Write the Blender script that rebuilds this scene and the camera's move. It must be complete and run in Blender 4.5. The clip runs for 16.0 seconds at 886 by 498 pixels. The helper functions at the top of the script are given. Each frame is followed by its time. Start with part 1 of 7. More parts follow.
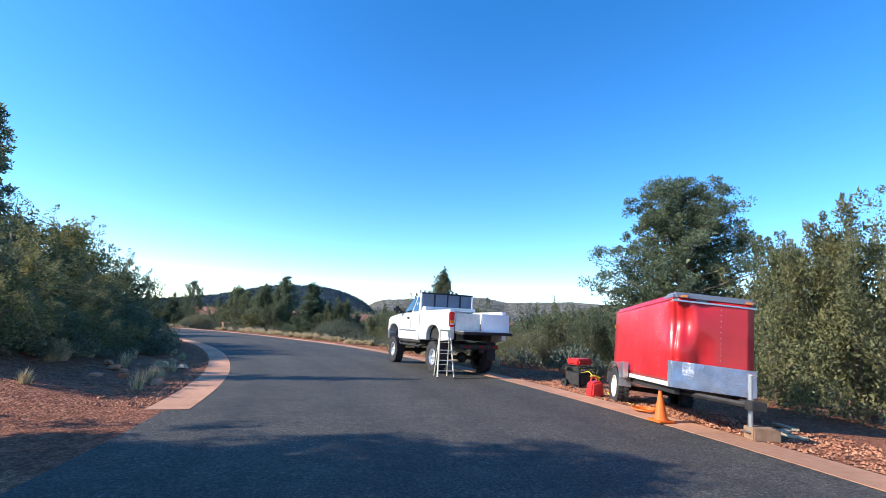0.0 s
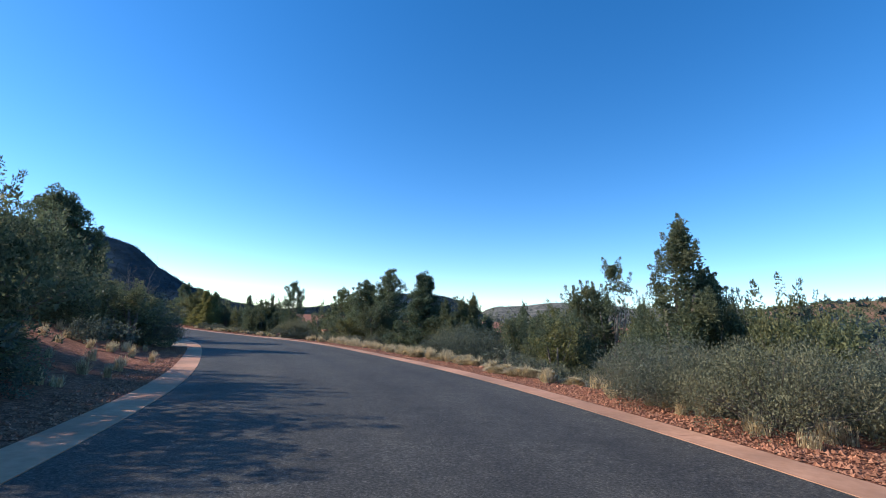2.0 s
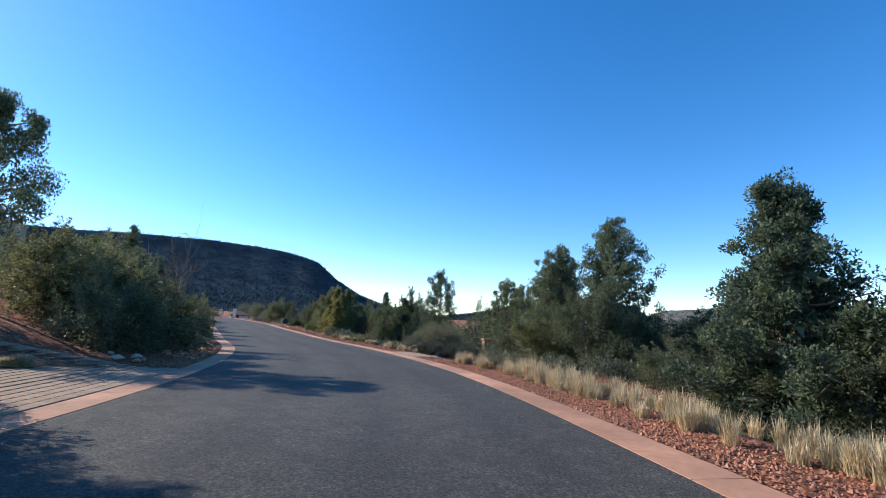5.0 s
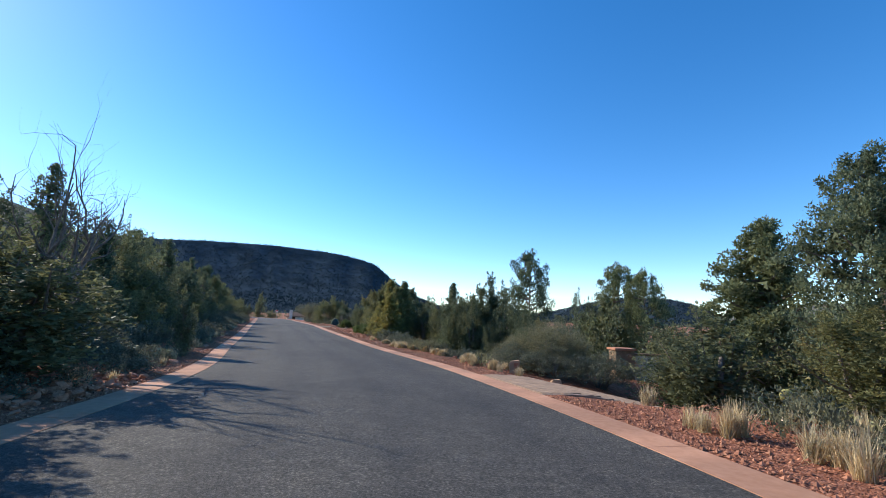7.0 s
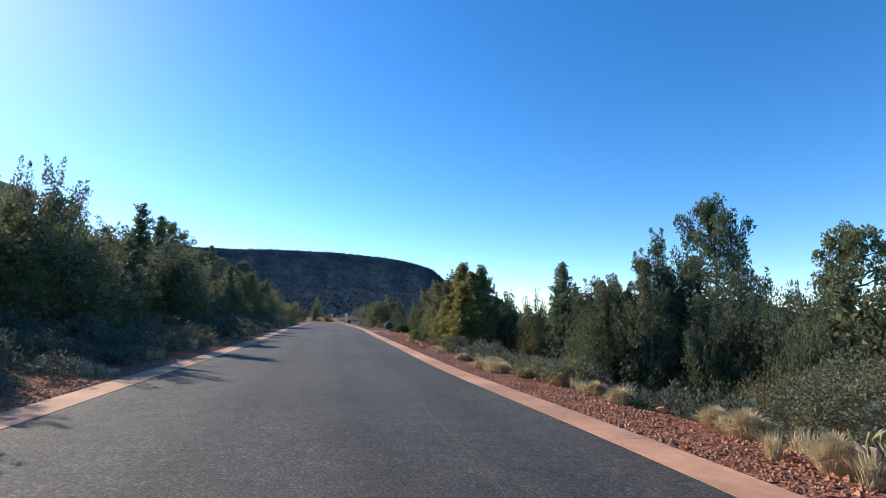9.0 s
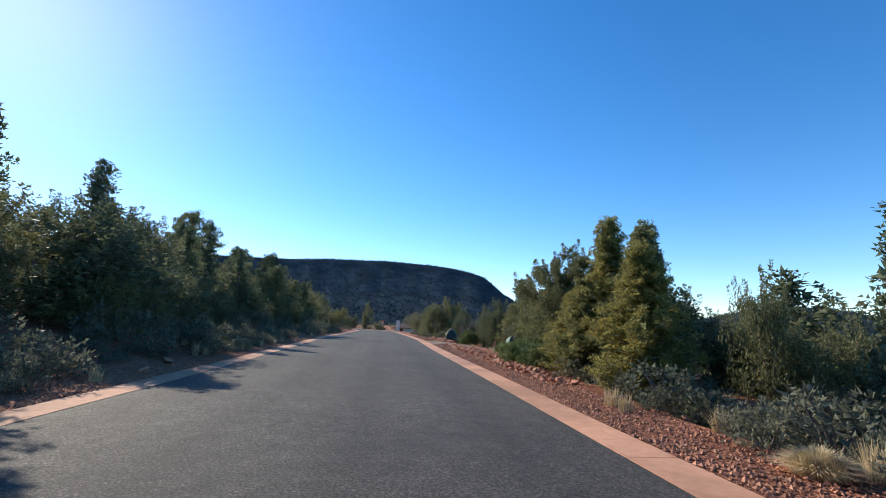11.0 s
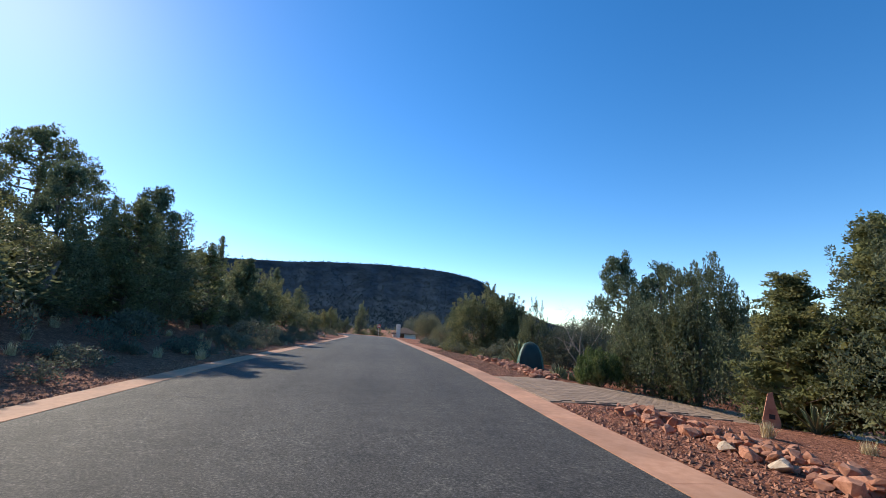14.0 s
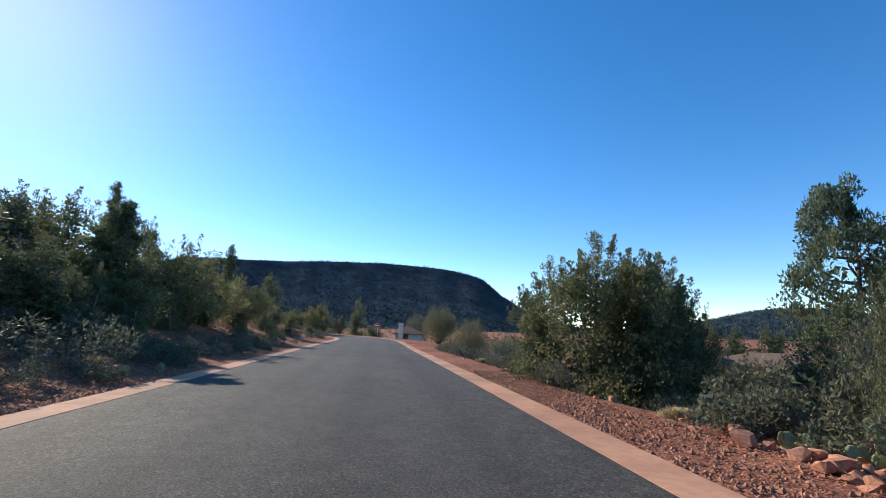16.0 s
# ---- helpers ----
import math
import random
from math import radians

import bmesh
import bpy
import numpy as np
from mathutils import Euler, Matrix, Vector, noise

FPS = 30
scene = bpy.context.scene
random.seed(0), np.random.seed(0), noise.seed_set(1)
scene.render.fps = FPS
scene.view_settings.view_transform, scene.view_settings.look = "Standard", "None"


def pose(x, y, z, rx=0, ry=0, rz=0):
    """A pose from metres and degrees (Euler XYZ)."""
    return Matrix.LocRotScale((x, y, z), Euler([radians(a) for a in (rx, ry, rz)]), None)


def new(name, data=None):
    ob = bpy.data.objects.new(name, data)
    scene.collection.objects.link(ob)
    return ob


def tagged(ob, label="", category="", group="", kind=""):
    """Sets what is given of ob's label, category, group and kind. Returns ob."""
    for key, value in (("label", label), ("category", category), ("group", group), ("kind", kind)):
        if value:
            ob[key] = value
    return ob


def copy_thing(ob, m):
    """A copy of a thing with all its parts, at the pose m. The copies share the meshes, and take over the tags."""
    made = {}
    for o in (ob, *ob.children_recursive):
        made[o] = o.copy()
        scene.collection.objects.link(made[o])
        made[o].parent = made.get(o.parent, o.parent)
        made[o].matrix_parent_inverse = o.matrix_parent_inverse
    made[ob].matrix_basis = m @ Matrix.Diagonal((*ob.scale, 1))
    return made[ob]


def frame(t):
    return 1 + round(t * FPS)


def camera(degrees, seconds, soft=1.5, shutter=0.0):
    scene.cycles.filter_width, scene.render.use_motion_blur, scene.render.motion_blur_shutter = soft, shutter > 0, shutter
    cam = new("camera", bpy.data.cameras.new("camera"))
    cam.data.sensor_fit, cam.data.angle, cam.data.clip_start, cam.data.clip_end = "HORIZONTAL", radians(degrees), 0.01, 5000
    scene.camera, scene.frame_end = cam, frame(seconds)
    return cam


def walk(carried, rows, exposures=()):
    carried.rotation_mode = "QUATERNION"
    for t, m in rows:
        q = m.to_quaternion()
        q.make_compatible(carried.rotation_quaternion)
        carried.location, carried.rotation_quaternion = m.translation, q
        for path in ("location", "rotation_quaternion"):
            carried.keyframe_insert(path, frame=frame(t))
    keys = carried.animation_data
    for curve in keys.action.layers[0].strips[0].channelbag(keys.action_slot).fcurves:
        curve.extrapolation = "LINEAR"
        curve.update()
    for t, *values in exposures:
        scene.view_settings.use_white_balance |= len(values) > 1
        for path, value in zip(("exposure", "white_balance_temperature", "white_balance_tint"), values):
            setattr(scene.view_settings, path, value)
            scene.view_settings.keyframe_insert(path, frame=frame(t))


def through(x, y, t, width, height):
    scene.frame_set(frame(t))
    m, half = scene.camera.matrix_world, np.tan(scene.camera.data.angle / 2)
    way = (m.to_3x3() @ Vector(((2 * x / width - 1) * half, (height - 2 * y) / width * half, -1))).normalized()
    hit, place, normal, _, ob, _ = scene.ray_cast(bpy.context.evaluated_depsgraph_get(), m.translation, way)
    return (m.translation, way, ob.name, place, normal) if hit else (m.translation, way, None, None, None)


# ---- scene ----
cam = camera(89.06, 16.0, soft=0.9)
PATH = [
    (0.0, 0.000, -0.000, 1.331, 98.79, -2.74, 0.09),
    (0.5, -0.686, 3.903, 1.213, 98.94, -2.47, 4.37),
    (1.0, -1.639, 7.678, 1.114, 99.03, -2.54, 8.79),
    (1.5, -2.763, 11.256, 1.043, 98.96, -2.48, 12.08),
    (2.0, -4.004, 14.696, 1.000, 99.07, -2.40, 14.18),
    (2.5, -5.358, 18.021, 0.948, 98.80, -2.30, 15.89),
    (3.0, -6.880, 21.219, 0.881, 98.56, -2.14, 18.44),
    (3.5, -8.406, 24.108, 0.812, 98.56, -2.05, 22.05),
    (4.0, -10.080, 26.859, 0.752, 98.79, -1.91, 26.08),
    (4.5, -11.814, 29.369, 0.699, 98.85, -1.78, 30.29),
    (5.0, -13.648, 31.644, 0.656, 99.03, -2.16, 33.45),
    (5.5, -15.526, 33.744, 0.614, 99.10, -2.23, 35.81),
    (6.0, -17.451, 35.737, 0.571, 99.07, -2.17, 37.67),
    (6.5, -19.442, 37.676, 0.524, 99.01, -2.06, 39.21),
    (7.0, -21.527, 39.605, 0.472, 98.93, -1.96, 40.57),
    (7.5, -23.744, 41.557, 0.415, 98.81, -1.89, 41.91),
    (8.0, -26.137, 43.562, 0.352, 98.63, -1.86, 43.46),
    (8.5, -28.503, 45.458, 0.293, 99.28, -1.92, 45.42),
    (9.0, -30.968, 47.242, 0.235, 99.22, -1.71, 47.80),
    (9.5, -33.459, 48.964, 0.187, 99.25, -1.50, 49.93),
    (10.0, -36.089, 50.598, 0.158, 99.48, -1.61, 51.79),
    (10.5, -38.834, 52.190, 0.145, 99.78, -1.81, 53.27),
    (11.0, -41.686, 53.762, 0.144, 100.04, -2.01, 54.27),
    (11.5, -44.636, 55.338, 0.153, 100.18, -2.20, 54.79),
    (12.0, -47.672, 56.945, 0.169, 100.14, -2.35, 54.85),
    (12.5, -50.771, 58.630, 0.190, 99.86, -2.36, 54.52),
    (13.0, -54.120, 60.432, 0.225, 100.27, -2.21, 54.29),
    (13.5, -57.632, 62.328, 0.272, 100.84, -2.48, 54.04),
    (14.0, -61.199, 64.196, 0.316, 100.64, -2.49, 53.86),
    (14.5, -64.726, 66.027, 0.360, 100.76, -2.40, 53.64),
    (15.0, -68.211, 67.860, 0.405, 100.62, -2.36, 53.54),
    (15.5, -71.720, 69.818, 0.457, 100.68, -2.13, 53.69),
    (16.0, -75.339, 71.995, 0.510, 100.42, -1.72, 53.88),
]
walk(cam, [(t, pose(*p)) for t, *p in PATH],
     exposures=[(0, 0.76, 6500, 10), (0.5, 0.52, 6500, 10), (1, 0.60, 6500, 10), (1.5, 0.34, 6500, 10), (2.2, 0.27, 6500, 10), (3.5, 0.31, 6500, 10), (5.0, 0.34, 6550, 10), (7.5, 0.36, 6750, 10), (9, 0.36, 6800, 10), (12, 0.26, 7000, 10), (16, 0.20, 6950, 10)])

# world, sun
SUN_YAW, SUN_UP = 104.0, 30.5
world = bpy.data.worlds.new("World")
scene.world = world
world.use_nodes = True
wn = world.node_tree
sky = wn.nodes.new("ShaderNodeTexSky")
sky.sky_type = "NISHITA"
sky.sun_disc = False
sky.sun_elevation = radians(SUN_UP)
sky.sun_rotation = radians(-SUN_YAW)
sky.altitude = 1300
sky.air_density = 0.92
sky.dust_density = 0.28
sky.ozone_density = 1.95
deep = wn.nodes.new("ShaderNodeHueSaturation")
deep.inputs["Saturation"].default_value = 1.35
deep.inputs["Hue"].default_value = 0.503
wn.links.new(sky.outputs[0], deep.inputs["Color"])
wn.links.new(deep.outputs[0], wn.nodes["Background"].inputs[0])
wn.nodes["Background"].inputs[1].default_value = 0.207
sun = new("sun", bpy.data.lights.new("sun", "SUN"))
sun.data.energy = 4.7
sun.data.angle = radians(0.53)
sun.data.color = (1.0, 0.93, 0.82)
to_sun = Vector((-math.sin(radians(SUN_YAW)) * math.cos(radians(SUN_UP)),
                 math.cos(radians(SUN_YAW)) * math.cos(radians(SUN_UP)), math.sin(radians(SUN_UP))))
sun.matrix_world = Matrix.Translation(to_sun * 200) @ to_sun.to_track_quat("Z", "Y").to_matrix().to_4x4()

# materials
def ramp(nt, fac, stops):
    n = nt.nodes.new("ShaderNodeValToRGB")
    while len(n.color_ramp.elements) < len(stops):
        n.color_ramp.elements.new(0.5)
    for e, (p, c) in zip(n.color_ramp.elements, stops):
        e.position, e.color = p, (*c, 1)
    nt.links.new(fac, n.inputs[0])
    return n.outputs[0]


def noise_tex(nt, scale, detail=4, coord="Object", rough=0.55, stretch=None):
    tc = nt.nodes.new("ShaderNodeTexCoord")
    n = nt.nodes.new("ShaderNodeTexNoise")
    n.inputs["Scale"].default_value, n.inputs["Detail"].default_value = scale, detail
    n.inputs["Roughness"].default_value = rough
    if stretch:
        m = nt.nodes.new("ShaderNodeMapping")
        m.inputs["Scale"].default_value = stretch
        nt.links.new(tc.outputs[coord], m.inputs[0])
        nt.links.new(m.outputs[0], n.inputs["Vector"])
    else:
        nt.links.new(tc.outputs[coord], n.inputs["Vector"])
    return n.outputs[0]


def mix(nt, fac, a, b, mode="MIX"):
    n = nt.nodes.new("ShaderNodeMix")
    n.data_type, n.blend_type = "RGBA", mode
    for sock, v in ((n.inputs[0], fac), (n.inputs[6], a), (n.inputs[7], b)):
        if isinstance(v, (int, float)):
            sock.default_value = v
        elif isinstance(v, tuple):
            sock.default_value = (*v, 1)
        else:
            nt.links.new(v, sock)
    return n.outputs[2]


def bump(nt, height, strength, dist):
    b = nt.nodes.new("ShaderNodeBump")
    b.inputs["Strength"].default_value, b.inputs["Distance"].default_value = strength, dist
    nt.links.new(height, b.inputs["Height"])
    nt.links.new(b.outputs[0], nt.nodes["Principled BSDF"].inputs["Normal"])


def material(name, dark, light, scale=3.0, rough=0.8, metal=0.0, bump_scale=0.0, bump_by=0.01, big=0.0, spread=0.0, wear=None, coat=0.0, spec=0.5):
    """Two tones mixed by noise at one scale, stains at a larger scale, fine relief."""
    m = bpy.data.materials.new(name)
    m.use_nodes = True
    nt = m.node_tree
    p = nt.nodes["Principled BSDF"]
    p.inputs["Roughness"].default_value, p.inputs["Metallic"].default_value = rough, metal
    p.inputs["Coat Weight"].default_value = coat
    p.inputs["Specular IOR Level"].default_value = spec
    p.inputs["Coat Roughness"].default_value = 0.08
    col = ramp(nt, noise_tex(nt, scale, 6), ((0.3, dark), (0.7, light)))
    if big:
        f = ramp(nt, noise_tex(nt, big, 3), ((0.38, (0.62, 0.62, 0.62)), (0.65, (1.1, 1.1, 1.1))))
        col = mix(nt, 0.8, col, f, "MULTIPLY")
    if wear:
        f = ramp(nt, noise_tex(nt, scale * 2.3, 8, rough=0.7), ((0.6, (0, 0, 0)), (0.68, (1, 1, 1))))
        col = mix(nt, f, col, wear)
    if spread:
        oi = nt.nodes.new("ShaderNodeObjectInfo")
        hs = nt.nodes.new("ShaderNodeHueSaturation")
        mr = nt.nodes.new("ShaderNodeMapRange")
        mr.inputs[3].default_value, mr.inputs[4].default_value = 1 - spread, 1 + spread
        nt.links.new(oi.outputs["Random"], mr.inputs[0])
        nt.links.new(mr.outputs[0], hs.inputs["Value"])
        nt.links.new(col, hs.inputs["Color"])
        col = hs.outputs[0]
    nt.links.new(col, p.inputs["Base Color"])
    if bump_scale:
        bump(nt, noise_tex(nt, bump_scale, 6, rough=0.65), 0.8, bump_by)
    return m


def pebble(m):
    """Small stones strewn over soil: a tone for each, raised edges."""
    nt = m.node_tree
    p = nt.nodes["Principled BSDF"]
    tc = nt.nodes.new("ShaderNodeTexCoord")
    tones, relief = [], []
    for scale in (26.0, 58.0):
        v = nt.nodes.new("ShaderNodeTexVoronoi")
        v.inputs["Scale"].default_value = scale
        nt.links.new(tc.outputs["Object"], v.inputs["Vector"])
        bw = nt.nodes.new("ShaderNodeRGBToBW")
        nt.links.new(v.outputs["Color"], bw.inputs[0])
        tones.append(ramp(nt, bw.outputs[0], ((0.2, (0.60, 0.56, 0.56)), (0.55, (1.0, 0.98, 0.97)), (0.85, (1.45, 1.55, 1.65)))))
        relief.append(v.outputs["Distance"])
    col = p.inputs["Base Color"].links[0].from_socket
    for tone in tones:
        col = mix(nt, 0.75, col, tone, "MULTIPLY")
    nt.links.new(col, p.inputs["Base Color"])
    inv = nt.nodes.new("ShaderNodeMath")
    inv.operation = "MULTIPLY_ADD"
    nt.links.new(relief[0], inv.inputs[0])
    inv.inputs[1].default_value = -0.7
    nt.links.new(noise_tex(nt, 18, 6, rough=0.65), inv.inputs[2])
    bump(nt, inv.outputs[0], 0.9, 0.03)


def leaf_material(name, dark, light, through=0.44, yellow=None, spec=0.18, by_plant=True):
    """Small leaves: tone by leaf and by tree, light passing through."""
    m = bpy.data.materials.new(name)
    m.use_nodes = True
    nt = m.node_tree
    p = nt.nodes["Principled BSDF"]
    g = nt.nodes.new("ShaderNodeNewGeometry")
    oi = nt.nodes.new("ShaderNodeObjectInfo")
    col = ramp(nt, g.outputs["Random Per Island"], ((0.0, dark), (1.0, light)))
    if yellow:
        f = ramp(nt, noise_tex(nt, 1.1, 3), ((0.5, (0, 0, 0)), (0.75, (0.7, 0.7, 0.7))))
        col = mix(nt, f, col, yellow)
    lump = ramp(nt, noise_tex(nt, 2.2, 4, rough=0.7), ((0.32, (0.66, 0.70, 0.72)), (0.68, (1.34, 1.28, 1.18))))
    col = mix(nt, 1.0, col, lump, "MULTIPLY")
    if by_plant:
        tone = ramp(nt, oi.outputs["Random"], ((0.0, (0.72, 0.78, 0.8)), (0.5, (1, 1, 1)), (1.0, (1.3, 1.15, 0.85))))
        col = mix(nt, 1.0, col, tone, "MULTIPLY")
    nt.links.new(col, p.inputs["Base Color"])
    p.inputs["Roughness"].default_value = 0.62
    p.inputs["Specular IOR Level"].default_value = spec
    tr = nt.nodes.new("ShaderNodeBsdfTranslucent")
    nt.links.new(col, tr.inputs[0])
    ms = nt.nodes.new("ShaderNodeMixShader")
    ms.inputs[0].default_value = through
    nt.links.new(p.outputs[0], ms.inputs[1])
    nt.links.new(tr.outputs[0], ms.inputs[2])
    nt.links.new(ms.outputs[0], nt.nodes["Material Output"].inputs[0])
    return m


def plain(name, color, rough=0.5, metal=0.0, coat=0.0):
    return material(name, tuple(c * 0.86 for c in color), tuple(min(1, c * 1.06) for c in color), 6.0, rough, metal, coat=coat)


def asphalt():
    """Worn chip seal: bright and dark aggregate, wheel tracks, patches."""
    m = bpy.data.materials.new("asphalt")
    m.use_nodes = True
    nt = m.node_tree
    p = nt.nodes["Principled BSDF"]
    p.inputs["Roughness"].default_value = 0.8
    p.inputs["Specular IOR Level"].default_value = 0.35
    fine = ramp(nt, noise_tex(nt, 34, 4, rough=0.8), ((0.34, (0.021, 0.019, 0.016)), (0.50, (0.067, 0.061, 0.052)), (0.60, (0.128, 0.115, 0.096)), (0.72, (0.28, 0.255, 0.21))))
    loose = ramp(nt, noise_tex(nt, 9, 5, rough=0.75), ((0.32, (0.72, 0.72, 0.72)), (0.55, (1.0, 1.0, 1.0)), (0.70, (1.35, 1.32, 1.26))))
    fine = mix(nt, 1.0, fine, loose, "MULTIPLY")
    mid = ramp(nt, noise_tex(nt, 2.6, 6, rough=0.7), ((0.3, (0.70, 0.70, 0.71)), (0.7, (1.18, 1.16, 1.13))))
    wide = ramp(nt, noise_tex(nt, 0.22, 4), ((0.35, (0.78, 0.78, 0.80)), (0.66, (1.14, 1.12, 1.10))))
    col = mix(nt, 1.0, mix(nt, 1.0, fine, mid, "MULTIPLY"), wide, "MULTIPLY")
    # polished wheel tracks along both lanes
    at = nt.nodes.new("ShaderNodeAttribute")
    at.attribute_name = "lane"
    wob = nt.nodes.new("ShaderNodeMath")
    wob.operation = "MULTIPLY_ADD"
    nt.links.new(noise_tex(nt, 0.5, 3), wob.inputs[0])
    wob.inputs[1].default_value = 0.5
    nt.links.new(at.outputs["Fac"], wob.inputs[2])
    wave = nt.nodes.new("ShaderNodeMath")
    wave.operation = "PINGPONG"
    nt.links.new(wob.outputs[0], wave.inputs[0])
    wave.inputs[1].default_value = 0.86
    track = ramp(nt, wave.outputs[0], ((0.15, (1.08, 1.08, 1.07)), (0.55, (0.98, 0.98, 0.98)), (0.8, (0.86, 0.86, 0.87))))
    col = mix(nt, 1.0, col, track, "MULTIPLY")
    nt.links.new(col, p.inputs["Base Color"])
    bump(nt, noise_tex(nt, 75, 4, rough=0.7), 0.9, 0.012)
    return m


ASPHALT = asphalt()
CONCRETE = material("red_concrete", (0.50, 0.238, 0.130), (0.60, 0.31, 0.185), 9, 0.85, bump_scale=60, bump_by=0.002, big=0.6, spread=0.06)
SOIL = material("red_soil", (0.24, 0.088, 0.048), (0.43, 0.180, 0.104), 5, 0.95, big=0.25, spec=0.15)
pebble(SOIL)
ROCK = material("red_sandstone", (0.40, 0.145, 0.075), (0.64, 0.31, 0.185), 4, 0.9, bump_scale=18, bump_by=0.015, spread=0.2)
PALE_ROCK = material("pale_sandstone", (0.50, 0.36, 0.24), (0.66, 0.52, 0.38), 4, 0.9, bump_scale=18, bump_by=0.015, spread=0.1)
PAVER = material("tan_paver", (0.26, 0.165, 0.105), (0.38, 0.255, 0.165), 7, 0.95, bump_scale=50, bump_by=0.003, spread=0.16)
BARK = material("grey_bark", (0.10, 0.075, 0.058), (0.25, 0.20, 0.16), 9, 0.95, bump_scale=30, bump_by=0.02)
DEAD_WOOD = material("weathered_wood", (0.10, 0.08, 0.066), (0.22, 0.185, 0.155), 9, 0.95, bump_scale=30, bump_by=0.01)
PINE_LEAF = leaf_material("pine_needles", (0.076, 0.100, 0.058), (0.205, 0.243, 0.140), spec=0.35)
JUNIPER_LEAF = leaf_material("juniper_scales", (0.080, 0.098, 0.054), (0.217, 0.237, 0.130), yellow=(0.222, 0.202, 0.108), spec=0.3)
FEATHER_LEAF = leaf_material("feathery_sprays", (0.125, 0.135, 0.058), (0.29, 0.30, 0.135), 0.5, yellow=(0.30, 0.26, 0.11), spec=0.3)
PALE_BARK = material("pale_bark", (0.24, 0.20, 0.16), (0.46, 0.40, 0.33), 9, 0.95, bump_scale=30, bump_by=0.02)
BRUSH_LEAF = leaf_material("grey_brush_leaves", (0.085, 0.097, 0.068), (0.235, 0.248, 0.180), 0.36, yellow=(0.20, 0.172, 0.118))
SHRUB_LEAF = leaf_material("green_shrub_leaves", (0.070, 0.105, 0.036), (0.19, 0.25, 0.085), 0.35, yellow=(0.26, 0.25, 0.09), spec=0.4)
STRAW = leaf_material("dry_grass", (0.42, 0.32, 0.185), (0.80, 0.67, 0.44), 0.3, by_plant=False)

# helpers for meshes
def mesh_of(name, verts, faces, mat, smooth=False):
    me = bpy.data.meshes.new(name)
    me.from_pydata(verts, [], faces)
    me.materials.append(mat)
    if smooth:
        me.polygons.foreach_set("use_smooth", [True] * len(me.polygons))
    me.update()
    return me


def tri_mesh(name, v, mat):
    """Loose triangles from an array of shape (n, 3, 3)."""
    n = len(v)
    me = bpy.data.meshes.new(name)
    me.vertices.add(n * 3)
    me.vertices.foreach_set("co", v.reshape(-1).astype(np.float32))
    me.loops.add(n * 3)
    me.loops.foreach_set("vertex_index", np.arange(n * 3, dtype=np.int32))
    me.polygons.add(n)
    me.polygons.foreach_set("loop_start", np.arange(n, dtype=np.int32) * 3)
    me.update()
    me.validate()
    me.materials.append(mat)
    return me


def part(name, bm, mat, parent=None, label="", smooth=False):
    """Links a bmesh as one mesh object under a thing or a part."""
    me = bpy.data.meshes.new(name)
    bm.normal_update()
    bm.to_mesh(me)
    bm.free()
    me.materials.append(mat)
    if smooth:
        me.polygons.foreach_set("use_smooth", [True] * len(me.polygons))
    ob = new(name, me)
    if parent:
        ob.parent = parent
    return tagged(ob, label) if label else ob


def box(x0, x1, y0, y1, z0, z1, bevel=0.0, bm=None, turn=None):
    b = bm or bmesh.new()
    made = bmesh.ops.create_cube(b, size=1)["verts"]
    m = Matrix.Translation(((x0 + x1) / 2, (y0 + y1) / 2, (z0 + z1) / 2)) @ Matrix.Diagonal((x1 - x0, y1 - y0, z1 - z0, 1))
    bmesh.ops.transform(b, matrix=(turn @ m if turn else m), verts=made)
    if bevel:
        es = list({e for v in made for e in v.link_edges})
        bmesh.ops.bevel(b, geom=es, offset=bevel, segments=2, affect="EDGES")
    return b


def tube(points, radii, sides=8, bm=None, cap=True):
    """A tapered tube along points."""
    b = bm or bmesh.new()
    rings = []
    pts = [Vector(p) for p in points]
    for i, p in enumerate(pts):
        d = (pts[min(i + 1, len(pts) - 1)] - pts[max(i - 1, 0)]).normalized()
        q = d.to_track_quat("Z", "Y")
        r = radii[i] if isinstance(radii, (list, tuple)) else radii
        rings.append([b.verts.new(p + q @ Vector((math.cos(a) * r, math.sin(a) * r, 0)))
                      for a in (2 * math.pi * k / sides for k in range(sides))])
    for a, c in zip(rings, rings[1:]):
        for k in range(sides):
            b.faces.new((a[k], a[(k + 1) % sides], c[(k + 1) % sides], c[k]))
    if cap:
        b.faces.new(list(reversed(rings[0])))
        b.faces.new(rings[-1])
    return b


# the road's centre line, with its height
CENTRE = [(0.26, -24.32, 0.0), (1.89, -11.85, 0.0), (1.37, 0.24, 0.0), (-1.68, 12.04, -0.29), (-7.32, 22.79, -0.48),
          (-14.8, 32.16, -0.69), (-23.1, 40.74, -0.9), (-32.67, 47.9, -1.12), (-43.18, 53.58, -1.18), (-53.71, 59.34, -1.11),
          (-64.31, 64.96, -0.98), (-74.87, 70.68, -0.83), (-85.45, 76.32, -0.82), (-96.09, 81.87, -0.82), (-106.74, 87.41, -0.82),
          (-117.33, 93.06, -0.82), (-127.83, 98.5, -0.82), (-138.5, 102.8, -0.8), (-149.5, 104.8, -0.75), (-161.0, 103.5, -0.6)]
HALF, KERB = 3.54, 0.60


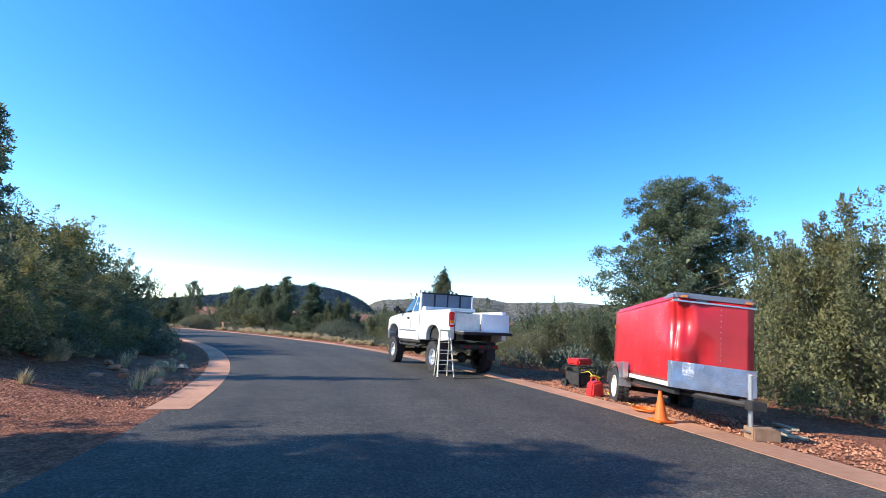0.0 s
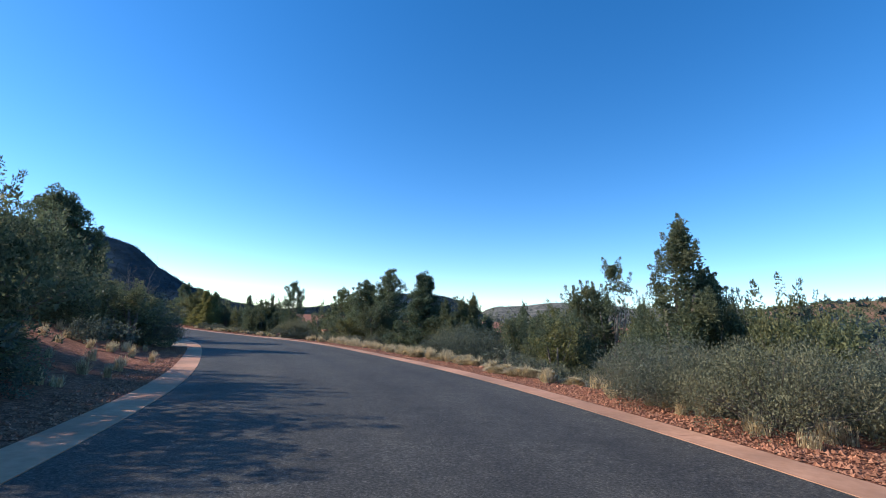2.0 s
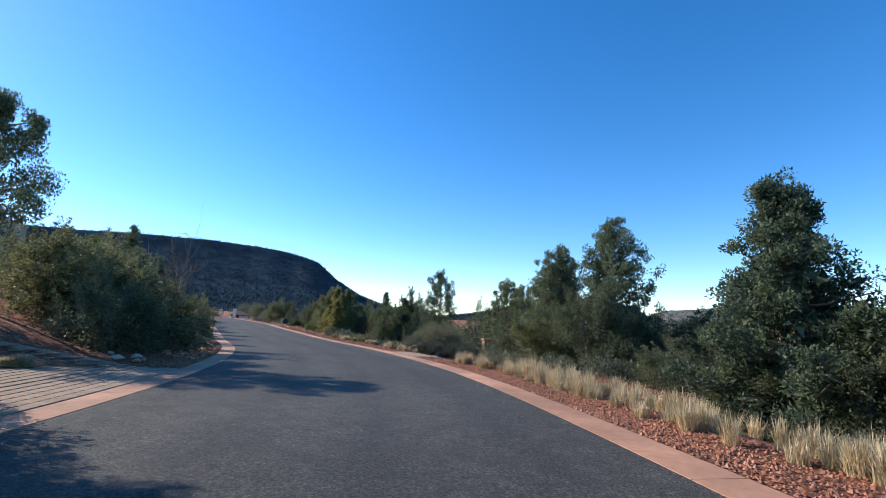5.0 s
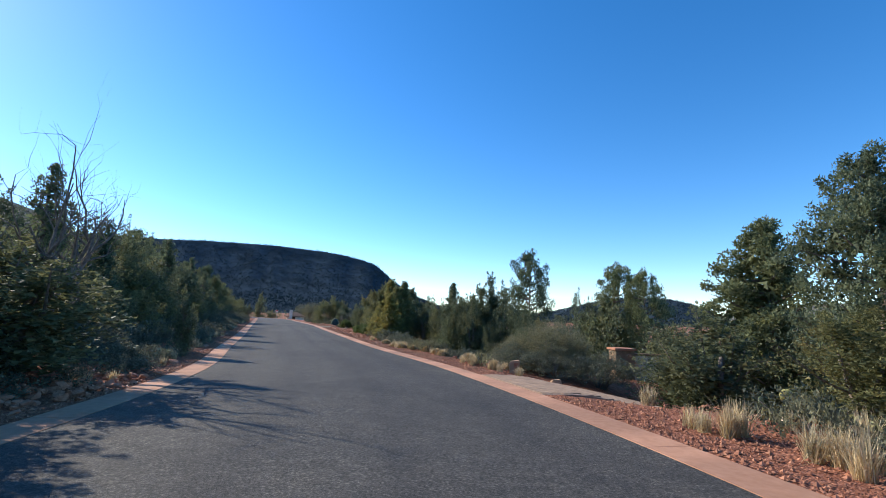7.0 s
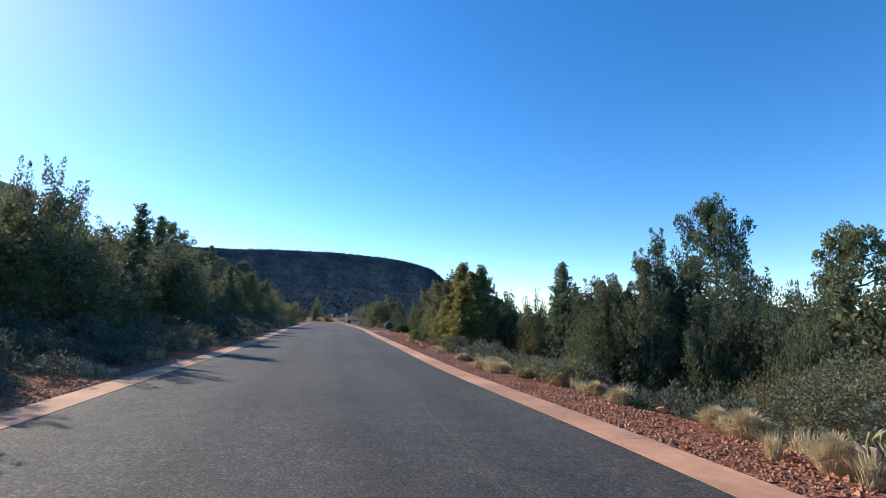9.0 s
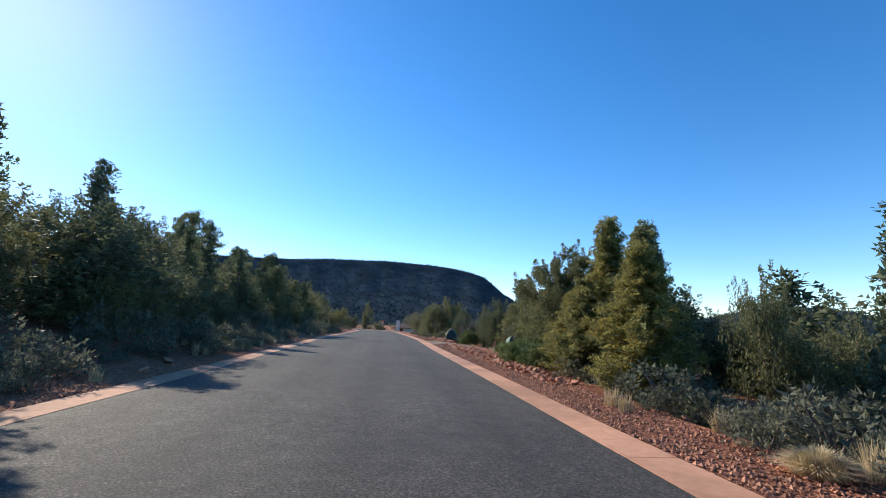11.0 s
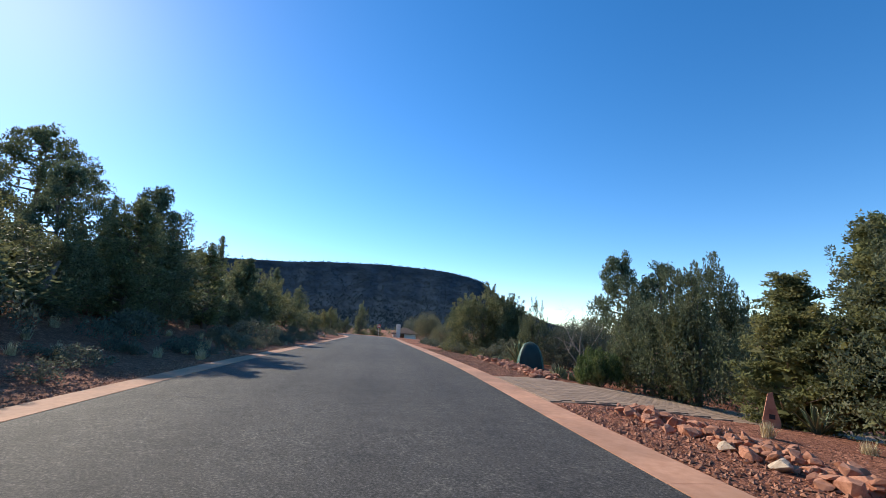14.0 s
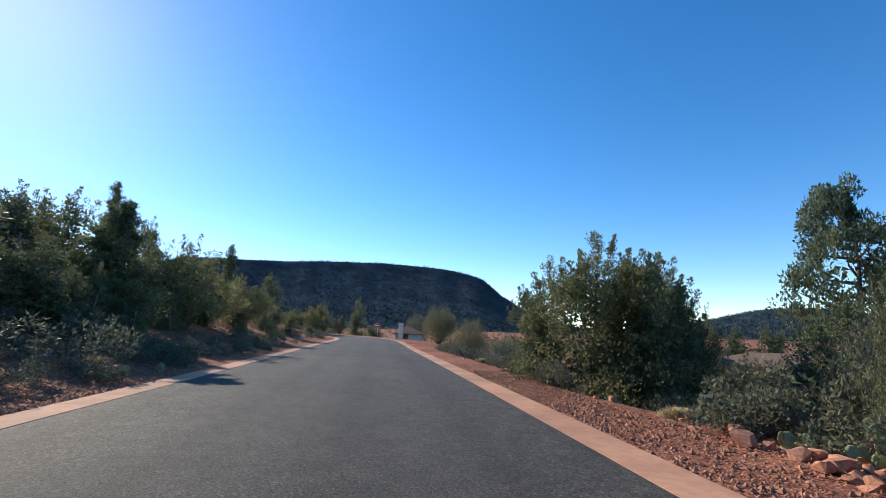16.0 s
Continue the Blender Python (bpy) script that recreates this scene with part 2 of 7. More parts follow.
def spline(pts, step):
    p = np.array(pts)
    p = np.vstack([2 * p[0] - p[1], p, 2 * p[-1] - p[-2]])
    out = []
    for i in range(1, len(p) - 2):
        n = max(2, int(np.linalg.norm(p[i + 1] - p[i]) / step))
        for t in np.arange(n) / n:
            out.append(0.5 * (2 * p[i] + (p[i + 1] - p[i - 1]) * t + (2 * p[i - 1] - 5 * p[i] + 4 * p[i + 1] - p[i + 2]) * t * t
                              + (3 * p[i] - p[i - 1] - 3 * p[i + 1] + p[i + 2]) * t ** 3))
    out.append(p[-2])
    return np.array(out)


LINE = spline(CENTRE, 1.0)
SEG = LINE[1:] - LINE[:-1]
RUN = np.concatenate([[0], np.cumsum(np.hypot(SEG[:, 0], SEG[:, 1]))])
TAN = np.gradient(LINE[:, :2], axis=0)
TAN /= np.linalg.norm(TAN, axis=1)[:, None]
SIDE = np.stack([TAN[:, 1], -TAN[:, 0]], 1)


def along(x, y):
    """Distance along the road, offset to its right, road height, for arrays."""
    x, y = np.atleast_1d(x).astype(float), np.atleast_1d(y).astype(float)
    s, d, z = np.zeros(len(x)), np.zeros(len(x)), np.zeros(len(x))
    for i in range(0, len(x), 2000):
        p = np.stack([x[i:i + 2000], y[i:i + 2000]], 1)
        k = ((p[:, None, :] - LINE[None, :, :2]) ** 2).sum(2).argmin(1)
        r = p - LINE[k, :2]
        s[i:i + 2000] = RUN[k] + (r * TAN[k]).sum(1)
        d[i:i + 2000] = (r * SIDE[k]).sum(1)
        far = np.abs((r * TAN[k]).sum(1)) > 1.5
        d[i:i + 2000] = np.where(far, np.sign(d[i:i + 2000]) * np.linalg.norm(r, axis=1), d[i:i + 2000])
        z[i:i + 2000] = np.interp(s[i:i + 2000], RUN, LINE[:, 2])
    return s, d, z


# driveways: stretch along the road, side, reach
DRIVES = [(10.0, 32.7, -1, 22.0), (66.4, 74.4, -1, 13.0), (80.1, 84.3, 1, 14.0), (126.4, 131.3, 1, 16.0)]


def side_road(a):
    return a < 20


def bumpy(x, y, scale, seed):
    return np.array([noise.noise(Vector((a / scale, b / scale, seed))) for a, b in zip(x, y)])


def fall(s, d):
    """How far the ground drops away behind the right-hand verge."""
    e = np.clip(d - 5.5, 0, 60)
    span = 0.0
    for a, b in ((46, 71), (87, 107), (141, 178)):
        span = span + np.clip((s - a) / 3, 0, 1) * np.clip((b - s) / 3, 0, 1)
    return 1.1 * (1 - np.exp(-(e / 2.2) ** 2)) * span


def land(x, y, rough=True):
    """Height of the ground."""
    s, d, z = along(x, y)
    e = np.clip(d - 5.5, 0, 60)
    right = -0.02 * np.clip(e, 0, 1) - 0.11 * e * e / (e + 4) - fall(s, d)
    e2 = np.clip(-d - 4.6, 0, 200)
    left = 0.32 * e2 * e2 / (e2 + 1.2) / (1 + e2 / 60)
    h = np.where(d > 0, right, left)
    flat = 1.0
    for a, b, side, reach in DRIVES:
        f = np.clip((s - a) / 1.0, 0, 1) * np.clip((b - s) / 1.0, 0, 1) * np.clip((reach - np.abs(d)) / 4, 0, 1) * (np.sign(d) == side)
        if side < 0:
            h = h * (1 - f * (1.0 if side_road(a) else 0.85))
        else:
            near = np.clip((s - a + 0.9) / 0.9, 0, 1) * np.clip((b - s + 3) / 3, 0, 1)
            h = h - near * (0.13 if a < 100 else 0.06) * np.clip(d - 4.6, 0, 7)
        flat = flat * (1 - np.clip((s - a + 0.6) / 0.6, 0, 1) * np.clip((b - s + 0.6) / 0.6, 0, 1) * (np.sign(d) == side) * (np.abs(d) < reach))
    w = flat * np.clip((np.abs(d) - 4.3) / 2, 0, 1) * np.where((s > 9) & (s < 32.4) & (d < 0) & (d > -20), 0.0, 1.0)
    if rough:
        h = h + w * (0.10 * bumpy(x, y, 1.7, 1.0) + 0.05 * bumpy(x, y, 0.6, 5.0)) + np.clip((np.abs(d) - 12) / 30, 0, 1) * 0.8 * bumpy(x, y, 14, 9.0)
    fade = np.clip((np.abs(d) - 150) / 300, 0, 1)
    return (z + h) * (1 - fade) + fade * 2.0


def height(x, y):
    return float(land([x], [y])[0])


# ground: one sheet, fine along the road, coarse to the horizon
def ground_sheet():
    offs = np.array([-2600, -1500, -800, -450, -280, -180, -120, -80, -56, -40, -30, -23, -18, -14.5, -12, -10, -8.6, -7.6, -6.8, -6.2, -5.7, -5.3,
                     -4.9, -4.5, -4.2, -3.95, -3.3, 0, 3.3, 3.95, 4.2, 4.5, 4.9, 5.3, 5.7, 6.2, 6.8, 7.6, 8.6, 10, 12, 14.5, 18, 23, 30, 40, 56, 80, 120, 180, 280, 450, 800, 1500, 2600])
    n = len(LINE)
    # straight extensions at both ends; far offsets taken from a smoothed line to keep rows apart
    base = np.array([LINE[0, :2] - TAN[0] * k for k in (2500, 900, 300, 100, 30)] + list(LINE[:, :2])
                    + [LINE[-1, :2] + TAN[-1] * k for k in (30, 100, 300, 900, 2500)])
    a, b = LINE[0, :2], LINE[-1, :2]
    chord = (b - a) / np.linalg.norm(b - a)
    cs = np.array([chord[1], -chord[0]])
    sides = np.vstack([[SIDE[0]] * 5, SIDE, [SIDE[-1]] * 5])
    far_sides = np.array([cs] * len(base))
    verts = []
    for j, p in enumerate(base):
        for o in offs:
            w = np.clip((abs(o) - 12) / 30, 0, 1)
            q = p + sides[j] * o * (1 - w) + far_sides[j] * o * w
            verts.append(q)
    verts = np.array(verts)
    z = land(verts[:, 0], verts[:, 1])
    s, d, zr = along(verts[:, 0], verts[:, 1])
    z = np.where(np.abs(d) < 3.9, zr - 0.05, z)
    m = len(offs)
    faces = [(j * m + i, (j + 1) * m + i, (j + 1) * m + i + 1, j * m + i + 1)[::-1] for j in range(len(base) - 1) for i in range(m - 1)]
    ob = new("ground", mesh_of("ground", np.column_stack([verts, z]).tolist(), faces, SOIL, True))
    tagged(ob, "red desert soil sloping across the road, dry and stony", "ground", kind="structure")


ground_sheet()


def spot(s, o):
    """Point on the road's plan at a distance along it and an offset to its right."""
    c = [np.interp(s, RUN, LINE[:, i]) for i in range(3)]
    n = [np.interp(s, RUN, SIDE[:, i]) for i in range(2)]
    k = math.hypot(*n)
    return Vector((c[0] + n[0] / k * o, c[1] + n[1] / k * o, c[2]))


def strip(d0, d1, s0, s1, lift, thick=0.12, across=6, step=1.0):
    """A slab that follows the road between two offsets."""
    bm = bmesh.new()
    rows = []
    for s in np.linspace(s0, s1, max(2, int((s1 - s0) / step) + 1)):
        row = []
        for o in np.linspace(d0, d1, across):
            p = spot(s, o)
            p.z += lift + (0.025 * (1 - (o / HALF) ** 2) if abs(o) < HALF else 0)
            row.append(bm.verts.new(p))
        rows.append(row)
    for a, b in zip(rows, rows[1:]):
        for i in range(across - 1):
            bm.faces.new((a[i], a[i + 1], b[i + 1], b[i]))
    edge = [e for e in bm.edges if e.is_boundary]
    for v in bmesh.ops.extrude_edge_only(bm, edges=edge)["geom"]:
        if isinstance(v, bmesh.types.BMVert):
            v.co.z -= thick
    bmesh.ops.recalc_face_normals(bm, faces=bm.faces)
    return bm


road = part("road", strip(-HALF, HALF, 0, RUN[-1], 0.0, across=13), ASPHALT, smooth=False)
lane = road.data.attributes.new("lane", "FLOAT", "POINT")
co = np.array([v.co[:2] for v in road.data.vertices])
lane.data.foreach_set("value", along(co[:, 0], co[:, 1])[1].astype(np.float32))
tagged(road, "dark grey worn asphalt road curving gently, without markings", "road", kind="structure")
CRACK = material("crack_filler", (0.010, 0.010, 0.010), (0.022, 0.022, 0.021), 9, 0.9)
PALE_CRACK = material("dusty_crack", (0.08, 0.076, 0.068), (0.13, 0.122, 0.11), 9, 0.95)
for name, mat, wide, pts in (("road_crack", CRACK, 0.011, ((126.28, -3.4), (126.24, -3.06), (126.20, -2.77), (126.14, -2.6), (126.15, -2.44), (126.03, -2.2), (126.05, -2.08), (125.93, -1.76), (125.95, -1.5))),
                             ("road_crack", PALE_CRACK, 0.007, ((95.5, 1.90), (94.1, 1.83), (93.2, 1.86), (92.0, 1.74), (91.1, 1.76), (90.2, 1.66), (88.7, 1.63), (87.6, 1.66), (86.5, 1.55)))):
    bm = bmesh.new()
    prev = None
    for i, (s, d) in enumerate(pts):
        a, b = pts[max(0, i - 1)], pts[min(len(pts) - 1, i + 1)]
        n = math.hypot(b[0] - a[0], b[1] - a[1])
        k = wide * (0.6 + 0.4 * ((i * 7) % 3) / 2)
        pair = []
        for sg in (-1, 1):
            p = spot(s - sg * k * (b[1] - a[1]) / n, d + sg * k * (b[0] - a[0]) / n)
            p.z += 0.025 * (1 - (d / HALF) ** 2) + 0.004
            pair.append(bm.verts.new(p))
        if prev:
            bm.faces.new((prev[0], prev[1], pair[1], pair[0]))
        prev = pair
    bmesh.ops.recalc_face_normals(bm, faces=bm.faces)
    crack = part(name, bm, mat, road, "thin crooked crack in the asphalt")
side = part("side_road", strip(-18.0, -HALF - 0.002, 11.0, 32.6, -0.006, across=9), ASPHALT)
tagged(side, "dark asphalt mouth of a side lane in deep shade", "road", kind="structure")
for sgn, nm in ((-1, "kerb_left"), (1, "kerb_right")):
    kerb = tagged(new(nm), "flush pinkish red concrete edging band beside the asphalt", "kerb", kind="structure")
    s = 0.0 if sgn > 0 else 32.6
    while s < RUN[-1] - 3.5:
        part("kerb_slab", strip(sgn * (HALF + 0.004), sgn * (HALF + KERB), s + 0.006, s + 3.044, 0.007, across=3, step=0.75), CONCRETE, kerb)
        s += 3.05

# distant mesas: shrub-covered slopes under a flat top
# scrub colour is tinted blue to stand in for distance haze
MESA_HAZED = material("hazed_mesa_scrub", (0.034, 0.052, 0.066), (0.046, 0.066, 0.082), 0.05, 1.0, big=0.012, spec=0.0)
MESA_PALE = material("pale_hill_scrub", (0.050, 0.060, 0.054), (0.29, 0.26, 0.22), 0.06, 0.95, big=0.01, spec=0.0)


HILL_SOIL = material("hillside_soil", (0.15, 0.085, 0.055), (0.30, 0.175, 0.115), 0.12, 1.0, big=0.02, spec=0.0)
SLOPES = []


RIM = [(30, 0.3), (36, 0.8), (39, 1.2), (41, 1.8), (43.5, 2.7), (46.5, 4.45), (48.2, 5.9), (49.0, 6.5), (50.3, 6.9), (53, 7.5), (55.3, 7.75), (59, 7.95), (61, 8.05),
       (65.5, 7.95), (68, 7.9), (72, 7.6), (77, 7.4), (82.8, 7.2), (84.5, 6.4), (87, 5.0), (92, 3.6), (105, 2.4), (118, 1.5)]


RIM_NORTH = [(8.4, 0.2), (9.0, 0.7), (9.6, 1.4), (10.5, 1.9), (11.8, 2.5), (13.2, 2.95), (15, 3.2), (17, 3.3), (20, 3.2), (22, 2.8), (23.6, 2.4), (27, 1.5), (34, 0.5)]
RIM_EAST = [(-30, 2.0), (-22, 2.5), (-15.5, 2.8), (-11.5, 2.6), (-8, 2.4), (-5, 2.9), (-2, 2.85), (1, 2.8), (4, 2.35), (7.5, 2.1), (8.6, 1.8), (10, 1.0), (12, 0.2)]
RIM_NEAR = [(-75, 3.0), (-50, 3.8), (-36, 4.1), (-29, 4.0), (-24, 3.6), (-20.5, 3.0), (-18, 2.4), (-14, 1.4), (-9, 0.3)]


def long_mesa(name, label, dist, mat, seed, rim, trees):
    """A table hill, far off: its rim rises and falls with the heading (degrees), its face drops in steps."""
    nu, nv = 240, 60
    az, el = [a for a, e in rim], [e for a, e in rim]
    k = dist / 2300
    px, ph = [q * k for q in (0, 26, 60, 190, 380, 640, 1250)], (1.0, 0.95, 0.88, 0.68, 0.42, 0.20, 0.0)
    verts, faces = [], []
    for j in range(nv):
        r = dist - k * (1250 - 1650 * (j / (nv - 1)) ** 0.8)
        for i in range(nu):
            a = az[0] + (az[-1] - az[0]) * i / (nu - 1)
            gully = 30 * noise.noise(Vector((a * 0.45, seed, 0))) + 7 * noise.noise(Vector((a * 1.6, seed, r / 500)))
            q = max(dist - r, 0.0)
            q = max(0.0, q + k * gully * min(1, q / 120 / k))
            h = np.interp(q, px, ph) * dist * math.tan(radians(np.interp(a, az, el)))
            h += k * 1.6 * noise.noise(Vector((a * 3.1, r / 50, seed)))
            verts.append((-math.sin(radians(a)) * r, math.cos(radians(a)) * r, h - 3))
    for j in range(nv - 1):
        for i in range(nu - 1):
            n = j * nu + i
            faces.append((n + 1, n, n + nu, n + nu + 1))
    ob = new(name, mesh_of(name, verts, faces, mat, True))
    SLOPES.append((np.array(verts).reshape(nv, nu, 3), k, trees))
    return tagged(ob, label, "mesa", kind="structure")


long_mesa("mesa_west", "long flat-topped mesa covered in dark scrub, face in shade", 2300, MESA_HAZED, 1.0, RIM, 17000)
long_mesa("mesa_north", "distant flat-topped mesa with dark scrubby slopes", 2100, MESA_HAZED, 4.0, RIM_NORTH, 4000)
long_mesa("hill_north", "low pale hills with scattered scrub on the horizon", 2900, MESA_PALE, 7.0, RIM_EAST, 2500)
long_mesa("hill_east", "red hillside dotted with scrub across the valley", 420, HILL_SOIL, 9.0, RIM_NEAR, 900)

# plants: trunk, limbs and crowns of small leaves
rng = np.random.default_rng(7)


def leaves(centres, radii, count, length, width, up=0.3, flat=1.0, tufts=0):
    """Small pointed leaves on the skin of each clump, most of them facing outwards; tufts: lumps that a clump is made of."""
    c, r = np.asarray(centres, float), np.asarray(radii, float)
    if tufts:
        c, r = np.repeat(c, tufts, 0), np.repeat(r, tufts)
        a = rng.normal(size=(len(c), 3))
        a /= np.linalg.norm(a, axis=1)[:, None]
        c = c + a * (r * (0.30 + 0.45 * rng.random(len(c))))[:, None] * np.array([1, 1, flat])
        r = r * (0.38 + 0.24 * rng.random(len(r)))
        count = max(4, int(count / tufts))
    c, r = np.repeat(c, count, 0), np.repeat(r, count)
    n = len(c)
    dirs = rng.normal(size=(n, 3))
    dirs /= np.linalg.norm(dirs, axis=1)[:, None]
    p = c + dirs * (r * (0.5 + 0.5 * rng.random(n) ** 0.6))[:, None] * np.array([1, 1, flat])
    ax = dirs * 0.8 + rng.normal(size=(n, 3)) * 0.6 + np.array([0, 0, up])
    ax /= np.linalg.norm(ax, axis=1)[:, None]
    w = np.cross(ax, dirs + rng.normal(size=(n, 3)) * 0.35)
    w /= np.linalg.norm(w, axis=1)[:, None] + 1e-9
    ln = length * (0.6 + 0.8 * rng.random(n))[:, None]
    wd = width * (0.6 + 0.8 * rng.random(n))[:, None]
    return np.stack([p - w * wd / 2, p + w * wd / 2, p + ax * ln], 1)


def inner(centres, radii, axis_pull, count, length, width):
    """The shaded sprays inside a crown, broader than those outside."""
    c = np.asarray(centres, float).copy()
    c[:, :2] *= axis_pull
    c[:, 2] *= 0.88
    return leaves(c, np.asarray(radii) * 0.7, count, length, width, up=0.0)


def limbs(bm, base, targets, r0, bend=0.25):
    for t in targets:
        a, b = Vector(base), Vector(t)
        m = a.lerp(b, 0.5) + Vector((0, 0, -bend * (b - a).length * 0.4)) + Vector(rng.normal(size=3) * 0.06)
        tube([a, m, b], [r0, r0 * 0.6, r0 * 0.18], 5, bm, False)


PLANTS = {}


def register(kind, name, label, category, group, size, wood, leaf_tris, leaf_mat, wood_mat, wood_name="trunk", crown_name="crown", twigs=None):
    PLANTS.setdefault(kind, []).append(dict(name=name, label=label, category=category, group=group, size=size,
        wood=wood, tris=leaf_tris, leaf_mat=leaf_mat, wood_mat=wood_mat, wood_name=wood_name, crown_name=crown_name, twigs=twigs, first=None))


def make_juniper(spires, h, w, count=110, per=130, size=1.0, low=0.06, cone=0.62):
    """Dense evergreen clad to the ground, several pointed tops."""
    tops = [(0, 0, 1.0)] + [(math.cos(a) * w * 0.27, math.sin(a) * w * 0.27, 0.6 + 0.33 * rng.random())
                            for a in (rng.random() * 6.28 + 6.28 * k / max(1, spires) for k in range(spires))]
    cs, rs = [], []
    for k in range(count):
        tx, ty, th = tops[rng.integers(len(tops))]
        u = rng.random() ** 0.9
        prof = (1 - u ** 1.7) ** cone * min(1.0, 0.72 + 1.1 * u) * w * (0.36 if spires else 0.5)
        a = rng.random() * 6.28
        q = prof * (0.5 + 0.55 * rng.random())
        cs.append((tx + math.cos(a) * q, ty + math.sin(a) * q, low * h + u * h * (th * 0.96 - low)))
        rs.append(((0.10 + 0.10 * rng.random()) * w * (1 - 0.55 * u) + 0.05) * (95.0 / count) ** 0.42)
    # upright sprays that stand out of the crown
    for k in range(count):
        x, y, z = cs[k]
        if size < 1.3 and z > 0.42 * h and rng.random() < 0.5:
            q = math.hypot(x, y) + 0.01
            for j in (1, 2, 3):
                cs.append((x + x / q * 0.22 * rs[k] * j + rng.normal() * 0.02, y + y / q * 0.22 * rs[k] * j + rng.normal() * 0.02, z + rs[k] * 0.62 * j))
                rs.append(rs[k] * (0.62 - 0.14 * j))
    for tx, ty, th in tops:
        for k in range(7):
            cs.append((tx + rng.normal() * 0.05, ty + rng.normal() * 0.05, h * th * (0.78 + 0.030 * k)))
            rs.append(0.26 - 0.025 * k)
    t = np.concatenate([leaves(cs[:count], rs[:count], per, 0.115 * size, 0.072 * size, up=0.7, flat=1.15, tufts=6), leaves(cs[count:], rs[count:], int(per * 0.42) + 5, 0.078 * size, 0.046 * size, up=0.9, flat=1.3),
                        inner(cs[:count], rs[:count], 0.62, int(1000 / count) + 3, 0.07 + 0.09 * size, 0.05 + 0.09 * size)])
    bm = bmesh.new()
    for k in range(3):
        a = rng.random() * 6.28
        p1 = (math.cos(a) * w * 0.05, math.sin(a) * w * 0.05, 0.25 * h)
        tube([(math.cos(a) * 0.06, math.sin(a) * 0.06, -0.15), p1, (math.cos(a) * w * 0.12, math.sin(a) * w * 0.12, 0.62 * h)], [0.11, 0.085, 0.03], 7, bm)
        limbs(bm, p1, [cs[i] for i in rng.integers(len(cs), size=4)], 0.035)
    return bm, t


def make_pine(h, w, low=0.22, count=60, per=210, cone=0.75, size=1.0, tuft=0.060):
    """Pinyon pine: rounded crown of tufted limbs with gaps between them."""
    cs, rs, stems = [], [], []
    ga = 2.39996
    lean = rng.normal(size=2) * 0.05 * w
    for k in range(count):
        u = (k + rng.random()) / count
        z = (low + (1 - low) * u) * h * 0.95
        prof = w * 0.5 * (1 - u ** 1.9) ** cone * min(1, 0.6 + 1.6 * u)
        a = k * ga + rng.normal() * 0.4
        q = prof * (0.72 + 0.36 * rng.random())
        tip = Vector((math.cos(a) * q, math.sin(a) * q, z))
        root = Vector((lean[0] * u, lean[1] * u, max(0.1 * h, z - 0.30 * q)))
        stems.append((root, tip))
        n = (5 if q > 0.2 * w else 3) if tuft < 0.08 else 2
        for j in range(n):
            f = 1.03 - 0.16 * j
            c = root.lerp(tip, f) + Vector(rng.normal(size=3) * 0.035 * w) + Vector((0, 0, 0.02 * h))
            cs.append(tuple(c))
            rs.append((tuft + 0.040 * rng.random()) * w * (1 - 0.3 * u) + 0.10)
    for k in range(6):
        cs.append((lean[0] * 0.6 + rng.normal() * 0.08, lean[1] * 0.6 + rng.normal() * 0.08, h * (0.86 + 0.022 * k)))
        rs.append(0.30 - 0.03 * k)
    t = np.concatenate([leaves(cs, rs, max(24, int(per * count / len(cs))), 0.092 * size, 0.064 * size, up=0.5, flat=0.8, tufts=5), inner(cs, rs, 0.72, 5, 0.19, 0.14)])
    bm = bmesh.new()
    stem = [(0, 0, -0.2), (lean[0] * 0.4, lean[1] * 0.4, h * 0.35), (lean[0], lean[1], h * 0.7), (lean[0] * 0.6, lean[1] * 0.6, h * 0.93)]
    tube(stem, [0.020 * h + 0.03, 0.016 * h + 0.02, 0.009 * h, 0.012], 9, bm)
    for a, b in stems:
        m = a.lerp(b, 0.5) + Vector((0, 0, -0.05 * (b - a).length)) + Vector(rng.normal(size=3) * 0.05)
        tube([a, m, b], [0.008 * h, 0.005 * h, 0.006], 5, bm, False)
    return bm, t


def make_brush(h, w, count=46, per=150, ln=0.07, wd=0.035, stems=16):
    cs, rs = [], []
    for k in range(count):
        a, q = rng.random() * 6.28, w * 0.46 * math.sqrt(rng.random())
        z = h * (0.22 + 0.68 * rng.random() * math.sqrt(max(0.05, 1 - (2 * q / w) ** 2)))
        cs.append((math.cos(a) * q, math.sin(a) * q, z))
        rs.append((0.10 + 0.06 * rng.random()) * w * 0.8)
    t = leaves(cs, rs, per, ln, wd, up=0.6)
    bm = bmesh.new()
    for k in range(stems):
        c = cs[rng.integers(len(cs))]
        a = rng.random() * 6.28
        tube([(math.cos(a) * 0.1, math.sin(a) * 0.1, -0.1), (c[0] * 0.5, c[1] * 0.5, c[2] * 0.6), (c[0] * 1.05, c[1] * 1.05, c[2] * 1.12)], [0.022, 0.014, 0.004], 4, bm, False)
    return bm, t


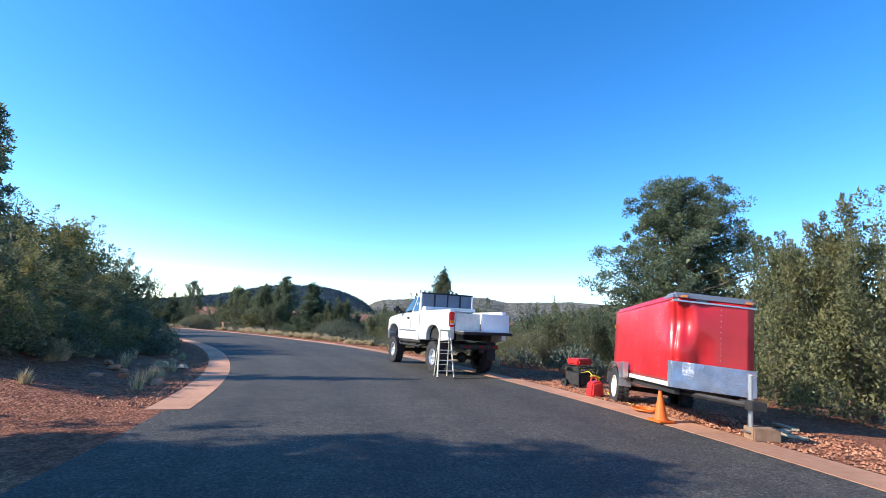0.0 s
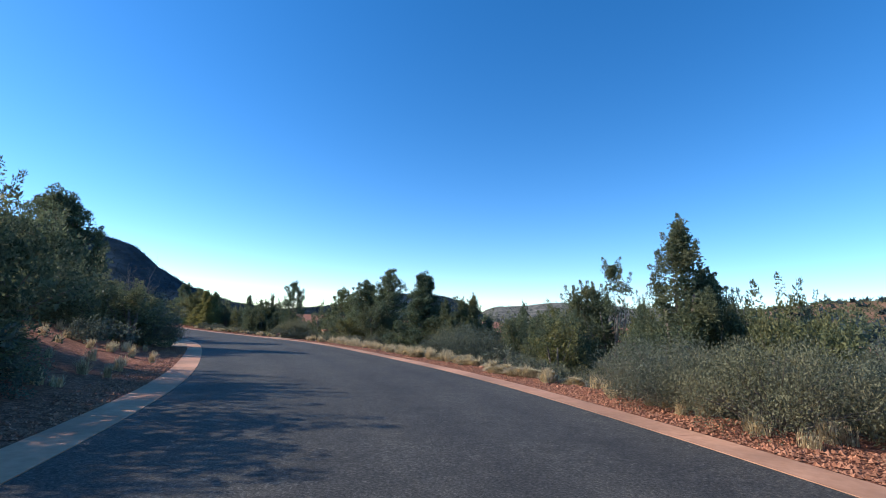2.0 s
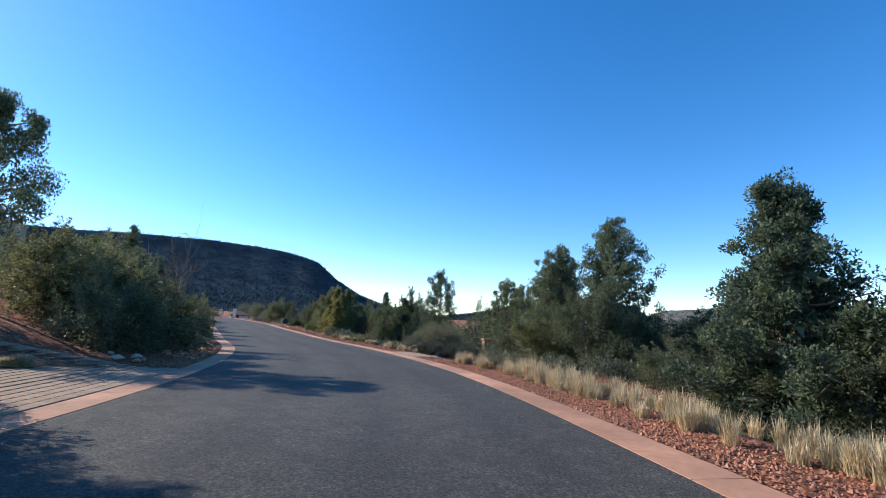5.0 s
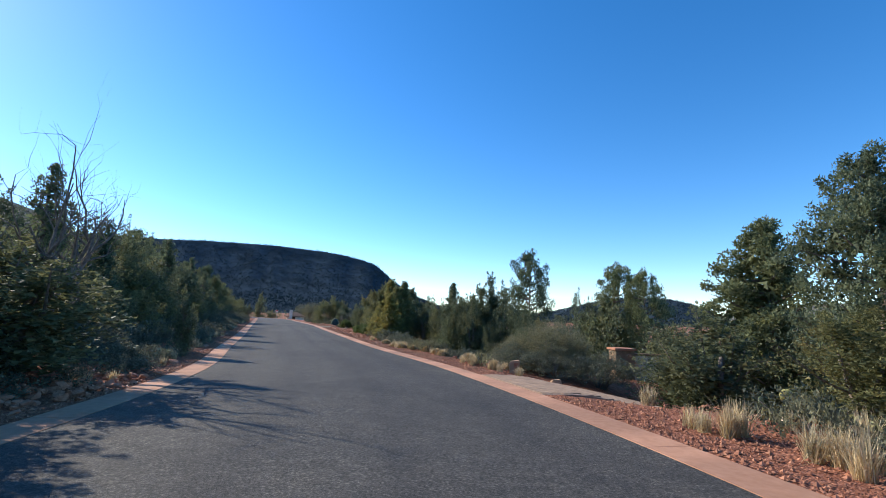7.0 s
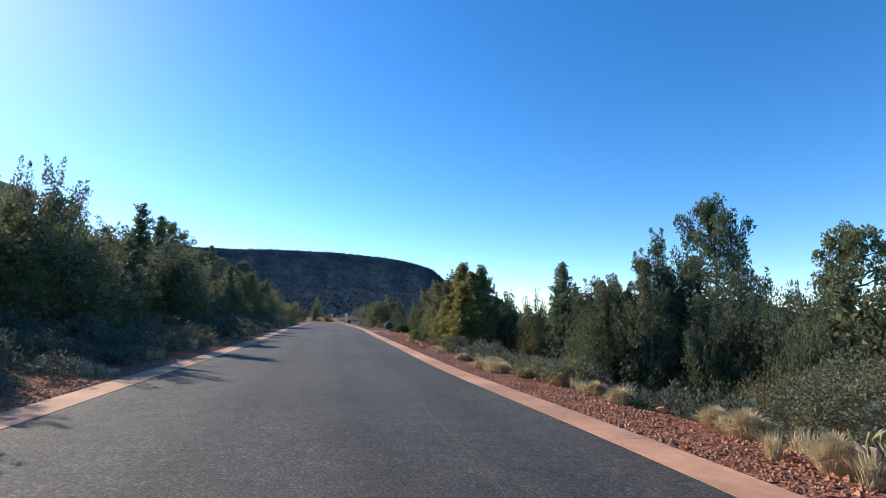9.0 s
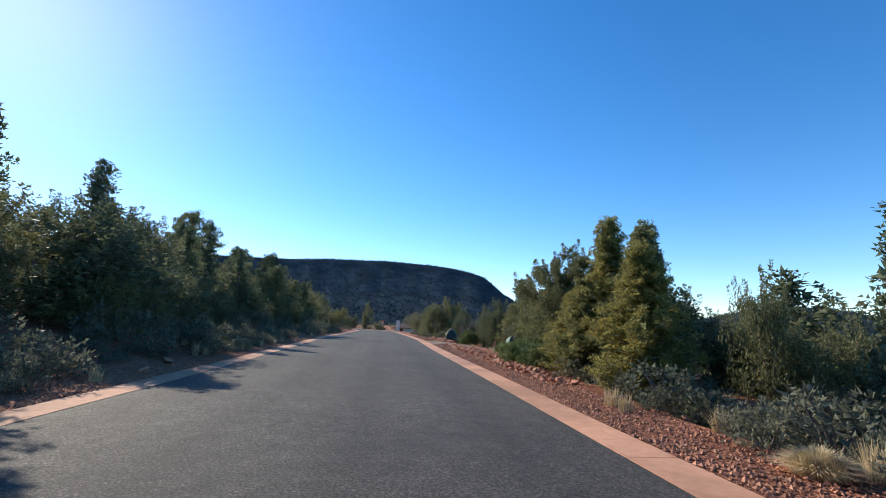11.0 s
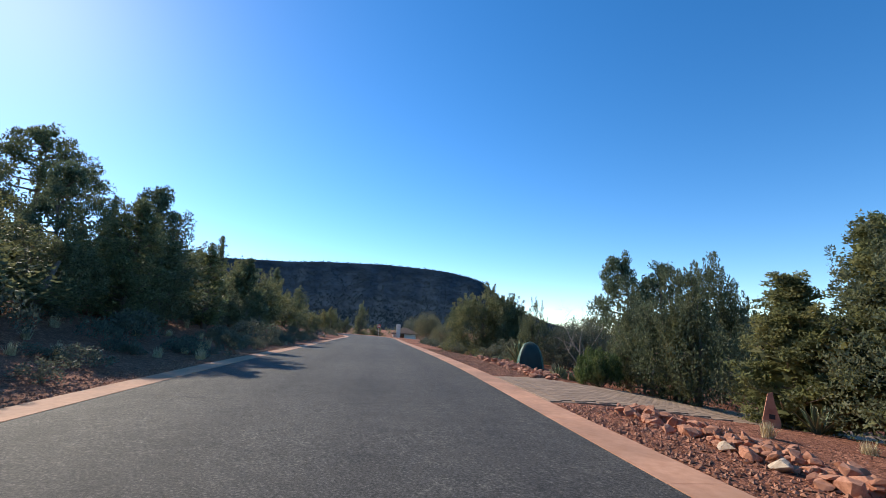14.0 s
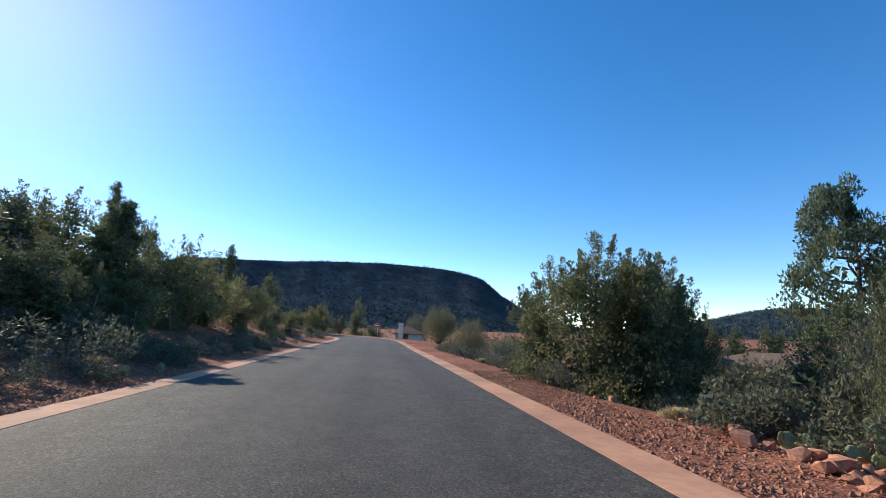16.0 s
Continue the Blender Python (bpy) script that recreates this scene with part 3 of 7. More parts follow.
def make_dead(h, w, thick=1.0):
    """Leafless grey snag with crooked branches."""
    bm, thin = bmesh.new(), bmesh.new()
    def grow(p, d, ln, r, level):
        pts, rad = [p], [r]
        for k in range(4):
            d = (d + Vector(rng.normal(size=3) * 0.28) + Vector((0, 0, 0.10))).normalized()
            p = p + d * ln / 4
            pts.append(p)
            rad.append(r * (1 - 0.17 * (k + 1)))
        tube(pts, rad, 6 if level < 2 else 4, bm if level < 2 else thin, False)
        if level < 3:
            for k in range(5 if level == 0 else 4):
                i = 1 + rng.integers(4)
                side = Vector(rng.normal(size=3))
                side.z = abs(side.z) * 0.6
                grow(pts[i], (d * 0.5 + side.normalized() * 0.8).normalized(), ln * (0.45 + 0.25 * rng.random()), rad[i] * 0.62, level + 1)
    grow(Vector((0, 0, -0.2)), Vector((0, 0, 1)), h * 0.62, 0.17 * h / 5 * thick, 0)
    grow(Vector((0.1, 0, -0.2)), Vector((w * 0.25 / h, 0.1, 1)).normalized(), h * 0.5, 0.11 * h / 5 * thick, 1)
    return bm, thin


JUNIPER = "dense olive-green juniper with shaggy foliage down to the red soil"
for kind, share, per, size in (("near_juniper", 1.15, 112, 0.66), ("juniper", 0.72, 64, 0.88), ("far_juniper", 0.36, 34, 1.35)):
    for sp, h, w, n in ((3, 4.0, 3.6, 110), (2, 4.4, 3.2, 100), (4, 3.4, 4.2, 120), (1, 4.2, 2.6, 90), (3, 3.8, 3.4, 110)):
        bm, t = make_juniper(sp, h, w, int(n * share), per, size)
        register(kind, "juniper_tree", JUNIPER, "tree", "junipers beside the road", (h, w), bm, t, JUNIPER_LEAF, BARK)
for sp, h, w in ((3, 5.2, 4.6), (2, 5.2, 3.8)):
    bm, t = make_juniper(sp, h, w, 270, 180, 0.62, 0.20)
    register("tall_juniper", "juniper_tree", "tall broad olive-green juniper behind green shrubs", "tree", "junipers beside the road", (h, w), bm, t, JUNIPER_LEAF, BARK)
bm, t = make_juniper(1, 5.6, 3.2, 220, 160, 0.60, 0.03, 0.9)
register("spire_juniper", "juniper_tree", "tall conical green juniper with two pointed tops above brush", "tree", "junipers beside the road", (5.6, 3.2), bm, t, JUNIPER_LEAF, BARK)
for sp, h, w in ((4, 4.6, 4.8), (3, 5.0, 4.4)):
    bm, t = make_juniper(sp, h, w, 210, 150, 0.64, 0.04)
    register("broad_juniper", "juniper_tree", "broad dense juniper with many pointed tops beside the gravel", "tree", "junipers beside the road", (h, w), bm, t, JUNIPER_LEAF, BARK)
for h, w, low, n, cone in ((6.0, 4.2, 0.10, 46, 0.62), (6.5, 4.6, 0.07, 54, 0.5), (5.5, 3.6, 0.05, 44, 0.7)):
    bm, t = make_pine(h, w, low, int(n * 1.3), 680, cone, 0.86, 0.050)
    register("pine", "pinyon_pine", "dark green pinyon pine with an open tufted crown on sloping soil", "tree", "pinyon pines beside the road", (h, w), bm, t, PINE_LEAF, BARK)
for h, w, low, n, cone in ((5.6, 4.2, 0.05, 78, 1.15),):
    bm, t = make_pine(h, w, low, n, 820, cone, 0.74, 0.040)
    register("cone_pine", "pinyon_pine", "conical dark green pinyon pine with tiered boughs behind dry grass", "tree", "pinyon pines beside the road", (h, w), bm, t, PINE_LEAF, BARK)
for h, w, n in ((4.6, 2.4, 84), (3.6, 2.2, 74)):
    bm, t = make_pine(h, w, 0.02, n, 430, 1.2, 0.62, 0.026)
    register("feathery_juniper", "juniper_tree", "feathery yellow-green young juniper with pale bare inner limbs", "tree", "young junipers beside the stone edging", (h, w), bm, t, FEATHER_LEAF, PALE_BARK)
for h, w, low, n, cone in ((9.5, 7.4, 0.10, 118, 0.46), (9.0, 7.0, 0.16, 110, 0.44)):
    bm, t = make_pine(h, w, low, n, 1350, cone, 0.86, 0.042)
    register("big_pine", "pinyon_pine", "tall broad pinyon pine with tufted boughs and sky between its limbs", "tree", "pinyon pines beside the road", (h, w), bm, t, PINE_LEAF, BARK)
for h, w, low, n in ((6.0, 4.4, 0.40, 30), (5.5, 4.0, 0.32, 32)):
    bm, t = make_pine(h, w, low, n, 600, 0.5, 1.0, 0.10)
    register("open_pine", "pinyon_pine", "pinyon pine with a rounded open crown and bare dark limbs", "tree", "pinyon pines beside the road", (h, w), bm, t, PINE_LEAF, BARK)
for h, w in ((5.5, 1.9), (5.0, 1.7)):
    bm, t = make_pine(h, w, 0.06, 34, 170, 0.6)
    register("young_pine", "slender_pine", "slender young pine with sparse tufted branches", "tree", "slender pines beside the road", (h, w), bm, t, PINE_LEAF, BARK)
for h, w in ((1.7, 2.4), (1.5, 2.2), (1.9, 2.2)):
    bm, t = make_brush(h, w, 80, 170, 0.046, 0.024, 24)
    register("brush", "desert_brush", "grey-green twiggy desert brush on the gravel verge", "bush", "brush along the verge", (h, w), bm, t, BRUSH_LEAF, DEAD_WOOD, "stem", "foliage")
for h, w in ((1.9, 4.4), (2.1, 4.0)):
    bm, t = make_brush(h, w, 180, 170, 0.056, 0.028, 60)
    register("big_brush", "desert_brush", "tall spreading grey-brown thicket of brush behind the verge", "bush", "brush along the verge", (h, w), bm, t, BRUSH_LEAF, DEAD_WOOD, "stem", "foliage")
for h, w in ((1.0, 1.6), (0.9, 1.8), (1.1, 1.5)):
    bm, t = make_brush(h, w, 26, 30, 0.09, 0.055, 10)
    register("low_brush", "desert_brush", "low grey-brown twiggy brush on the red bank", "bush", "brush along the verge", (h, w), bm, t, BRUSH_LEAF, DEAD_WOOD, "stem", "foliage")
for h, w in ((1.2, 1.9), (1.1, 1.6)):
    bm, t = make_brush(h, w, 60, 230, 0.055, 0.038, 10)
    register("shrub", "leafy_shrub", "low bright green leafy shrub behind a stone edging", "bush", "leafy shrubs by the driveway", (h, w), bm, t, SHRUB_LEAF, BARK, "stem", "foliage")
for h, w in ((5.0, 3.0), (5.0, 2.6)):
    bm, t = make_dead(h, w)
    register("dead_tree", "dead_tree", "bare grey dead tree with crooked branches", "tree", "dead trees", (h, w), bm, None, None, DEAD_WOOD, twigs=t)
bm, t = make_dead(2.6, 2.0, 0.45)
register("bare_shrub", "bare_shrub", "leafless pale shrub with thin upright stems", "bush", "", (2.6, 2.0), bm, None, None, PALE_BARK, "stem", twigs=t)

COUNT = {}


def plant(kind, x, y, h, w):
    """One plant of a kind, h high and w wide, standing on the ground."""
    s, d, z = along(x, y)
    if kind == "juniper":
        kind = "far_juniper" if d[0] > 23 or d[0] < -16 else "near_juniper" if 0 < d[0] < 10.6 or (h > 4.4 and 0 < d[0] < 13) else "juniper"
    if kind == "pine" and w > 6:
        kind = "big_pine"
    if kind == "near_juniper" and w > 3.8:
        kind = "broad_juniper"
    if kind == "brush" and w > 3.3 and d[0] > 0:
        kind = "big_brush"
    if d[0] > 5.5 and "brush" not in kind:
        h += float(fall(s, d)[0])
    k = COUNT[kind] = COUNT.get(kind, -1) + 1
    opts = PLANTS[kind]
    o = opts[k % len(opts)]
    fat = {"pine": 1.12, "open_pine": 1.05, "young_pine": 0.95, "tall_juniper": 0.96, "big_brush": 0.86}.get(kind, 1.12)
    m = pose(x, y, height(x, y) - 0.06, 0, 0, (k * 137.5) % 360) @ Matrix.Diagonal((fat * w / o["size"][1], fat * w / o["size"][1], h / o["size"][0], 1))
    if o["first"] is None:
        root = new(o["name"])
        tagged(root, o["label"], o["category"], o["group"])
        stem = part(o["wood_name"], o["wood"], o["wood_mat"], root, smooth=True)
        if o["wood_name"] == "stem":
            tagged(stem, kind="stuff")
        if o["tris"] is not None:
            crown = new(o["crown_name"], tri_mesh(o["crown_name"], o["tris"], o["leaf_mat"]))
            crown.parent = root
        if o["twigs"] is not None:
            tagged(part("branch", o["twigs"], o["wood_mat"], root, smooth=True), kind="stuff")
        root.matrix_basis = m
        o["first"] = root
    else:
        f = o["first"]
        c = copy_thing(f, Matrix())
        c.matrix_basis = m


plant('juniper', 8.74, 9.62, 4.80, 3.83)
plant('juniper', 11.57, 15.07, 4.53, 2.67)
plant('pine', 12.00, 22.62, 10.50, 7.70)
plant('juniper', 4.57, 24.58, 3.35, 2.56)
plant('juniper', 5.55, 22.32, 3.11, 2.65)
plant('juniper', 6.31, 19.51, 2.85, 2.10)
plant('juniper', 8.39, 19.25, 3.09, 3.23)
plant('juniper', 8.81, 12.14, 2.85, 2.11)
plant('spire_juniper', -0.10, 30.95, 5.60, 4.10)
plant('juniper', 0.91, 31.10, 3.54, 2.23)
plant('juniper', -1.04, 32.39, 3.09, 1.54)
plant('juniper', -3.71, 45.97, 3.98, 3.58)
plant('juniper', 1.18, 44.22, 4.39, 2.76)
plant('brush', -2.90, 30.02, 0.82, 2.35)
plant('brush', -1.62, 28.63, 1.55, 3.02)
plant('brush', -0.87, 27.24, 1.61, 3.02)
plant('brush', -8.33, 37.29, 2.60, 4.99)
plant('brush', -4.64, 33.50, 0.82, 2.18)
plant('brush', -9.52, 39.57, 2.75, 3.97)
plant('brush', -7.40, 37.32, 2.30, 3.39)
plant('juniper', -4.20, 45.70, 4.06, 3.38)
plant('juniper', -3.93, 40.51, 2.80, 2.83)
plant('juniper', -4.06, 36.36, 2.34, 3.16)
plant('pine', -18.06, 51.36, 6.67, 3.36)
plant('pine', -20.81, 51.92, 5.65, 3.03)
plant('open_pine', -36.57, 65.64, 6.95, 3.00)
plant('juniper', -25.25, 55.92, 2.10, 2.20)
plant('brush', -30.20, 56.10, 2.00, 3.70)
plant('brush', -31.60, 56.60, 1.70, 2.70)
plant('juniper', -37.31, 61.38, 3.94, 3.89)
plant('juniper', -26.58, 60.82, 2.60, 2.38)
plant('juniper', -15.45, 47.54, 1.69, 2.60)
plant('juniper', -13.78, 44.44, 1.76, 2.68)
plant('juniper', -11.94, 43.02, 2.17, 3.09)
plant('juniper', -18.58, 49.47, 3.51, 2.60)
plant('juniper', -21.20, 50.16, 2.10, 2.56)
plant('pine', -23.37, 58.90, 7.20, 4.60)
plant('juniper', -24.33, 55.55, 3.25, 3.58)
plant('juniper', -24.97, 58.61, 2.70, 2.39)
plant('open_pine', -33.38, 73.12, 7.41, 3.80)
plant('open_pine', -31.14, 71.66, 6.79, 3.17)
plant('juniper', -36.67, 73.00, 5.39, 3.48)
plant('juniper', -36.74, 64.07, 3.96, 2.99)
plant('brush', -32.42, 57.90, 1.67, 3.08)
plant('brush', -30.41, 57.47, 2.06, 3.31)
plant('young_pine', -42.99, 65.67, 4.77, 1.97)
plant('juniper', -76.22, 80.65, 3.10, 1.65)
plant('young_pine', -43.44, 66.29, 4.73, 1.92)
plant('juniper', -46.87, 68.87, 3.50, 1.84)
plant('brush', -45.16, 64.25, 0.81, 3.20)
plant('brush', -40.07, 62.98, 2.13, 2.98)
plant('brush', -41.55, 62.48, 0.94, 2.62)
plant('juniper', -37.03, 61.98, 4.56, 2.59)
plant('juniper', -35.87, 61.74, 4.08, 2.83)
plant('juniper', -34.64, 59.90, 3.52, 2.39)
plant('brush', -32.95, 58.32, 1.90, 3.74)
plant('brush', -31.86, 57.96, 1.91, 2.75)
plant('juniper', -61.75, 75.00, 4.69, 4.12)
plant('tall_juniper', -54.05, 69.25, 5.15, 5.00)
plant('tall_juniper', -52.50, 71.00, 4.80, 3.60)
for x, y, h, w in ((-49.87, 65.82, 5.00, 2.50), (-50.40, 65.30, 3.05, 1.80), (-51.10, 65.60, 2.60, 1.90), (-51.90, 66.20, 1.80, 2.00), (-49.05, 66.60, 4.90, 2.20), (-48.35, 65.10, 4.30, 2.30), (-47.60, 63.70, 3.60, 2.30)):
    plant('feathery_juniper', x, y, h, w)
plant('broad_juniper', -0.49, 46.61, 7.40, 6.20)
plant('cone_pine', -12.76, 44.10, 5.25, 4.30)
for x, y, h, w in ((-10.98, 42.95, 3.50, 2.50), (-9.95, 43.00, 3.60, 2.60), (-9.27, 43.38, 4.00, 2.80), (-10.40, 42.00, 2.50, 2.40)):
    plant('spire_juniper', x, y, h, w)
for a, b, h, w in ((111.2, 6.5, 0.95, 1.9), (112.6, 6.4, 1.05, 2.0), (114.0, 6.5, 1.0, 2.0)):
    q = spot(a, b)
    plant('shrub', q.x, q.y, h, w)
plant('shrub', -57.72, 71.64, 1.32, 2.45)
plant('shrub', -54.94, 69.08, 1.08, 2.74)
plant('shrub', -53.29, 67.53, 1.05, 2.13)
plant('shrub', -52.57, 66.94, 0.97, 1.63)
plant('feathery_juniper', -64.89, 76.66, 3.60, 2.70)
plant('feathery_juniper', -63.35, 76.60, 4.50, 2.90)
plant('feathery_juniper', -61.90, 76.40, 4.30, 2.70)
plant('juniper', -68.50, 81.45, 5.22, 2.53)
plant('open_pine', -79.84, 93.46, 8.22, 4.10)
plant('open_pine', -77.13, 94.23, 7.88, 4.90)
plant('juniper', -59.93, 74.11, 2.67, 1.84)
plant('juniper', -68.05, 77.75, 3.94, 3.20)
plant('juniper', -67.54, 77.69, 3.73, 1.69)
plant('juniper', -70.09, 78.41, 3.62, 1.90)
plant('bare_shrub', -71.20, 77.30, 3.09, 2.16)
plant('shrub', -70.07, 76.77, 1.32, 1.23)
plant('brush', -75.12, 81.21, 2.11, 2.56)
plant('brush', -77.11, 84.08, 2.41, 3.32)
plant('brush', -74.73, 82.21, 2.48, 3.59)
plant('juniper', -83.95, 84.28, 4.73, 5.20)
plant('juniper', -82.35, 84.69, 3.63, 2.60)
plant('broad_juniper', -83.20, 84.90, 3.90, 4.00)
plant('juniper', -85.36, 83.15, 3.22, 1.92)
plant('juniper', -81.40, 87.88, 1.20, 1.59)
plant('juniper', -79.34, 85.41, 1.23, 2.00)
plant('juniper', -78.15, 85.71, 2.39, 2.87)
plant('juniper', -85.96, 95.73, 3.43, 2.00)
plant('juniper', -77.45, 83.81, 1.23, 2.00)
plant('juniper', -98.27, 140.25, 8.24, 5.20)
plant('juniper', -101.50, 139.07, 7.32, 5.20)
plant('brush', -163.76, 129.09, 6.76, 6.75)
plant('brush', -121.02, 104.81, 4.76, 5.04)
plant('brush', -101.72, 93.84, 3.30, 3.51)
plant('brush', -94.74, 90.42, 2.63, 2.40)
plant('juniper', -176.34, 119.82, 9.92, 5.20)
plant('juniper', -158.23, 104.40, 5.49, 5.20)
plant('juniper', -175.93, 124.56, 4.69, 5.20)
plant('juniper', -174.20, 114.86, 4.83, 5.20)
plant('juniper', -15.54, 18.29, 3.99, 4.91)
plant('juniper', -15.37, 15.74, 4.15, 3.10)
plant('juniper', -15.15, 21.13, 3.41, 3.33)
plant('juniper', -10.76, 11.84, 1.75, 2.67)
plant('juniper', -11.30, 15.27, 1.86, 2.82)
plant('young_pine', -25.91, 30.34, 6.29, 2.69)
plant('young_pine', -25.27, 31.10, 5.45, 1.54)
plant('juniper', -19.16, 22.70, 3.84, 2.56)
plant('juniper', -17.33, 20.49, 3.84, 2.43)
plant('juniper', -22.91, 27.29, 2.65, 3.85)
plant('juniper', -18.46, 21.95, 1.50, 2.35)
plant('open_pine', -26.72, 30.01, 6.46, 3.60)
plant('brush', -22.25, 31.90, 2.45, 2.80)
plant('brush', -21.00, 30.60, 1.70, 2.30)
plant('brush', -23.60, 32.60, 1.60, 1.90)
plant('juniper', -20.30, 29.20, 2.40, 2.80)
plant('juniper', -30.60, 39.00, 2.90, 2.60)
plant('juniper', -31.40, 37.60, 3.10, 3.40)
plant('juniper', -29.40, 37.30, 2.30, 2.40)
plant('juniper', -33.36, 40.75, 2.35, 3.46)
plant('juniper', -34.10, 37.55, 3.19, 4.55)
plant('juniper', -34.12, 39.56, 2.38, 3.50)
plant('open_pine', -34.60, 35.20, 7.20, 3.70)
plant('juniper', -60.59, 52.21, 4.10, 5.00)
plant('juniper', -35.72, 38.11, 3.51, 4.42)
plant('juniper', -39.90, 46.16, 2.48, 1.16)
plant('juniper', -40.18, 41.34, 2.04, 3.05)
plant('dead_tree', -35.13, 41.17, 5.30, 2.71)
plant('dead_tree', -34.30, 41.75, 5.60, 2.00)
plant('juniper', -46.16, 43.47, 4.74, 3.74)
plant('juniper', -48.78, 44.84, 5.02, 2.26)
plant('juniper', -43.67, 43.23, 2.55, 3.07)
plant('juniper', -46.52, 44.76, 3.04, 3.24)
plant('juniper', -51.64, 47.38, 2.97, 4.01)
plant('juniper', -62.74, 53.38, 3.40, 4.82)
plant('juniper', -86.16, 65.91, 4.73, 5.20)
plant('juniper', -53.22, 47.24, 5.21, 3.70)
plant('juniper', -55.38, 49.36, 4.08, 3.14)
plant('juniper', -50.46, 46.75, 3.26, 3.74)
plant('juniper', -59.87, 51.76, 2.54, 3.70)
plant('juniper', -76.04, 60.58, 4.21, 5.20)
plant('juniper', -103.84, 75.05, 4.58, 5.20)
plant('juniper', -65.85, 55.09, 2.39, 3.51)
plant('young_pine', -63.51, 52.70, 6.01, 2.53)
plant('juniper', -65.40, 53.82, 4.20, 4.40)
plant('juniper', -67.39, 55.85, 2.39, 3.29)
plant('juniper', -78.98, 62.20, 2.72, 3.94)
plant('juniper', -64.74, 54.47, 3.74, 2.87)
plant('juniper', -72.37, 58.57, 2.77, 2.85)
plant('young_pine', -69.67, 56.57, 4.98, 1.97)
plant('young_pine', -71.66, 57.78, 5.75, 2.15)
plant('open_pine', -85.32, 62.12, 5.59, 3.00)
plant('open_pine', -97.52, 59.38, 9.04, 5.90)
plant('young_pine', -90.61, 63.55, 5.47, 1.77)
plant('open_pine', -86.67, 65.39, 6.11, 3.30)
plant('pine', -85.23, 57.60, 6.42, 2.87)
plant('juniper', -77.55, 60.54, 2.63, 3.81)
plant('juniper', -81.63, 62.72, 2.80, 3.69)
plant('juniper', -91.08, 68.42, 3.33, 4.73)
plant('juniper', -74.71, 59.87, 2.14, 3.18)
plant('juniper', -83.52, 64.70, 2.65, 3.33)
plant('juniper', -104.24, 69.55, 5.00, 4.45)
plant('juniper', -106.33, 72.89, 5.13, 3.17)
plant('juniper', -97.13, 68.96, 4.09, 3.66)
plant('juniper', -108.06, 76.27, 3.85, 5.07)
plant('juniper', -123.95, 84.71, 5.19, 5.20)
plant('juniper', -153.22, 101.40, 5.09, 5.20)
plant('juniper', -95.03, 70.43, 1.89, 2.85)
plant('juniper', -102.73, 74.44, 1.82, 2.76)
plant('juniper', -112.55, 79.69, 3.58, 4.86)
plant('juniper', -97.34, 71.82, 3.18, 3.38)
plant('young_pine', -105.33, 71.30, 6.79, 1.92)
plant('young_pine', -116.65, 79.55, 6.39, 2.15)

# more of the same woodland behind the rows nearest the road
fill = random.Random(3)


GROVE = []
LOW = []


def grove(name, label, spots, kind, mat):
    """Plants further back, too many to tell apart, as one mesh."""
    tris = []
    for k, (x, y, h, w) in enumerate(spots):
        o = PLANTS[kind][k % len(PLANTS[kind])]
        a = k * 2.4
        v = o["tris"].reshape(-1, 3) * np.array([w * 1.1 / o["size"][1], w * 1.1 / o["size"][1], h / o["size"][0]])
        v = np.column_stack([v[:, 0] * math.cos(a) - v[:, 1] * math.sin(a) + x, v[:, 0] * math.sin(a) + v[:, 1] * math.cos(a) + y, v[:, 2] + height(x, y) - 0.06])
        tris.append(v.reshape(-1, 3, 3))
    ob = new(name, tri_mesh(name, np.concatenate(tris), mat))
    tagged(ob, label, "woodland", kind="stuff")


def scatter(kind, n, s0, s1, d0, d1, h0, h1, aspect):
    for k in range(n):
        s, d = fill.uniform(s0, s1), fill.uniform(d0, d1)
        if any(a - 2.2 < s < b + 2.2 and side * d > 0 and abs(d) < reach + 1 for a, b, side, reach in DRIVES):
            continue
        if 62 < s < 78 and d < -8.5:
            continue
        if kind == "juniper" and 123 < s < 141 and d > 0:
            continue
        p = spot(s, d)
        h = fill.uniform(h0, h1)
        if d < 0 and kind == "juniper":
            h = min(h, (-d - 4.2) / 1.75 * fill.uniform(0.7, 1.0))
        w = h * aspect * fill.uniform(0.8, 1.2)
        if kind == "low_brush" and (d < 0 or d > 7.6 or s > 150):
            LOW.append((p.x, p.y, h, w))
        elif kind == "far_juniper":
            GROVE.append((p.x, p.y, h + float(fall(np.array([s]), np.array([d]))[0]), w))
        else:
            plant(kind, p.x, p.y, h, w)


scatter("far_juniper", 50, 30, 170, -34, -15, 3.6, 5.6, 0.85)
scatter("far_juniper", 60, 26, 146, 15, 32, 3.4, 5.6, 0.9)
scatter("juniper", 44, 38, 148, 10.5, 15.0, 2.0, 3.2, 1.05)
scatter("low_brush", 85, 43, 152, -9.5, -5.6, 0.6, 1.25, 1.5)
scatter("low_brush", 44, 34, 160, 9.0, 15.0, 0.8, 1.5, 1.3)
scatter("juniper", 40, 46, 160, -13.5, -9.0, 2.4, 4.2, 0.95)
for k in range(46):
    s, d = fill.uniform(31, 155), fill.uniform(6.9, 9.6)
    if any(a - 1.5 < s < b + 1.5 and side < 0 for a, b, side, reach in DRIVES):
        continue
    if s < 56:
        continue
    p, h = spot(s, -d), (d - 4.1) / 1.75 * fill.uniform(0.7, 1.1)
    plant("juniper", p.x, p.y, h, h * fill.uniform(0.9, 1.2))
scatter("juniper", 16, 150, 205, -12.0, -6.8, 1.8, 3.2, 1.0)
scatter("low_brush", 24, 150, 205, -7.4, -5.2, 0.4, 0.9, 1.5)
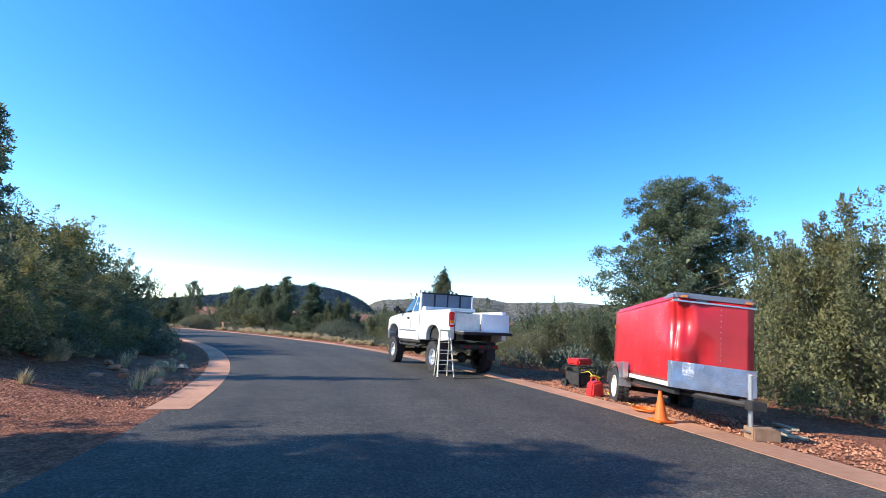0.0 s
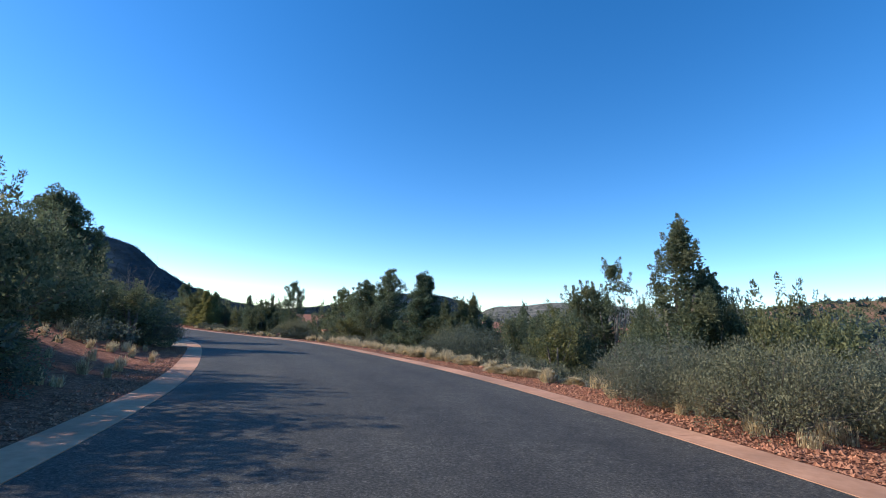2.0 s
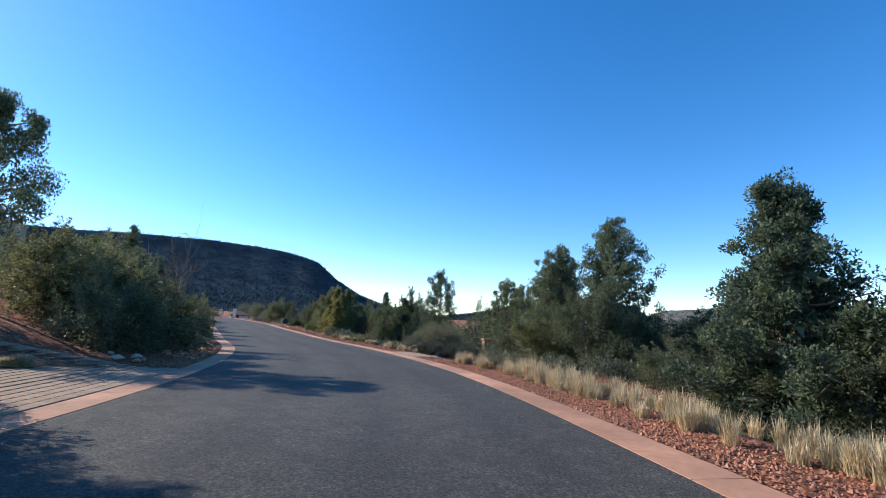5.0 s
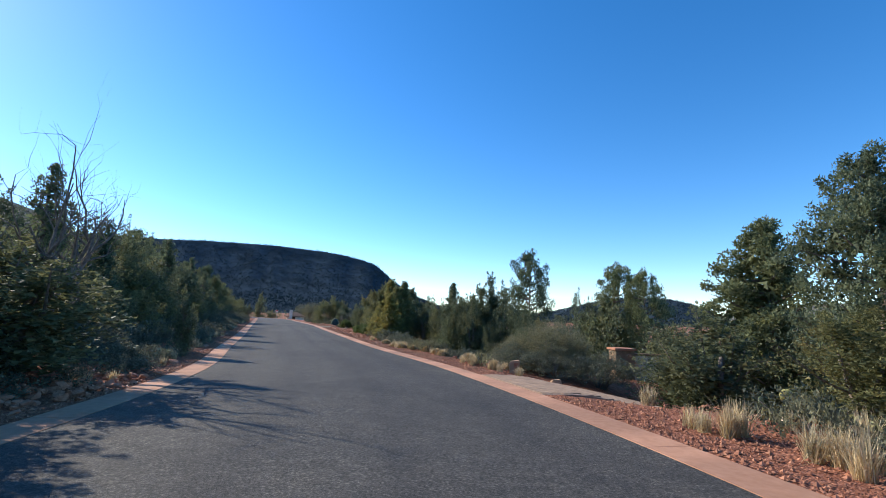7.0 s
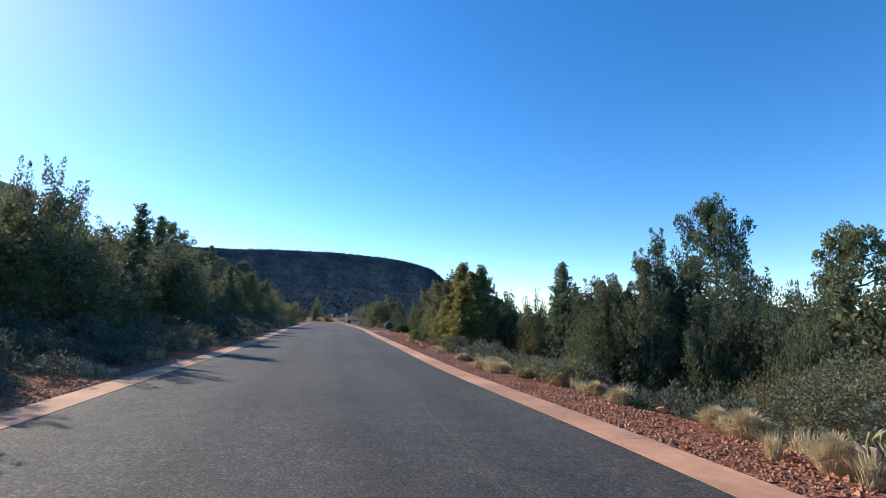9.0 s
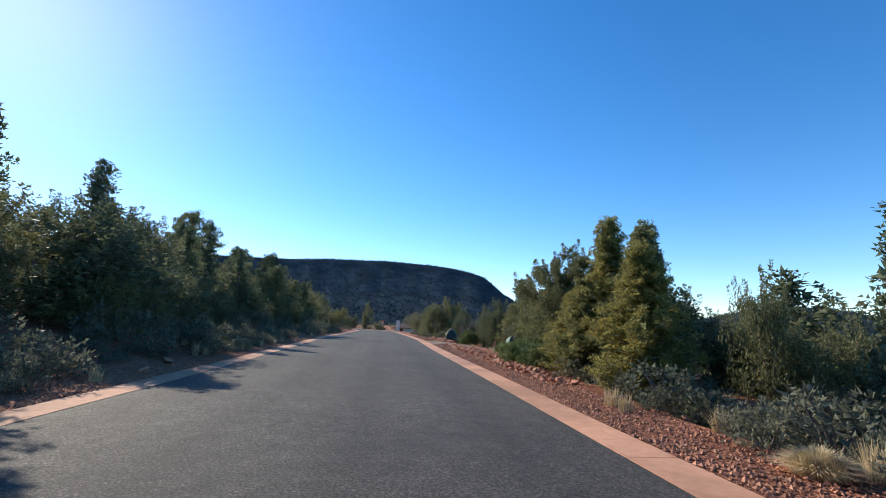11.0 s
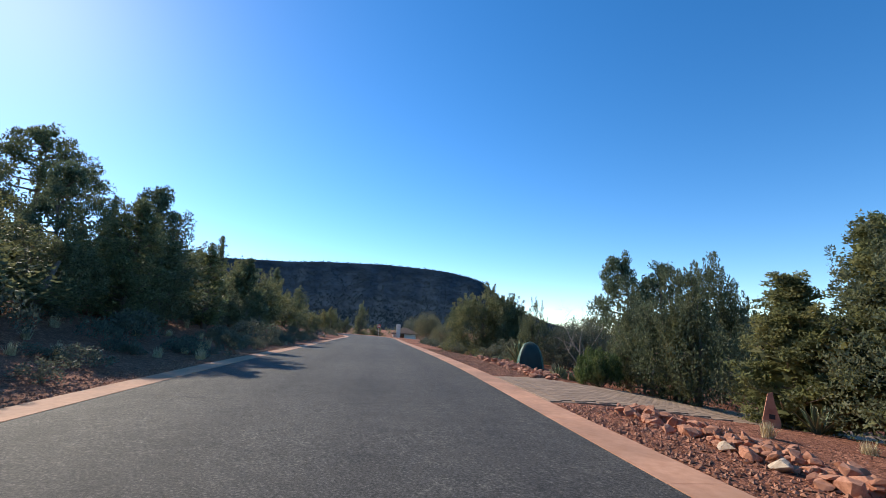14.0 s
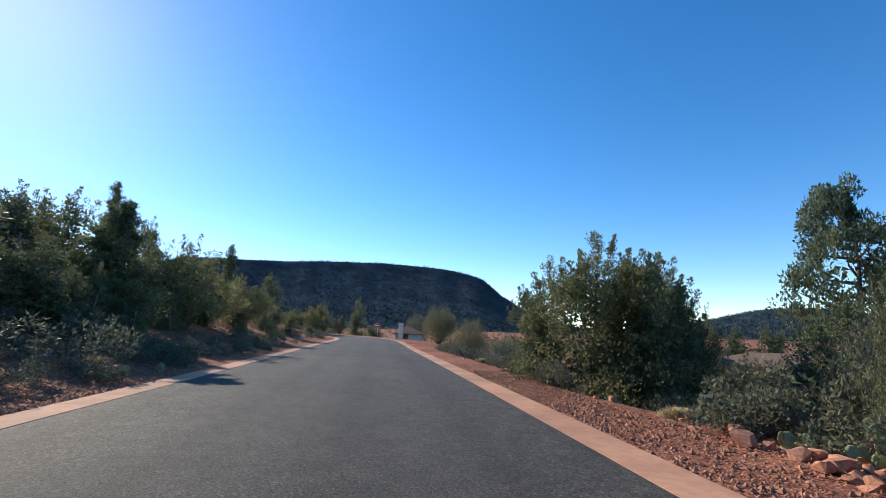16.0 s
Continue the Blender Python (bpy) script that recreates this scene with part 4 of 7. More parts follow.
scatter("juniper", 12, 52, 78, 11.8, 16.0, 2.4, 3.4, 0.95)
scatter("low_brush", 10, 41, 48, -7.4, -5.4, 0.6, 1.1, 1.4)
scatter("juniper", 4, 41, 47, -8.6, -7.2, 1.6, 2.4, 1.0)
scatter("juniper", 8, 14, 33, 11.0, 15.5, 3.2, 4.4, 0.9)
scatter("juniper", 5, 40, 52, -14.0, -11.4, 2.0, 2.7, 1.0)
scatter("low_brush", 8, 42, 50, -9.0, -6.2, 0.9, 1.5, 1.3)


# woodland between the bend and the slope beyond it
for k in range(70):
    x, y = fill.uniform(-14, 44), fill.uniform(36, 96)
    if abs(float(along(x, y)[1][0])) > 15:
        h = fill.uniform(3.4, 5.6)
        GROVE.append((x, y, h, h * fill.uniform(0.9, 1.25)))
for k in range(46):
    x, y = fill.uniform(-138, -62), fill.uniform(112, 185)
    if math.hypot(x + 92.5, y - 130.5) > 15 and y > 138 - 0.2 * (x + 92):
        h = fill.uniform(3.0, 4.6)
        GROVE.append((x, y, h, h * fill.uniform(0.9, 1.25)))
for k in range(16):
    x, y = fill.uniform(-30, -18), fill.uniform(64.5, 78)
    GROVE.append((x, y, fill.uniform(-0.2, 0.9) - height(x, y), fill.uniform(3.0, 4.6)))
grove("juniper_thicket", "dense olive-green juniper woodland behind the verges", GROVE, "far_juniper", JUNIPER_LEAF)
scatter("low_brush", 34, 36, 56, 5.9, 7.6, 0.6, 1.2, 1.4)
scatter("brush", 6, 53, 62, 6.4, 8.2, 1.0, 1.7, 1.5)
for x, y, h, w in ((0.6, 24.6, 1.5, 2.2), (1.7, 23.2, 1.6, 2.4), (2.4, 25.4, 2.2, 2.4), (3.6, 24.2, 2.0, 2.6), (3.2, 20.6, 1.5, 2.2), (4.4, 21.8, 1.9, 2.4), (-1.9, 24.9, 1.45, 3.4), (-0.8, 22.9, 1.4, 3.4)):
    plant("brush", x, y, h, w)
for a, b, h, w in ((85.7, 7.7, 1.25, 2.2), (86.9, 7.2, 1.1, 2.2), (85.2, 9.2, 1.5, 2.4)):
    q = spot(a, b)
    plant("brush", q.x, q.y, h, w)
scatter("low_brush", 46, 86, 106, -8.6, -5.0, 0.5, 1.0, 1.5)
scatter("low_brush", 20, 72, 80, 5.8, 8.5, 0.5, 0.9, 1.5)
scatter("low_brush", 44, 86, 110, 5.4, 7.4, 0.45, 0.85, 1.5)
scatter("juniper", 8, 90, 96.2, 7.8, 9.6, 2.4, 3.2, 0.8)
scatter("low_brush", 26, 96, 106, 6.2, 9.5, 0.7, 1.2, 1.4)
scatter("low_brush", 40, 140, 172, 5.7, 7.4, 0.5, 1.0, 1.5)
scatter("low_brush", 26, 86, 108, 6.3, 9.0, 0.5, 0.95, 1.5)
scatter("low_brush", 40, 139, 165, 6.6, 9.6, 0.6, 1.3, 1.4)
scatter("low_brush", 60, 36, 160, -7.4, -5.3, 0.35, 0.75, 1.6)
scatter("low_brush", 150, 78, 165, -6.6, -4.9, 0.3, 0.7, 1.7)
grove("brush_thicket", "low grey-brown twiggy brush over the banks", LOW, "low_brush", BRUSH_LEAF)


# dark thicket past the side lane
for a, b, h, w in ((40.6, -6.6, 0.9, 1.6), (42.0, -6.3, 0.85, 1.6), (43.4, -6.2, 0.9, 1.6), (44.9, -6.2, 0.9, 1.6), (46.3, -6.2, 0.9, 1.6), (47.7, -6.2, 0.95, 1.6), (49.2, -6.2, 0.95, 1.6), (50.6, -6.3, 1.0, 1.7), (39.2, -7.0, 1.1, 1.7),
                   (41.6, -9.8, 2.0, 2.4), (44.6, -9.6, 3.0, 2.6), (47.2, -9.4, 2.8, 2.6), (34.5, -9.4, 2.0, 2.4), (36.2, -9.6, 2.0, 2.4), (37.6, -8.8, 1.7, 2.2), (39.6, -9.8, 1.8, 2.2), (35.3, -7.4, 1.3, 1.8), (37.0, -7.0, 1.2, 1.9), (39.0, -8.2, 1.9, 2.2), (42.9, -7.6, 1.5, 2.0), (46.0, -7.6, 1.7, 2.0), (48.6, -7.6, 1.8, 2.2)):
    q = spot(a, b)
    plant("juniper", q.x, q.y, h, w)
q = spot(38.0, -9.0)
plant("young_pine", q.x, q.y, 5.0, 1.6)


# taller trees on the bank, whose shade falls across the road
for kind, x, y, h, w in (("pine", -82.0, 64.4, 4.8, 3.0), ("pine", -96.6, 71.8, 5.0, 3.2), ("young_pine", -56.1, 50.5, 5.4, 2.0),
                         ("young_pine", -73.5, 60.0, 4.9, 2.0), ("young_pine", -45.2, 44.7, 4.5, 1.6), ("young_pine", -40.1, 42.0, 5.2, 1.8)):
    plant(kind, x, y, h, w)


# tall pines by the side lane, whose shade lies across the road
for x, y, h, w in ((-10.2, 1.9, 7.6, 4.4), (-11.5, -1.6, 7.2, 4.8), (-9.6, -4.5, 6.5, 4.2), (-14.5, 0.9, 8.0, 4.6)):
    plant("pine", x, y, h, w)


def far_scrub(n, seed, near, reach, power, leaf, name, label):
    """Woodland further off than single trees can be told apart."""
    r = np.random.default_rng(seed)
    ang, dist = np.radians(r.uniform(-70, 165, n)), near + reach * r.random(n) ** power
    x, y = -40 - np.sin(ang) * dist, 40 + np.cos(ang) * dist
    s, d, z = along(x, y)
    ok = np.abs(d) > 34
    x, y = x[ok], y[ok]
    z = land(x, y, False)
    size = r.uniform(0.9, 2.1, len(x))
    cs, rs = [], []
    for k in range(3):
        cs.append(np.column_stack([x + r.normal(size=len(x)) * size * 0.35, y + r.normal(size=len(x)) * size * 0.35, z + size * (0.4 + 0.55 * k)]))
        rs.append(size * (0.95 - 0.22 * k))
    t = leaves(np.concatenate(cs), np.concatenate(rs), 15, leaf, leaf * 0.55, up=0.8)
    ob = new(name, tri_mesh(name, t, JUNIPER_LEAF))
    tagged(ob, label, "woodland", kind="stuff")


far_scrub(4200, 5, 46, 110, 0.8, 0.62, "woodland", "scattered juniper woodland over the red slopes")
far_scrub(2200, 6, 120, 520, 1.3, 0.8, "far_woodland", "distant juniper woodland at the foot of the mesas")


def slope_trees():
    """Small trees all over the mesas, far off."""
    r = np.random.default_rng(17)
    cs, rs = [], []
    for grid, k, n in SLOPES:
        j, i = r.uniform(0, grid.shape[0] * 0.82, n), r.uniform(0, grid.shape[1] - 1.01, n)
        a, b = j.astype(int), i.astype(int)
        fj, fi = (j - a)[:, None], (i - b)[:, None]
        p = (grid[a, b] * (1 - fj) + grid[a + 1, b] * fj) * (1 - fi) + (grid[a, b + 1] * (1 - fj) + grid[a + 1, b + 1] * fj) * fi
        size = r.uniform(2.2, 5.0, n) * k
        cs.append(p + np.column_stack([np.zeros((n, 2)), size * 0.7]))
        rs.append(size)
    t = leaves(np.concatenate(cs), np.concatenate(rs), 6, 3.6, 2.8, up=0.6)
    ob = new("slope_woodland", tri_mesh("slope_woodland", t, MESA_HAZED_LEAF))
    tagged(ob, "dark scrub woodland covering the mesa slopes", "woodland", kind="stuff")


def hillside_scrub(n):
    """Bushes dotted over the red hillside across the valley."""
    r = np.random.default_rng(23)
    grid = SLOPES[-1][0]
    j, i = r.uniform(4, grid.shape[0] * 0.84, n).astype(int), r.uniform(0, grid.shape[1] - 1, n).astype(int)
    size = r.uniform(0.7, 2.0, n)
    c = grid[j, i] + np.column_stack([r.normal(size=(n, 2)), size * 0.6])
    ob = new("hillside_scrub", tri_mesh("hillside_scrub", leaves(c, size, 18, 1.0, 0.7, up=0.6), JUNIPER_LEAF))
    tagged(ob, "scattered juniper and brush on a red hillside", "woodland", kind="stuff")


hillside_scrub(5200)
# the leaves of the far slopes carry the painted haze tint too
MESA_HAZED_LEAF = leaf_material("hazed_mesa_leaves", (0.030, 0.048, 0.058), (0.050, 0.068, 0.078), 0.0, spec=0.0)
slope_trees()


def gravel(n, seed):
    """Loose crushed red stone on both verges."""
    r = np.random.default_rng(seed)
    s = r.uniform(26, 150, n)
    right = r.random(n) < 0.78
    wide = np.where((s > 72) & (s < 79.5), 3.4, np.where((s > 108) & (s < 140), 2.0, 1.35))
    d = np.where(right, HALF + KERB + 0.02 + wide * r.random(n) ** 1.25, -(HALF + KERB + 0.02 + 0.9 * r.random(n) ** 1.4))
    ok = np.ones(n, bool)
    for a, b, side, reach in DRIVES:
        ok &= ~((s > a - 0.1) & (s < b + 0.1) & (np.sign(d) == side))
    s, d = s[ok], d[ok]
    cx, cy = np.interp(s, RUN, LINE[:, 0]) + np.interp(s, RUN, SIDE[:, 0]) * d, np.interp(s, RUN, LINE[:, 1]) + np.interp(s, RUN, SIDE[:, 1]) * d
    cz = land(cx, cy)
    m = len(s)
    size = 0.012 + 0.026 * r.random(m) ** 2
    octa = np.array([(1, 0, 0), (0, 1, 0), (-1, 0, 0), (0, -1, 0), (0, 0, 1)], float)
    v = octa[None] * size[:, None, None] * r.uniform(0.6, 1.5, (m, 5, 1)) * np.array([1, 1, 0.8])
    a = r.uniform(0, 6.28, m)
    x = v[:, :, 0] * np.cos(a)[:, None] - v[:, :, 1] * np.sin(a)[:, None]
    y = v[:, :, 0] * np.sin(a)[:, None] + v[:, :, 1] * np.cos(a)[:, None]
    v = np.stack([x + cx[:, None], y + cy[:, None], v[:, :, 2] + cz[:, None] + 0.012], 2)
    t = np.concatenate([v[:, [i, (i + 1) % 4, 4]] for i in range(4)])
    ob = new("gravel", tri_mesh("gravel", t, GRAVEL_BITS))
    tagged(ob, "loose crushed red gravel along the verges", "gravel", kind="stuff")


GRAVEL_BITS = leaf_material("red_gravel_bits", (0.24, 0.084, 0.046), (0.58, 0.255, 0.150), 0.0)
gravel(72000, 11)


def dry_grass(seed):
    """Straw-coloured bunch grass."""
    r = np.random.default_rng(seed)
    tris = []
    def bunch(s, d, h, n, wide):
        """A rounded tussock: blades rise from one crown and arch outwards."""
        if any(u - 0.3 < s < v + 0.3 and sd * d > 0 for u, v, sd, reach in DRIVES):
            return
        p = spot(s, d)
        z = height(p.x, p.y)
        a, lean = r.uniform(0, 6.28, n), np.abs(r.normal(0, 0.55, n))
        ln = h * r.uniform(0.65, 1.15, n)
        q = wide * 0.45 * np.sqrt(r.random(n))
        b = r.uniform(0, 6.28, n)
        root = np.column_stack([p.x + np.cos(b) * q, p.y + np.sin(b) * q, np.full(n, z - 0.02)])
        knee = root + np.column_stack([np.cos(a) * np.sin(lean * 0.6) * ln * 0.55, np.sin(a) * np.sin(lean * 0.6) * ln * 0.55, np.cos(lean * 0.6) * ln * 0.55])
        tip = knee + np.column_stack([np.cos(a) * np.sin(lean * 1.3) * ln * 0.5, np.sin(a) * np.sin(lean * 1.3) * ln * 0.5, np.cos(lean * 1.3) * ln * 0.5])
        w = np.column_stack([-np.sin(a), np.cos(a), np.zeros(n)]) * 0.006
        tris.append(np.stack([root - w, root + w, knee], 1))
        tris.append(np.stack([knee - w * 0.8, knee + w * 0.8, tip], 1))
        tris.append(np.stack([root + w, knee + w * 0.8, knee - w * 0.8], 1))
    for k in range(100):
        bunch(r.uniform(40, 104), 4.95 + 1.2 * r.random() ** 1.4, r.uniform(0.22, 0.42), 125, r.uniform(0.16, 0.34))
    for k in range(170):
        bunch(r.uniform(57, 77), 5.0 + 1.7 * r.random() ** 1.3, r.uniform(0.28, 0.55), 115, r.uniform(0.16, 0.28))
    for k in range(36):
        bunch(r.uniform(100, 155), r.uniform(6.4, 8.0), r.uniform(0.2, 0.4), 115, r.uniform(0.12, 0.25))
    for k in range(170):
        bunch(r.uniform(32, 150), -4.8 - 3.6 * r.random() ** 1.6, r.uniform(0.2, 0.45), 115, r.uniform(0.15, 0.3))
    for k in range(26):
        bunch(r.uniform(33, 42), r.uniform(-9.5, -6.4), r.uniform(0.3, 0.5), 125, r.uniform(0.2, 0.35))
    ob = new("dry_grass", tri_mesh("dry_grass", np.concatenate(tris), STRAW))
    tagged(ob, "straw-coloured dry bunch grass along the verges", "grass", kind="stuff")


dry_grass(13)


def tussock(s, d, h, w):
    """Rounded mound of dry bunch grass, a thing of its own."""
    k = len(TUSSOCKS)
    if k < 3:
        r = np.random.default_rng(40 + k)
        n = 1500
        a, q = r.uniform(0, 6.28, n), r.random(n) ** 0.6
        out = np.column_stack([np.cos(a), np.sin(a), np.zeros(n)])
        up = np.array([0, 0, 1.0])
        reach = (q * r.uniform(0.85, 1.1, n))[:, None]
        top = (np.sqrt(np.clip(1 - 0.8 * q ** 2, 0, 1)) * r.uniform(0.82, 1.08, n))[:, None]
        sway = np.column_stack([r.normal(0, 0.10, (n, 2)), np.zeros(n)])
        root = out * 0.55 * reach
        knee = out * 0.72 * reach + up * top * 0.72 + sway * 0.5
        tip = out * (reach + 0.14) + up * top * (1.02 - 0.30 * reach) + sway
        wv = np.column_stack([-np.sin(a), np.cos(a), np.zeros(n)]) * 0.010
        t = np.concatenate([np.stack([root - wv, root + wv, knee], 1), np.stack([knee - wv, knee + wv, tip], 1), np.stack([root + wv, knee + wv, knee - wv], 1)])
        TUSSOCKS.append(tri_mesh("bunch_grass", t, STRAW))
        me = TUSSOCKS[k]
    else:
        me = TUSSOCKS[int(s * 10) % 3]
    p = spot(s, d)
    ob = new("bunch_grass", me)
    ob.matrix_basis = pose(p.x, p.y, height(p.x, p.y) - 0.03, 0, 0, (s * 77) % 360) @ Matrix.Diagonal((w, w, h, 1))
    tagged(ob, "rounded tan mound of dry bunch grass on the verge", "grass", "grass mounds on the verge")


TUSSOCKS = []
mound = random.Random(8)
for k in range(26):
    tussock(51.0 + 0.50 * k + mound.uniform(-0.5, 0.5), mound.uniform(4.95, 5.7), mound.uniform(0.24, 0.46), mound.uniform(0.28, 0.52))
for k in range(12):
    tussock(85.5 + 1.3 * k + mound.uniform(-0.4, 0.4), mound.uniform(5.0, 5.9), mound.uniform(0.28, 0.46), mound.uniform(0.3, 0.5))
for k in range(6):
    tussock(mound.uniform(34, 41), mound.uniform(-8.2, -6.6), mound.uniform(0.35, 0.5), mound.uniform(0.3, 0.45))
for k in range(7):
    tussock(mound.uniform(66, 74), mound.uniform(-8.4, -6.6), mound.uniform(0.3, 0.42), mound.uniform(0.3, 0.45))
for k in range(10):
    tussock(mound.uniform(111.5, 117), mound.uniform(-6.3, -4.9), mound.uniform(0.35, 0.6), mound.uniform(0.3, 0.5))
for k in range(6):
    tussock(mound.uniform(138, 160), mound.uniform(5.8, 6.8), mound.uniform(0.25, 0.4), mound.uniform(0.25, 0.4))

# trees on the bank whose shade falls across the road
plant("young_pine", -87.4, 68.1, 4.5, 2.2)

# paints and stuffs of the things
WHITE_PAINT = material("white_paint", (0.74, 0.74, 0.73), (0.83, 0.83, 0.82), 3, 0.28, big=0.0, coat=0.6, bump_scale=1.2, bump_by=0.004)
RED_PAINT = material("faded_red_paint", (0.46, 0.012, 0.016), (0.62, 0.022, 0.026), 2.0, 0.38, bump_scale=1.6, bump_by=0.02, coat=0.25)
RUBBER = material("tyre_rubber", (0.018, 0.018, 0.018), (0.045, 0.044, 0.042), 14, 0.9, bump_scale=60, bump_by=0.004)
DARK_STEEL = material("dark_steel", (0.012, 0.012, 0.013), (0.04, 0.036, 0.032), 8, 0.7, bump_scale=25, bump_by=0.004)
ALLOY = material("polished_alloy", (0.62, 0.62, 0.63), (0.80, 0.80, 0.80), 8, 0.42, 0.85)
CHECKER = material("bright_tread_plate", (0.55, 0.56, 0.58), (0.82, 0.83, 0.85), 5, 0.3, 0.9, bump_scale=36, bump_by=0.02)
CREAM = material("cream_wheel_paint", (0.60, 0.57, 0.48), (0.74, 0.71, 0.62), 8, 0.5)
BLACK_PLASTIC = plain("black_plastic", (0.022, 0.022, 0.024), 0.5)
GREY_PANEL = material("grey_panel", (0.13, 0.15, 0.19), (0.20, 0.22, 0.27), 3, 0.5)
RED_LENS = plain("red_lens", (0.50, 0.015, 0.02), 0.15, coat=0.8)
AMBER_LENS = plain("amber_lens", (0.75, 0.22, 0.02), 0.2, coat=0.6)
ORANGE = plain("orange_plastic", (0.80, 0.16, 0.02), 0.5)
CAN_RED = plain("red_can_plastic", (0.62, 0.025, 0.025), 0.4)
YELLOW = plain("yellow_plastic", (0.75, 0.55, 0.06), 0.5)
PALE_PATCH = plain("pale_window_patch", (0.62, 0.66, 0.70), 0.6)
FIBREGLASS = material("yellowed_fibreglass", (0.70, 0.65, 0.48), (0.82, 0.78, 0.62), 7, 0.5)
ALUMINIUM = plain("aluminium", (0.62, 0.62, 0.60), 0.35, 0.9)
TIMBER = material("weathered_timber", (0.22, 0.13, 0.075), (0.36, 0.23, 0.14), 6, 0.85, bump_scale=14, bump_by=0.01)
PALE_TIMBER = material("pale_board", (0.45, 0.34, 0.21), (0.60, 0.48, 0.33), 6, 0.85)
GLASS = bpy.data.materials.new("tinted_glass")
GLASS.use_nodes = True
gp = GLASS.node_tree.nodes["Principled BSDF"]
gp.inputs["Base Color"].default_value = (0.012, 0.016, 0.02, 1)
gp.inputs["Roughness"].default_value = 0.04
gp.inputs["Specular IOR Level"].default_value = 0.9
gp.inputs["Coat Weight"].default_value = 1.0


def prism(outline, x0, x1, bevel=0.0):
    """A side outline of (y, z) pairs carried across from x0 to x1."""
    bm = bmesh.new()
    a = [bm.verts.new((x0, y, z)) for y, z in outline]
    b = [bm.verts.new((x1, y, z)) for y, z in outline]
    n = len(outline)
    fa, fb = bm.faces.new(a), bm.faces.new(list(reversed(b)))
    for i in range(n):
        bm.faces.new((a[i], b[i], b[(i + 1) % n], a[(i + 1) % n]))
    bmesh.ops.recalc_face_normals(bm, faces=bm.faces)
    if bevel:
        es = [e for e in bm.edges if any(f in (fa, fb) for f in e.link_faces)]
        bmesh.ops.bevel(bm, geom=es, offset=bevel, segments=2, affect="EDGES")
    return bm


def arch(yc, z0, r, top, n=10):
    """Points of a wheel opening from front to back."""
    pts = [(yc + r * math.cos(a), z0 + (top - z0) * math.sin(a) ** 0.8) for a in (math.pi * k / n for k in range(n + 1))]
    return pts


def lathe(profile, n=28, bm=None):
    """A ring round the x axis from (x, radius) pairs."""
    b = bm or bmesh.new()
    rings = [[b.verts.new((x, math.cos(a) * r, math.sin(a) * r)) for a in (2 * math.pi * k / n for k in range(n))] for x, r in profile]
    for p, q in zip(rings, rings[1:]):
        for k in range(n):
            b.faces.new((p[k], p[(k + 1) % n], q[(k + 1) % n], q[k]))
    bmesh.ops.recalc_face_normals(b, faces=b.faces)
    return b


def wheel(parent, x, y, z, radius, width, rim_r, outward, rim_mat, spokes=8, lugs=36, broad=0.11):
    """A tyre with tread blocks and a spoked rim."""
    w = new("wheel")
    w.parent = parent
    w.location = (x, y, z)
    w.scale = (outward, 1, 1)
    h = width / 2
    bm = lathe([(-h * 0.7, rim_r), (-h * 0.95, rim_r * 1.15), (-h, radius * 0.84), (-h * 0.86, radius * 0.965), (-h * 0.5, radius * 0.985), (h * 0.5, radius * 0.985),
                (h * 0.86, radius * 0.965), (h, radius * 0.84), (h * 0.95, rim_r * 1.15), (h * 0.8, rim_r * 1.0)], 36)
    part("tyre", bm, RUBBER, w, smooth=False)
    bm = bmesh.new()
    for k in range(lugs):
        a = 2 * math.pi * k / lugs
        for sx in (-1, 1):
            m = Matrix.Rotation(a + sx * 0.05, 4, "X") @ Matrix.Translation((sx * h * 0.6, 0, radius * 0.975))
            box(-h * 0.34, h * 0.34, -radius * 0.055, radius * 0.055, -0.012, 0.014, bm=bm, turn=m)
    tagged(part("tread", bm, RUBBER, w), kind="stuff")
    bm = lathe([(h * 0.86, rim_r * 1.02), (h * 0.9, rim_r * 0.95), (h * 0.55, rim_r * 0.86), (h * 0.42, rim_r * 0.8)], 32)
    for k in range(spokes):
        m = Matrix.Rotation(2 * math.pi * k / spokes, 4, "X")
        box(h * 0.34, h * 0.52, -rim_r * broad, rim_r * broad, rim_r * 0.22, rim_r * 0.9, bm=bm, turn=m)
    lathe([(h * 0.34, rim_r * 0.34), (h * 0.6, rim_r * 0.32), (h * 0.8, rim_r * 0.2), (h * 0.82, 0.001)], 20, bm)
    part("rim", bm, rim_mat, w, smooth=False)
    bm = lathe([(h * 0.2, rim_r * 0.98), (h * 0.2, 0.001)], 24)
    part("brake_disc", bm, DARK_STEEL, w)
    return w


